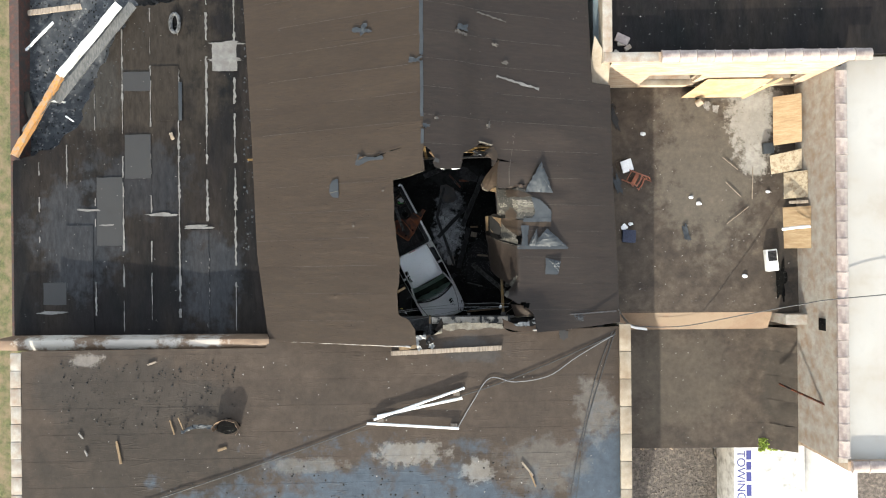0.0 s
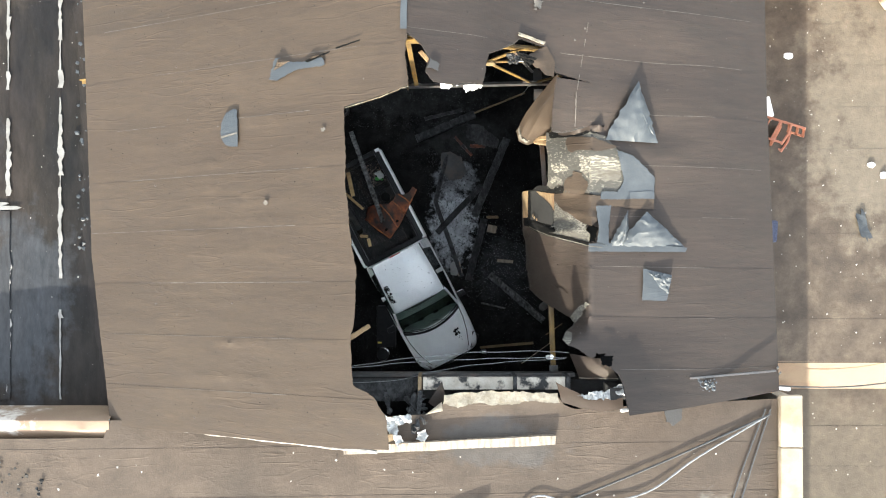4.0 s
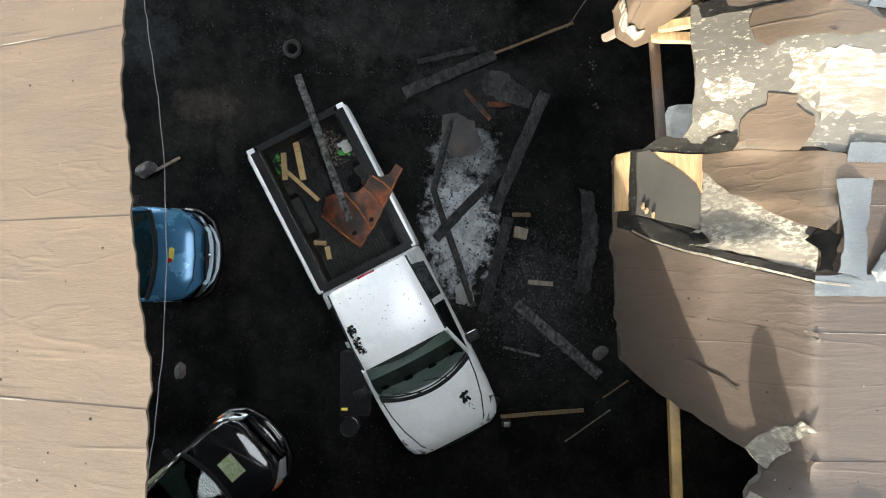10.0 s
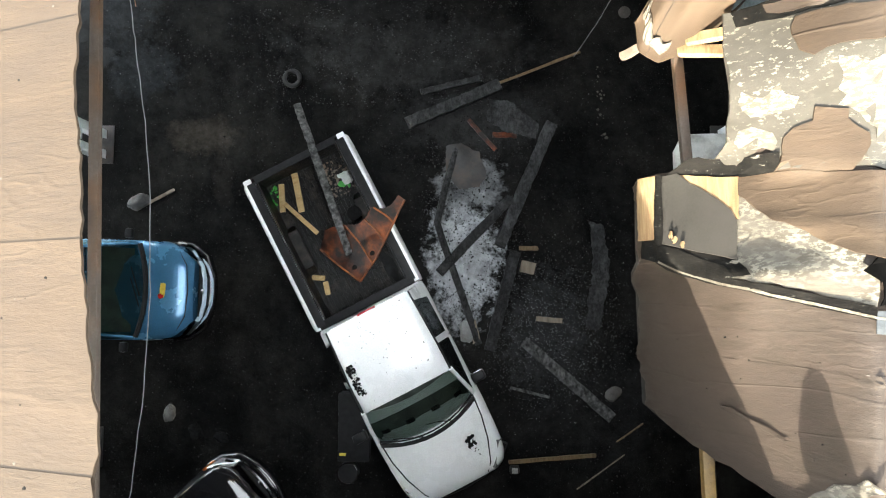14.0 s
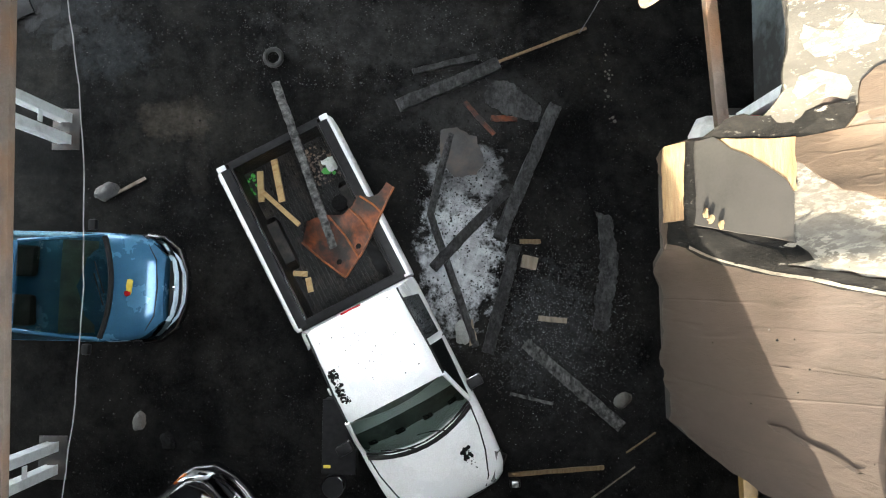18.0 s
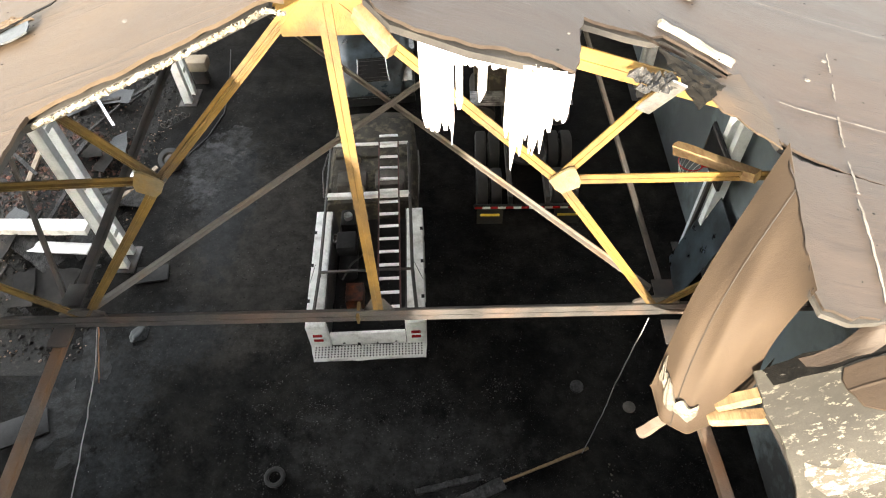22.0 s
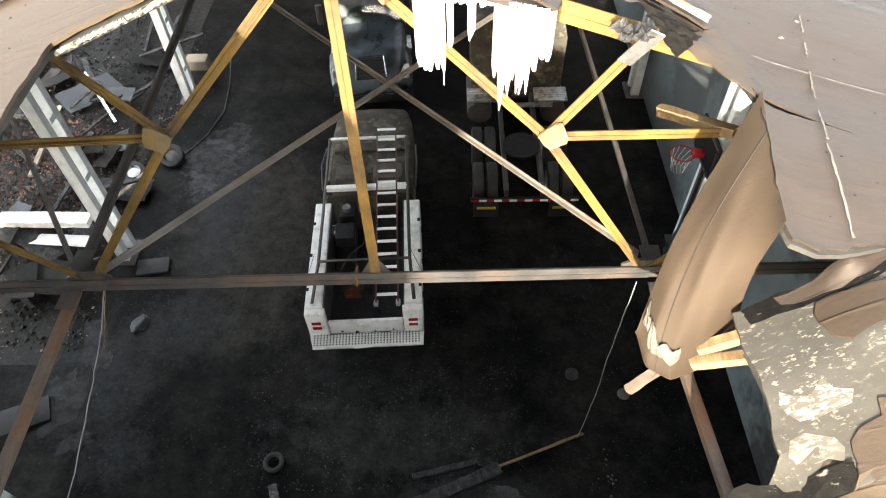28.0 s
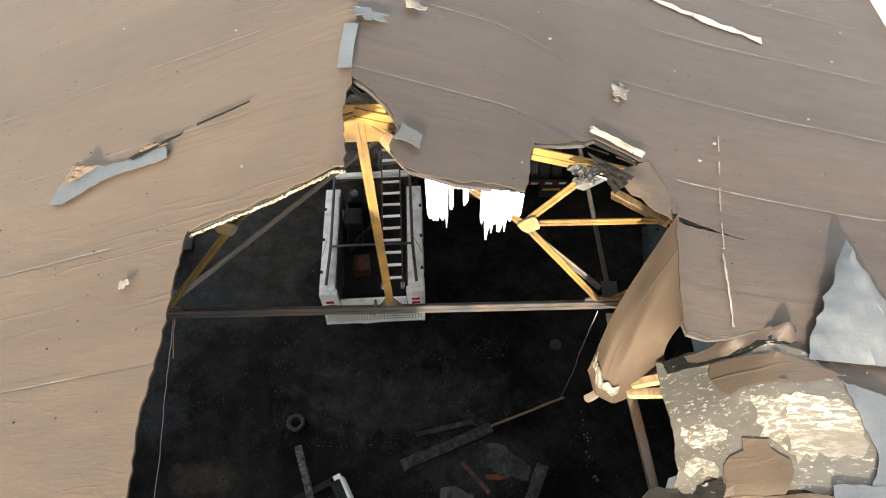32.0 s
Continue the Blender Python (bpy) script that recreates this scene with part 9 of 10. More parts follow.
tagged(part("hose", tube([(-6.95, 17.6, 0.03), (-6.62, 15.9, 0.03), (-6.50, 14.6, 0.03), (-6.74, 13.6, 0.03), (-7.08, 12.95, 0.03), (-7.42, 12.35, 0.03)], 0.016, 6), M_CABLE), "black hose along the floor", "hose")
# black boards and bin at the columns
tagged(part("flat_screen", box(-0.45, 0.45, -0.28, 0.28, 0, 0.05, 0.015, pose(-8.35, 5.35, 0.03, 0, 3, 25)), M_PLASTIC), "black flat panel with a pale edge on the floor", "panel")
tagged(part("flat_screen", box(-0.35, 0.35, -0.22, 0.22, 0, 0.05, 0.015, pose(-6.9, 9.0, 0.03, 0, 3, 10)), M_PLASTIC), "black broken frame at the column's foot", "panel")

# ---- east side of the hall ----
hp = thing("basketball_hoop", pose(4.8, 9.5, 0), "red basketball hoop with a torn net on a dark backboard", "basketball hoop")
part("backboard", box(0.10, 0.16, -0.55, 0.55, 2.6, 3.4, 0.015), M_PLASTIC, hp)
part("board_frame", tube([(0.09, -0.5, 2.65), (0.09, 0.5, 2.65), (0.09, 0.5, 3.35), (0.09, -0.5, 3.35)], 0.02, 6, None, True), M_STEEL, hp)
part("rim", tube([(-0.32 + 0.23 * math.cos(a), 0.23 * math.sin(a), 2.85) for a in np.linspace(0, 2 * math.pi, 24, endpoint=False)], 0.014, 7, None, True), M_RED, hp)
part("bracket", box(-0.12, 0.1, -0.08, 0.08, 2.78, 2.92, 0.02), M_RED, hp)
part("post", box(0.16, 0.24, -0.05, 0.05, 0.0, 3.2, 0.01), M_STEEL, hp)
bm = bmesh.new()
for k in range(12):
    a0, a1 = 2 * math.pi * k / 12, 2 * math.pi * (k + 1.5) / 12
    tube([(-0.32 + 0.23 * math.cos(a0), 0.23 * math.sin(a0), 2.85), (-0.32 + 0.17 * math.cos((a0 + a1) / 2), 0.17 * math.sin((a0 + a1) / 2), 2.65), (-0.32 + 0.13 * math.cos(a1), 0.13 * math.sin(a1), 2.42)], 0.006, 4, bm)
part("net", bm, M_PAPER, hp)
tagged(part("leaning_sheet", panel(((4.6, 8.2, 0.02), (4.75, 9.4, 0.02), (5.2, 9.4, 2.2), (5.15, 8.2, 2.2)), 0.02, 4, 0.02), M_DARKBLUE), "dark sheet leaning on the blue wall", "sheet")
dr = thing("white_car_end", pose(4.55, 2.2, 0, 0, 0, 90), "scorched white vehicle end by the east wall", "vehicle")
part("body", loft([(-0.9, [(0.5, 0.35), (0.62, 0.7), (0.55, 1.0), (0, 1.05)]), (0.6, [(0.5, 0.35), (0.65, 0.7), (0.58, 1.05), (0, 1.1)]), (0.9, [(0.4, 0.4), (0.5, 0.7), (0.4, 0.9), (0, 0.95)])]), M_DIRTYWHITE, dr)
part("tail_light", box(0.8, 0.93, -0.5, -0.34, 0.72, 0.86, 0.02), M_RED, dr)


for k, (x, y, r, sx, sy) in enumerate(((-7.85, 5.6, 0.55, 0.7, 1.3), (-7.5, 6.9, 0.5, 0.6, 1.2), (-7.25, 4.85, 0.30, 1.0, 0.6), (-6.35, 12.4, 0.55, 0.7, 1.4), (-5.9, 13.6, 0.45, 1.0, 0.8), (-6.9, 12.9, 0.35, 0.6, 1.4), (-6.6, 7.3, 0.28, 1.2, 0.6))):
    tagged(part("puddle", sheet(blot(x, y, r, k + 61, 60, 0.45, sx, sy, 0.4 * k), lambda px, py: floor_z(px, py) + 0.006, 0.12, 0.003), M_WATER), "thin film of water on the sooty floor", "puddle", "puddles on the floor")
tagged(part("floor_specks", lumps(5200, (-7.2, 4.9, -4.5, 13.0), 0.013, fz, 81, 0.5), M_GRIT), "fine grey specks scattered over the sooty floor", "grit", kind="stuff")
tagged(part("floor_specks", lumps(2600, (-7.2, 4.9, -4.5, 11.0), 0.035, fz, 82, 0.4), M_FLECK), "black burnt flakes scattered over the floor", "burnt flakes", kind="stuff")

# ---- things on the roofs ----


def strewn(name, n, area, size, hgt, mat, label, seed, keep=None, flat=0.5):
    return tagged(part(name, lumps(n, area, size, hgt, seed, flat, keep), mat), label, "grit", kind="stuff")


# burnt pit in the side bay's roof: sunken boards with rubble, and the fallen joist


def pit_z(x, y):
    return 6.95 + 0.12 * noise.noise((x * 0.8, y * 0.8, 4)) + 0.5 * ease(-13.0, -12.0, x + 0.45 * (y - 6.5))


PIT = [(-15.9, 3.5), (-14.3, 4.0), (-13.5, 4.7), (-12.7, 6.8), (-11.9, 8.2), (-11.35, 9.2), (-11.6, 9.6), (-15.9, 9.6)]
tagged(part("sunken_roof", sheet(ragged(PIT, 0.2, 0.05, None, 3), pit_z, 0.3, 0.06), M_ASH), "sunken burnt roof boards covered in grey ash", "roof deck", kind="structure")
strewn("roof_rubble", 900, (-15.8, -11.8, 3.6, 9.5), 0.06, pit_z, M_RUBBLE, "burnt crumbs in the sunken roof", 5, lambda x, y: inside((x, y), PIT))
strewn("roof_rubble", 120, (-15.8, -12.2, 4.0, 9.5), 0.05, pit_z, M_PALE, "pale crumbs in the sunken roof", 6, lambda x, y: inside((x, y), PIT))
strewn("roof_rubble", 420, (-14.0, -10.8, 3.4, 9.6), 0.04, left_z, M_ASH, "ash crumbs along the burnt edge", 7, lambda x, y: not inside((x, y), PIT) and abs((x + 12.6) * 0.9 - (y - 6.6) * 0.47) < 0.9, 0.5)
jo = thing("fallen_joist", pose(0, 0, 0), "long broken roof joist, grey with a raw orange end", "joist")
part("grey_half", bar((-13.95, 6.42, 8.0), (-11.72, 8.92, 8.12), 0.20, 0.22, None, 0, 0, 0.012, 14, 2), M_DIRTYWHITE, jo, "peeling white painted half")
part("board", bar((-14.2, 5.55, 7.82), (-11.3, 8.98, 7.95), 0.34, 0.05, None, 0, 0, 0.012, 18, 3), M_GREYWOOD, jo, "weathered grey board under the joist")
part("raw_half", bar((-15.7, 3.55, 7.92), (-13.95, 6.38, 7.98), 0.21, 0.18, None, 0, 0, 0.02, 16, 4), M_ORANGEWOOD, jo, "splintered orange wood half")
part("splinters", bar((-15.3, 4.4, 7.9), (-14.3, 5.7, 7.96), 0.26, 0.05, None, 0, 0, 0.03, 12, 5), M_GREYWOOD, jo)
for a, b, w, mm in (((-15.7, 7.6, 7.2), (-14.6, 8.6, 7.3), 0.08, M_PAPER), ((-14.9, 5.65, 7.5), (-14.0, 5.55, 7.6), 0.06, M_DIRTYWHITE), ((-13.9, 5.0, 7.75), (-13.6, 4.8, 7.78), 0.04, M_PAPER), ((-15.6, 9.0, 7.2), (-12.5, 9.3, 7.3), 0.2, M_OLDWOOD), ((-15.7, 6.0, 7.3), (-15.2, 4.6, 7.4), 0.3, M_GREYBOARD)):
    tagged(part("roof_batten", bar(a, b, w, 0.05, None, 0, 0, 0.006, 6, 3), mm), "pale batten lying in the burnt pit", "batten", "battens in the pit")
sk = thing("roof_vent", pose(-9.85, 8.35, LEFT_Z), "burnt-out roof vent ring", "vent")
part("collar", tube([(0.16 * math.cos(a), 0.34 * math.sin(a), 0.08) for a in np.linspace(0, 2 * math.pi, 22, endpoint=False)], 0.07, 7, None, True), M_CHARGREY, sk)
# black sheet paints the dark inside the vent
part("mouth", sheet(blot(0, 0, 0.2, 2, 18, 0.2, 0.7, 1.5), lambda x, y: 0.04, 0.1, 0.01), M_FELT, sk, "black sheet standing in for the open mouth")
tagged(part("roof_pad", box(-9.75, -9.62, 4.8, 6.2, LEFT_Z + 0.03, LEFT_Z + 0.07, 0.015), M_TARPBLUE), "narrow dark strip lying on the roof", "strip")
tagged(part("wood_scrap", bar((-10.05, 4.35, LEFT_Z + 0.07), (-9.95, 4.1, LEFT_Z + 0.07), 0.12, 0.05, None, 0.01), M_STUCCO), "pale brick fragment on the roof", "brick")
strewn("roof_grit", 200, (-15.5, -6.9, -2.9, 9.0), 0.022, lambda x, y: left_z(x, y) + 0.03, M_PALE, "pale grit on the black roof", 9, lambda x, y: inside((x, y), L_OUT))
strewn("roof_grit", 120, (-7.4, -6.9, 0.0, 9.0), 0.07, lambda x, y: left_z(x, y) + 0.03, M_TARPBLUE, "blue-grey scraps along the valley", 10, lambda x, y: inside((x, y), L_OUT))
strewn("roof_grit", 200, (-14.7, 6.0, -9.5, -3.7), 0.035, lambda x, y: south_z(x, y) + 0.03, M_PALE, "pale grit on the lower roof", 11)
strewn("roof_grit", 260, (-13.5, -7.5, -6.2, -3.8), 0.06, lambda x, y: south_z(x, y) + 0.03, M_RUBBLE, "dark burnt crumbs on the lower roof", 12)
strewn("roof_grit", 300, (-9.5, 4.0, -10.5, -7.6), 0.06, lambda x, y: south_z(x, y) + 0.05, M_RUBBLE, "dark crumbs in the ash crust", 13)
strewn("roof_grit", 60, (-1.5, 5.5, 3.5, 9.0), 0.03, lambda x, y: roof_z(x, y) + 0.04, M_CHALK, "pale flecks on the gable membrane", 14, lambda x, y: inside((x, y), E_OUT))
strewn("roof_grit", 40, (-6.0, -1.0, -3.0, 9.0), 0.025, lambda x, y: roof_z(x, y) + 0.04, M_CHALK, "pale flecks on the gable membrane", 15, lambda x, y: inside((x, y), W_OUT))
strewn("roof_grit", 220, (6.3, 13.9, -2.4, 6.3), 0.035, lambda x, y: right_z(x, y) + 0.03, M_PALE, "pale grit on the flat roof", 16)
strewn("roof_grit", 60, (6.6, 13.1, -8.2, -3.5), 0.035, lambda x, y: court_z(x, y) + 0.03, M_PALE, "pale grit on the court roof", 17)
strewn("roof_grit", 90, (6.0, 13.5, 6.9, 9.0), 0.03, lambda x, y: 8.06, M_PALE, "grit on the black upper roof", 18)
strewn("yard_rubble", 1400, (6.7, 12.4, -13, -8.4), 0.09, lambda x, y: -0.03, M_GRAVEL, "broken stones in the yard", 19)
strewn("yard_rubble", 160, (8.0, 11.0, -9.8, -8.5), 0.10, lambda x, y: -0.03, M_BRICK, "red brick crumbs in the yard", 20)

# streaks of sealant and scuffs on the east slope
for k, (x0, y0, x1, y1, w) in enumerate(((1.75, 5.85, 3.25, 5.50, 0.06), (1.1, 7.95, 2.1, 7.72, 0.05), (2.2, 2.82, 2.24, 3.08, 0.010), (2.26, 3.20, 2.29, 3.42, 0.012), (2.31, 3.55, 2.33, 3.68, 0.010), (2.345, 3.78, 2.37, 3.95, 0.008), (2.19, 2.2, 2.18, 2.78, 0.014), (0.2, 8.3, 0.3, 8.5, 0.05), (0.35, 7.2, 0.75, 7.12, 0.1), (1.4, 4.05, 1.5, 4.3, 0.04))):
    n = 14
    pl, pr = [], []
    rnd = random.Random(k)
    dx, dy = x1 - x0, y1 - y0
    ln = math.hypot(dx, dy)
    for i in range(n + 1):
        f = i / n
        for lst, s in ((pl, 1), (pr, -1)):
            q = w * rnd.uniform(0.02, 1.0) * s
            lst.append((x0 + dx * f - dy / ln * q, y0 + dy * f + dx / ln * q))
    tagged(part("sealant_streak", sheet(pl + pr[::-1], lambda x, y: wrinkled(x, y), 0.2, 0.004, 0.0225), M_SEAL if k == 0 else M_CHALK), "ragged white streak of sealant on the slope", "sealant", "sealant streaks")
for k, (x, y, s, mm) in enumerate(((1.45, 4.15, 0.07, M_CHALK), (-0.28, 4.25, 0.06, M_CHALK), (-0.62, 4.02, 0.09, M_TARPBLUE), (1.7, 6.9, 0.08, M_CHALK), (2.05, 6.3, 0.09, M_CHALK), (0.65, 7.3, 0.14, M_TARPBLUE), (-2.75, 7.35, 0.22, M_TARPBLUE), (-0.9, 8.4, 0.14, M_TARPBLUE), (-0.95, 6.15, 0.16, M_TARPBLUE))):
    tagged(part("membrane_scrap", sheet(blot(x, y, s, k + 3, 18, 0.8, 1.2, 0.8), lambda u, v: wrinkled(u, v) + 0.04 * noise.noise((u * 9, v * 9, k)), 0.06, 0.008, 0.05), mm), "small torn scrap on the roof slope", "roofing scrap", "scraps on the slopes")

# lower roof: pipes, planks, torn flap, cables
for k, (a, b) in enumerate((((-2.86, -6.11), (0.37, -6.34)), ((-2.62, -5.98), (0.59, -4.91)), ((-2.5, -5.86), (0.50, -5.27)))):
    tagged(part("white_pipe", tube([(a[0], a[1], south_z(*a) + 0.14), (b[0], b[1], south_z(*b) + 0.16)], 0.045, 10), M_PIPEWHITE), "long white plastic pipe on the lower roof", "pipe", "white pipes")
for k, (x, y) in enumerate(((-2.4, -6.0), (0.2, -6.3), (0.3, -5.1))):
    tagged(part("pipe_block", box(x - 0.12, x + 0.12, y - 0.1, y + 0.1, south_z(x, y), south_z(x, y) + 0.10, 0.015), M_OLDWOOD), "small wood block under the pipes", "wood block", "blocks under the pipes")
tagged(part("roof_plank", bar((-2.0, -3.66, south_z(-2, -3.6) + 0.1), (1.91, -3.52, south_z(1.9, -3.5) + 0.1), 0.16, 0.09, None, 0, 0, 0.008, 14, 3), M_OLDWOOD), "long grey weathered plank on the lower roof", "plank")
tagged(part("roof_plank", bar((-1.7, -3.5, south_z(-1, -3.6) + 0.16), (-1.1, -3.42, south_z(-1, -3.6) + 0.2), 0.12, 0.05, None, 0, 0, 0.01, 6, 4), M_WOOD), "splintered raw board on a plank", "board")
for k, (a, b, w, mm) in enumerate((((-11.6, -6.6), (-11.45, -7.4), 0.08, M_WOOD), ((-12.9, -6.3), (-12.75, -6.5), 0.05, M_PALE), ((-12.7, -6.9), (-12.6, -7.1), 0.05, M_PALE), ((2.6, -7.6), (3.0, -8.1), 0.06, M_OLDWOOD), ((2.9, -8.0), (3.1, -8.5), 0.05, M_WOOD), ((-8.1, -7.0), (-7.8, -6.9), 0.08, M_WOOD), ((-9.75, -5.9), (-9.6, -6.4), 0.05, M_WOOD), ((-10.5, -3.95), (-10.2, -3.85), 0.06, M_OLDWOOD))):
    z0, z1 = south_z(*a) + 0.05, south_z(*b) + 0.05
    tagged(part("wood_splinter", bar((a[0], a[1], z0), (b[0], b[1], z1), w, 0.03, None, 0, 0, 0.006, 5, k), mm), "pale wood splinter on the lower roof", "splinter", "splinters on the lower roof")
fl = thing("torn_roof_flap", pose(-7.75, -6.2, south_z(-7.75, -6.2)), "torn membrane flap curled up around a hole", "torn sheet")
bm = bmesh.new()
n = 16
rows = []
for i in range(n + 1):
    a = -0.6 + 3.9 * i / n
    rows.append([Vector(((0.42 + 0.10 * noise.noise((i * 0.6, 1, 1))) * math.cos(a) * (1 + 0.10 * v), 0.30 * math.sin(a) * (1 + 0.15 * v), 0.04 + (0.34 + 0.12 * noise.noise((i * 0.5, 0, 3))) * v)) for v in (0, 0.3, 0.6, 0.85, 1.0)])
vt = [[bm.verts.new(p) for p in r] for r in rows]
vl = [[bm.verts.new(p * 0.97) for p in r] for r in rows]
for i in range(n):
    for j in range(4):
        bm.faces.new((vt[i][j], vt[i + 1][j], vt[i + 1][j + 1], vt[i][j + 1]))
        bm.faces.new((vl[i][j], vl[i][j + 1], vl[i + 1][j + 1], vl[i + 1][j]))
    bm.faces.new((vt[i][4], vt[i + 1][4], vl[i + 1][4], vl[i][4]))
part("curled_rim", bm, M_TAN, fl)
# black sheet in place of the dark below the torn flap
part("hole", sheet(blot(0, 0, 0.34, 4, 24, 0.3, 1.2, 0.8), lambda x, y: 0.045, 0.12, 0.006), M_FELT, fl, "black sheet standing in for a burnt hole")
part("tail", bar((-0.4, 0.05, 0.15), (-1.15, 0.12, 0.25), 0.10, 0.03, None, 0, 0, 0.03, 9, 4), M_FOIL, fl)
part("tail", bar((-1.1, 0.1, 0.22), (-1.55, -0.1, 0.2), 0.08, 0.03, None, 0, 0, 0.03, 7, 5), M_FOIL, fl)
part("stick", bar((-1.5, -0.15, 0.1), (-1.62, 0.45, 0.35), 0.03, 0.03, None, 0, 0, 0.004, 4, 6), M_WOOD, fl)


def cable(pts, r, mat, label, group):
    q = []
    P = [Vector(p) for p in pts]
    for i in range(len(P) - 1):
        p0, p1, p2, p3 = P[max(i - 1, 0)], P[i], P[i + 1], P[min(i + 2, len(P) - 1)]
        for s in range(8):
            t = s / 8
            q.append(0.5 * ((2 * p1) + (p2 - p0) * t + (2 * p0 - 5 * p1 + 4 * p2 - p3) * t * t + (3 * p1 - p0 - 3 * p2 + p3) * t ** 3))
    q.append(P[-1])
    return tagged(part("cable", tube(q, r, 6), mat), label, "cable", group)


def on_south(*pts):
    return [(x, y, south_z(x, y) + 0.05) for x, y in pts]


gc = "cables on the roofs"
cable(on_south((6.0, -3.1), (3.4, -4.2), (1.2, -5.0), (-2.0, -5.9), (-6.0, -7.3), (-11.0, -8.9)), 0.018, M_CABLE, "thin black cable across the lower roof", gc)
cable(on_south((5.9, -3.15), (4.6, -3.9), (3.6, -4.55), (2.4, -4.75), (1.5, -4.6), (0.9, -5.4), (0.3, -6.4)), 0.016, M_GREYCABLE, "grey looped cable on the lower roof", gc)
cable(on_south((6.0, -3.0), (5.5, -4.5), (4.9, -6.5), (4.6, -8.5), (4.3, -11.0)), 0.014, M_CABLE, "black cable along the lower roof", gc)
cable(on_south((5.9, -3.0), (5.3, -4.6), (4.8, -6.6), (4.4, -8.5), (4.1, -11.0)), 0.014, M_CABLE, "black cable along the lower roof", gc)
cable([(6.1, -2.2, 8.2), (6.7, -2.7, 6.9), (7.6, -3.15, 5.3), (9.5, -3.2, 5.1), (11.5, -2.7, 5.9), (13.2, -2.2, 7.0), (14.4, -1.9, 7.9), (20, -1.5, 8.0), (28, -1.2, 8.2)], 0.02, M_CABLE, "black service cable strung to the next roof", gc)
cable([(6.15, -2.3, 8.2), (6.7, -2.75, 6.8), (7.3, -3.2, 5.4)], 0.018, M_CABLE, "black drop cable at the eave", gc)
tagged(part("cable_sleeve", tube([(7.2, -3.12, 5.28), (7.7, -3.3, 4.7), (8.2, -3.38, 4.55)], 0.05, 8), M_PIPEWHITE), "white sleeve on the service cable", "cable sleeve")
sb = thing("service_bracket", pose(4.6, -2.45, roof_z(4.6, -2.45)), "cable bracket with a glob of foil on the eave corner", "bracket")
part("foil_glob", lumps(60, (-0.2, 0.2, -0.12, 0.12), 0.05, lambda x, y: 0.02, 3, 0.6), M_FOIL, sb)
part("arm", bar((-0.3, 0.12, 0.05), (1.4, 0.2, -0.25), 0.04, 0.04, None, 0.005), M_STEEL, sb)
for k, (x0, x1) in enumerate(((-6.2, -1.2), (2.95, 4.35))):
    n = 40
    bm = bmesh.new()
    pts = [(x0 + (x1 - x0) * i / n, -3.17 + 0.02 * noise.noise((i * 0.4, k, 1)) + (0.35 if k else 0.0), 0) for i in range(n + 1)]
    pts = [(x, y, roof_z(x, max(y, -2.85 if k else -3.2)) - 0.05) for x, y, _ in pts]
    # pale tone paints the sunlit rim of the gable's south edge
    tagged(part("eave_edge", tube(pts, 0.03, 6), M_PALE), "torn edge of the membrane over the gable, its sunlit rim put into a pale tone", "roof edge", kind="structure")
tagged(part("sealant_blob", sheet(blot(4.15, -3.08, 0.20, 5, 26, 0.25, 0.8, 1.0), lambda x, y: south_z(x, y) + 0.05, 0.1, 0.02), M_GREYPATCH), "grey-white sealant blob at the eave", "sealant")

# flat roof: chair, white seat, cloths, boards, chimney pot, old air conditioner
ch = thing("wooden_chair", pose(7.62, 2.72, right_z(7.6, 2.7) + 0.12, 0, 62, -28), "overturned red-brown wooden armchair on the flat roof", "chair")
for sx in (-0.24, 0.24):
    for sy in (-0.24, 0.24):
        part("leg", bar((sx, sy, -0.42), (sx, sy, 0.25 if sy < 0 else 0.55), 0.045, 0.045, None, 0.006), M_CHAIR, ch)
    part("armrest", tube([(sx, -0.28, 0.25), (sx, 0.0, 0.28), (sx, 0.26, 0.24)], 0.028, 7), M_CHAIR, ch)
    part("stretcher", bar((sx, -0.24, -0.22), (sx, 0.24, -0.22), 0.03, 0.03, None, 0.004), M_CHAIR, ch)
part("seat", box(-0.26, 0.26, -0.26, 0.26, -0.02, 0.03, 0.012), M_CHAIR, ch)
for z in (0.2, 0.38, 0.52):
    part("back_rail", bar((-0.24, 0.24, z), (0.24, 0.24, z), 0.03, 0.06, None, 0.006), M_CHAIR, ch)
st = thing("plastic_stool", pose(7.25, 3.3, right_z(7.2, 3.3) + 0.10, 10, 8, 20), "white plastic seat shell with bent metal legs", "seat")
part("shell", box(-0.24, 0.24, -0.24, 0.24, 0.1, 0.16, 0.03), M_PAPER, st)
part("leg_frame", tube([(-0.3, -0.25, -0.1), (-0.3, 0.25, -0.1), (0.0, 0.3, 0.1), (0.2, 0.3, -0.1), (0.3, -0.2, -0.1)], 0.012, 6), M_STEEL, st)
for k, (x, y, sx, sy, mm, lab) in enumerate(((6.55, 3.3, 0.5, 1.6, M_TARPBLUE, "crumpled grey-blue sheet by the eave"), (6.95, 2.55, 0.5, 1.5, M_TARPBLUE, "crumpled grey-blue sheet by the eave"), (6.9, 5.1, 0.4, 1.8, M_GREYPATCH, "grey torn membrane strip on the flat roof"), (9.7, 0.5, 0.4, 1.3, M_TARPBLUE, "curled grey-blue membrane scrap"))):
    tagged(part("cloth", sheet(blot(x, y, 0.28, k + 5, 26, 0.6, sx, sy, 0.3), lambda u, v: right_z(u, v) + 0.05 + 0.06 * noise.noise((u * 5, v * 5, k)), 0.08, 0.012, 0.02), mm), lab, "sheet", "scraps on the flat roof")
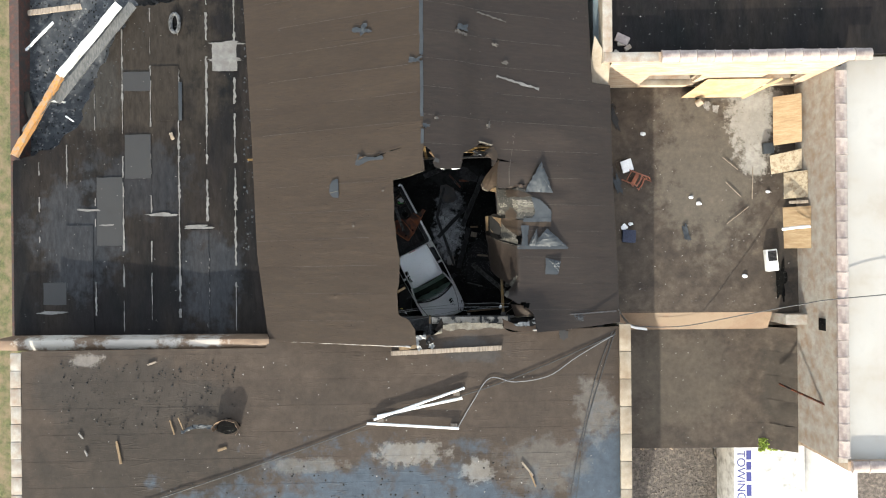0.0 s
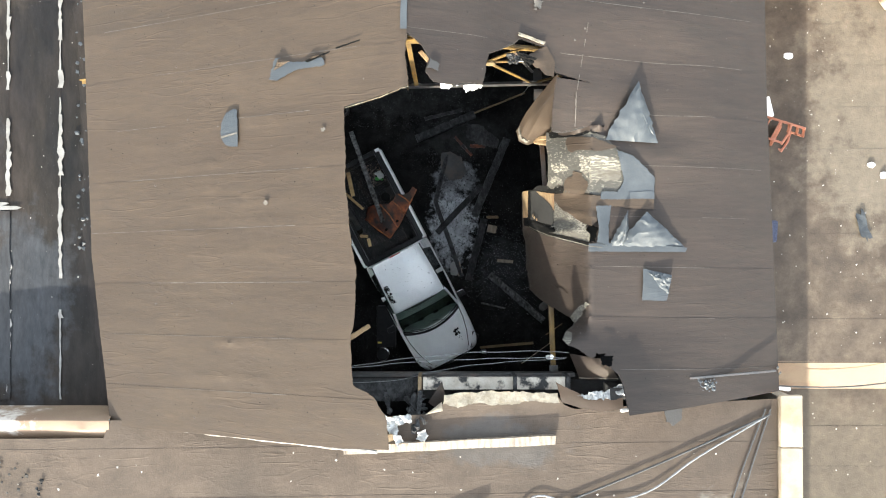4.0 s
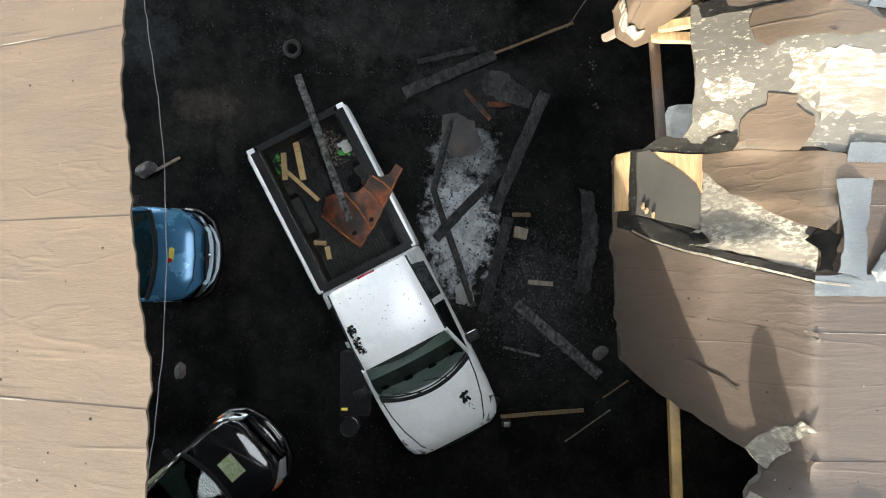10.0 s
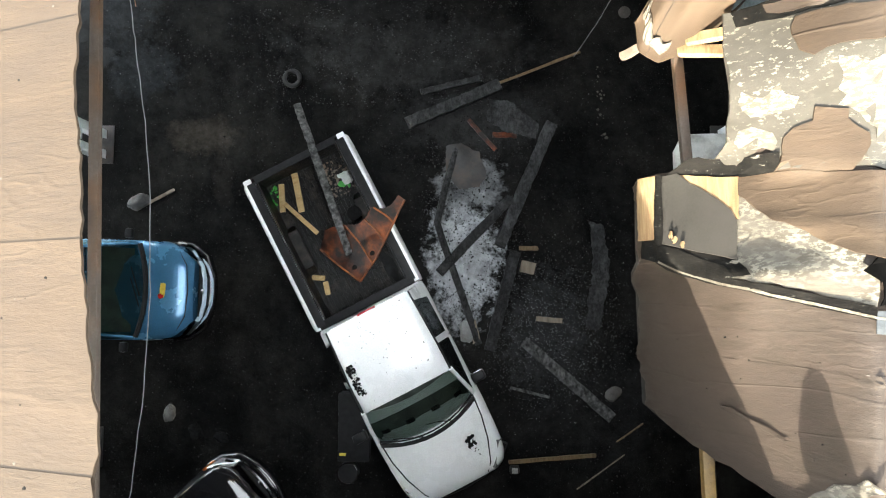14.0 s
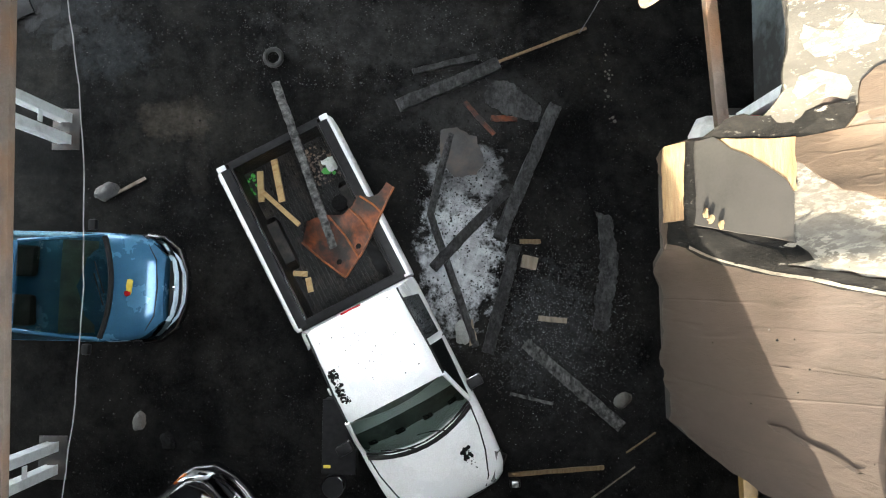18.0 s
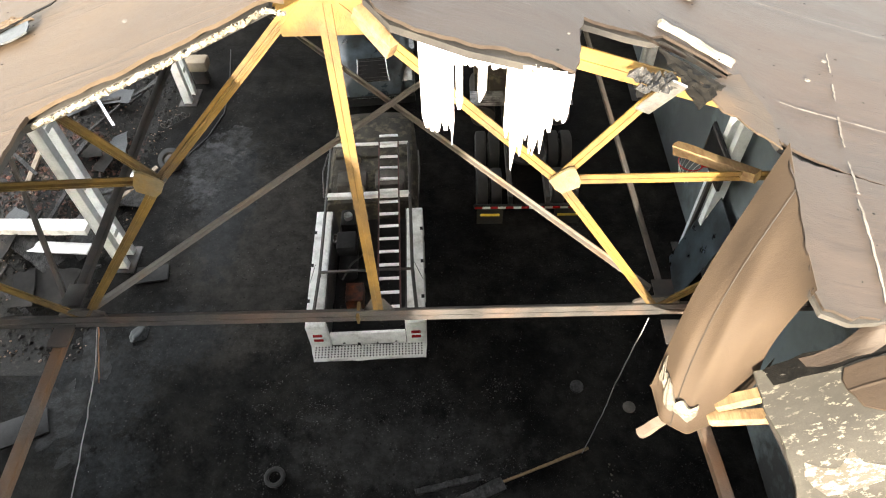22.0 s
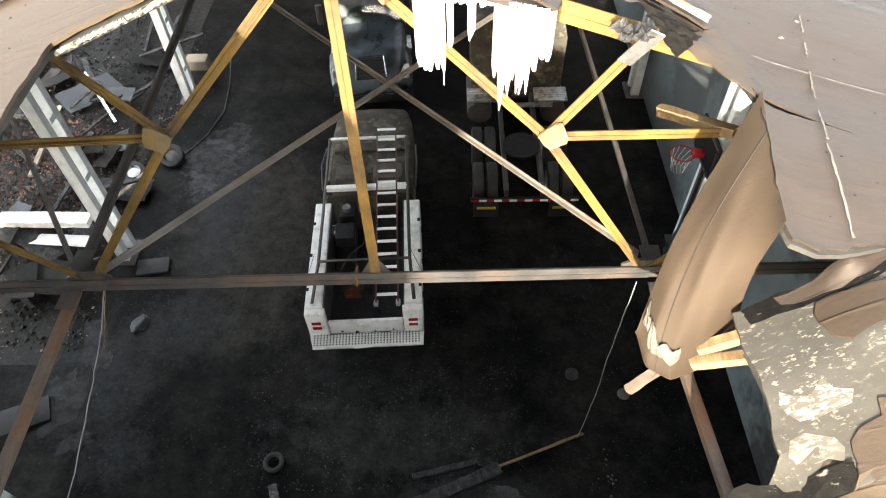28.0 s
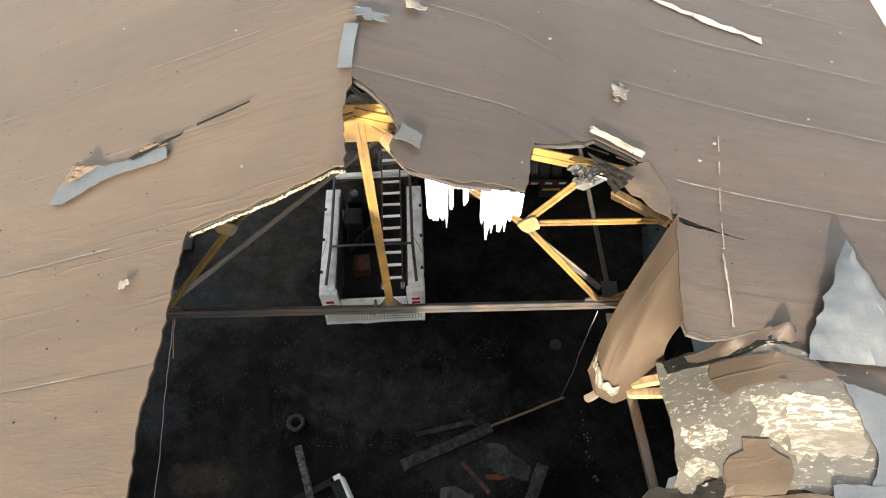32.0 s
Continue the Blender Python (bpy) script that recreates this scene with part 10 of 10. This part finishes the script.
cu = thing("cushion", pose(7.35, 0.45, right_z(7.3, 0.4), 0, 0, -4), "dark navy cushion with a white cloth on it", "cushion")
part("pad", box(-0.28, 0.28, -0.26, 0.26, 0.02, 0.16, 0.06), M_FABRIC, cu)
part("white_cloth", sheet(blot(-0.2, 0.32, 0.13, 4, 16, 0.5), lambda x, y: 0.10, 0.06, 0.015), M_PAPER, cu)
for k, (x, y, s) in enumerate(((7.45, 0.95, 0.09), (12.0, -1.2, 0.10), (9.9, 2.0, 0.08), (10.2, 1.75, 0.10), (8.0, 4.6, 0.10), (13.0, 2.2, 0.08))):
    crumple("paper_scrap", x, y, s, M_PAPER, "small white scrap on the flat roof", "scrap", k + 11).matrix_basis = pose(x, y, right_z(x, y) + 0.02)
pot = thing("chimney_pot", pose(10.15, 5.75, right_z(10.1, 5.7) + 0.14, 0, 55, 35), "cream clay pot lying on its side", "pot")
part("wall", tube([(0, 0, 0), (0, 0, 0.04), (0, 0, 0.26)], 0.14, 16), M_STUCCO, pot)
part("mouth", tube([(0, 0, 0.262), (0, 0, 0.266)], 0.10, 16), M_RUSTPIPE, pot)
for k, (x, y, r) in enumerate(((10.6, 5.75, 0.16), (10.95, 5.6, 0.14))):
    tagged(part("plaster_patch", sheet(blot(x, y, r, k + 2, 20, 0.6), right_z, 0.1, 0.02, 0.05), M_PALE), "pale plaster fragment on the roof", "plaster", "plaster fragments")
tagged(part("vent_ring", tube([(6.75 + 0.16 * math.cos(a), 5.65 + 0.16 * math.sin(a), right_z(6.7, 5.6) + 0.05) for a in np.linspace(0, 2 * math.pi, 20, endpoint=False)], 0.02, 6, None, True), M_GREYPATCH), "grey vent ring on the flat roof", "vent")
tagged(part("plywood_board", panel(((9.55, 6.05, 5.0), (12.1, 6.05, 5.0), (12.6, 6.44, 6.35), (10.1, 6.44, 6.35)), 0.025, 3), M_PLY), "plywood board leaning under the windows", "board", "boards on the flat roof")
tagged(part("timber_strip", bar((12.0, 6.0, 5.02), (12.9, 6.4, 6.5), 0.10, 0.04, None, 0.006), M_PLY), "pale timber strip leaning on the brick wall", "strip")
tagged(part("plywood_board", panel(((13.2, 6.0, 5.1), (14.0, 6.0, 5.75), (14.0, 4.1, 5.75), (13.2, 4.05, 5.1)), 0.03, 3), M_PLY), "plywood sheet leaning on the east wall", "board", "boards on the flat roof")
tagged(part("plywood_board", panel(((13.1, 3.65, 5.0), (14.12, 3.85, 5.5), (14.12, 3.05, 5.5), (13.15, 2.9, 5.0)), 0.03, 3), M_OSB), "chipboard sheet leaning on the east wall", "board", "boards on the flat roof")
tagged(part("plywood_board", panel(((13.65, 2.95, 5.02), (14.13, 2.95, 5.9), (14.13, 1.9, 5.9), (13.65, 1.9, 5.02)), 0.03, 3), M_OSB), "chipboard sheet against the east wall", "board", "boards on the flat roof")
tagged(part("plywood_board", panel(((13.6, 1.55, 5.02), (14.13, 1.55, 6.1), (14.13, -0.1, 6.1), (13.6, -0.1, 5.02)), 0.03, 3), M_PLY), "grained plywood sheet against the east wall", "board", "boards on the flat roof")
tagged(part("ledge", bar((13.55, 1.72, 5.6), (14.1, 1.72, 6.0), 0.12, 0.06, None, 0.008), M_OLDWOOD), "brown timber ledge on the east wall", "ledge")
tagged(part("vent_pipe", tube([(13.3, 0.66, 5.6), (13.45, 0.7, 5.95), (14.0, 0.75, 6.3)], 0.06, 10), M_PIPEWHITE), "white bent vent pipe on the wall", "pipe")
tagged(part("plastic_tub", box(-0.2, 0.2, -0.22, 0.22, 0, 0.2, 0.03, pose(13.0, 3.95, right_z(13, 3.9), 0, 0, 5)), M_FOIL), "pale grey tub by the boards", "tub")
ac = thing("air_conditioner", pose(13.0, -0.55, right_z(13, -0.5), 0, 0, 6), "old white air conditioner lying on the roof", "air conditioner")
part("case", box(-0.22, 0.22, -0.45, 0.42, 0.02, 0.3, 0.03), M_DIRTYWHITE, ac)
part("grille", box(-0.17, 0.17, -0.05, 0.36, 0.3, 0.31, 0.004), M_PLASTIC, ac)
for k in range(8):
    part("louvre", box(-0.17, 0.17, -0.03 + k * 0.05, -0.015 + k * 0.05, 0.31, 0.318), M_STEEL, ac)
tagged(part("tar_patch", sheet(blot(13.45, -1.4, 0.5, 6, 40, 0.6, 0.4, 1.6), right_z, 0.2, 0.004, 0.05), M_FELT), "black tar patch along the wall foot", "tar", kind="stuff")
for k, (a, b) in enumerate((((11.3, 2.6), (11.9, 2.0)), ((12.2, 1.6), (11.3, 0.9)), ((11.2, 3.6), (11.8, 3.1)), ((12.4, 3.2), (12.35, 1.9)))):
    tagged(part("lath", bar((a[0], a[1], right_z(*a) + 0.045), (b[0], b[1], right_z(*b) + 0.045), 0.03, 0.02, None, 0.003), M_OLDWOOD), "thin pale lath on the flat roof", "lath", "laths on the flat roof")
wall("wall_pier", 13.3, 14.15, -3.1, -2.7, 4.2, 5.75, M_PEEL, "short whitewashed pier beside the apron")
# solid black plate paints the opening's darkness on the wall
tagged(part("wall_vent", box(14.10, 14.16, -3.2, -2.75, 6.6, 7.0, 0.01), M_FELT), "black plate standing in for an opening in the brick wall", "vent")
tagged(part("downpipe", tube([(13.45, -5.6, 4.9), (14.2, -6.0, 6.9), (14.35, -6.1, 7.3)], 0.045, 8), M_RUST), "rusty pipe sloping down the wall", "pipe")
for k in range(3):
    tagged(part("scrap_brick", box(-0.12, 0.12, -0.08, 0.08, 0, 0.1, 0.015, pose((6.3, 6.55, 6.1)[k], (7.3, 7.15, 6.95)[k], 8.05, 0, 0, 30 * k)), M_PEEL), "loose coping fragment on the black roof", "coping fragment", "coping fragments")
tagged(part("scrap_tile", box(-0.25, 0.25, -0.16, 0.16, 0, 0.12, 0.03, pose(6.35, 7.45, 8.05, 0, 0, -25)), M_COPING), "loose coping tile on the black roof", "coping tile")
tagged(part("downspout", box(5.98, 6.10, 6.40, 6.5, 5.2, 5.9, 0.01), M_PAPER), "short white downspout on the brick wall", "downspout")
strewn("roof_rag", 8, (6.95, 7.25, -5.55, -5.3), 0.1, lambda x, y: 4.28, M_PAPER, "white crumpled scrap on the court roof", 35)
strewn("weed_tuft", 260, (12.9, 13.9, -8.5, -8.0), 0.10, lambda x, y: 4.25, M_LEAF, "yellow-green weeds on the roof corner", 33, None, 1.6)
strewn("weed_tuft", 40, (7.9, 8.3, -10.6, -10.2), 0.12, lambda x, y: -0.03, M_LEAF, "yellow-green weed in the yard", 34, None, 1.4)

# lorry box with lettering in the yard, and vehicles beside it
bt = thing("box_lorry", pose(14.05, -11.3, 0), "white box lorry with navy lettering on its roof edge", "lorry")
part("cargo_box", box(-1.55, 1.55, -3.2, 2.55, 0.9, 2.78, 0.05), M_DIRTYWHITE, bt)
part("roof_seam", box(-0.55, 1.5, -0.02, 0.02, 2.781, 2.79), M_STEEL, bt)
part("sign_panel", box(-1.5, -0.7, -3.1, 2.5, 2.78, 2.80, 0.005), M_PAPER, bt)
for k, (y0, y1) in enumerate(((2.35, 1.95), (1.85, 1.5), (1.4, 1.0), (0.85, 0.35), (0.25, -0.2), (-0.3, -0.7))):
    part("letter_bar", box(-1.02, -0.80, y1, y0, 2.801, 2.806), M_SIGNBLUE, bt)
txt = bpy.data.curves.new("towing_lettering", "FONT")
txt.body, txt.size, txt.extrude = "TOWING", 0.52, 0.003
tob = new("towing_lettering", txt)
tob.parent, tob.matrix_basis = bt, pose(-1.42, 2.35, 2.806, 0, 0, -90)
txt.materials.append(M_SIGNBLUE)
for sx in (-1, 1):
    for y in (-2.2, 1.6):
        wheel(bt, sx * 1.2, y, 0.48, 0.3, sx).matrix_basis = pose(sx * 1.25, y, 0.48, 0, 0, 90)
part("chassis", box(-1.0, 1.0, -3.1, 2.4, 0.5, 0.9, 0.03), M_STEEL, bt)
va = thing("white_van", pose(17.4, -10.2, 0), "white van parked beside the box lorry", "van")
part("body", box(-0.95, 0.95, -2.4, 2.4, 0.4, 2.1, 0.15), M_WHITE, va)
part("windscreen", panel(((-0.8, 1.9, 1.5), (0.8, 1.9, 1.5), (0.75, 1.4, 2.12), (-0.75, 1.4, 2.12)), 0.02, 4), M_GLASS, va)
for sx in (-1, 1):
    for y in (-1.6, 1.5):
        wheel(va, 0, 0, 0.34, 0.22, sx).matrix_basis = pose(sx * 0.85, y, 0.34, 0, 0, 90)
# fence and scraps west of the parapet
for k in range(12):
    tagged(part("fence_slat", box(-15.95 - 0.14 * k, -15.85 - 0.14 * k, -4.1, -4.06, 0, 1.7, 0.008), M_OLDWOOD), "weathered wooden fence slat beside the brick wall", "fence slat", "fence slats")

strewn("roof_grit", 300, (-6.3, -1.8, -3.0, 5.5), 0.010, lambda x, y: roof_z(x, y) + 0.026, M_CHALK, "tiny pale specks on the gable membrane", 31, lambda x, y: inside((x, y), W_OUT))
strewn("roof_grit", 500, (-6.3, -1.8, -3.0, 5.5), 0.012, lambda x, y: roof_z(x, y) + 0.026, M_FLECK, "tiny soot flecks on the gable membrane", 32, lambda x, y: inside((x, y), W_OUT))
strewn("roof_grit", 350, (0.0, 5.6, -2.6, 6.5), 0.010, lambda x, y: roof_z(x, y) + 0.026, M_CHALK, "tiny pale specks on the gable membrane", 33, lambda x, y: inside((x, y), E_OUT))
strewn("roof_grit", 600, (0.0, 5.6, -2.6, 6.5), 0.012, lambda x, y: roof_z(x, y) + 0.026, M_FLECK, "tiny soot flecks on the gable membrane", 34, lambda x, y: inside((x, y), E_OUT))
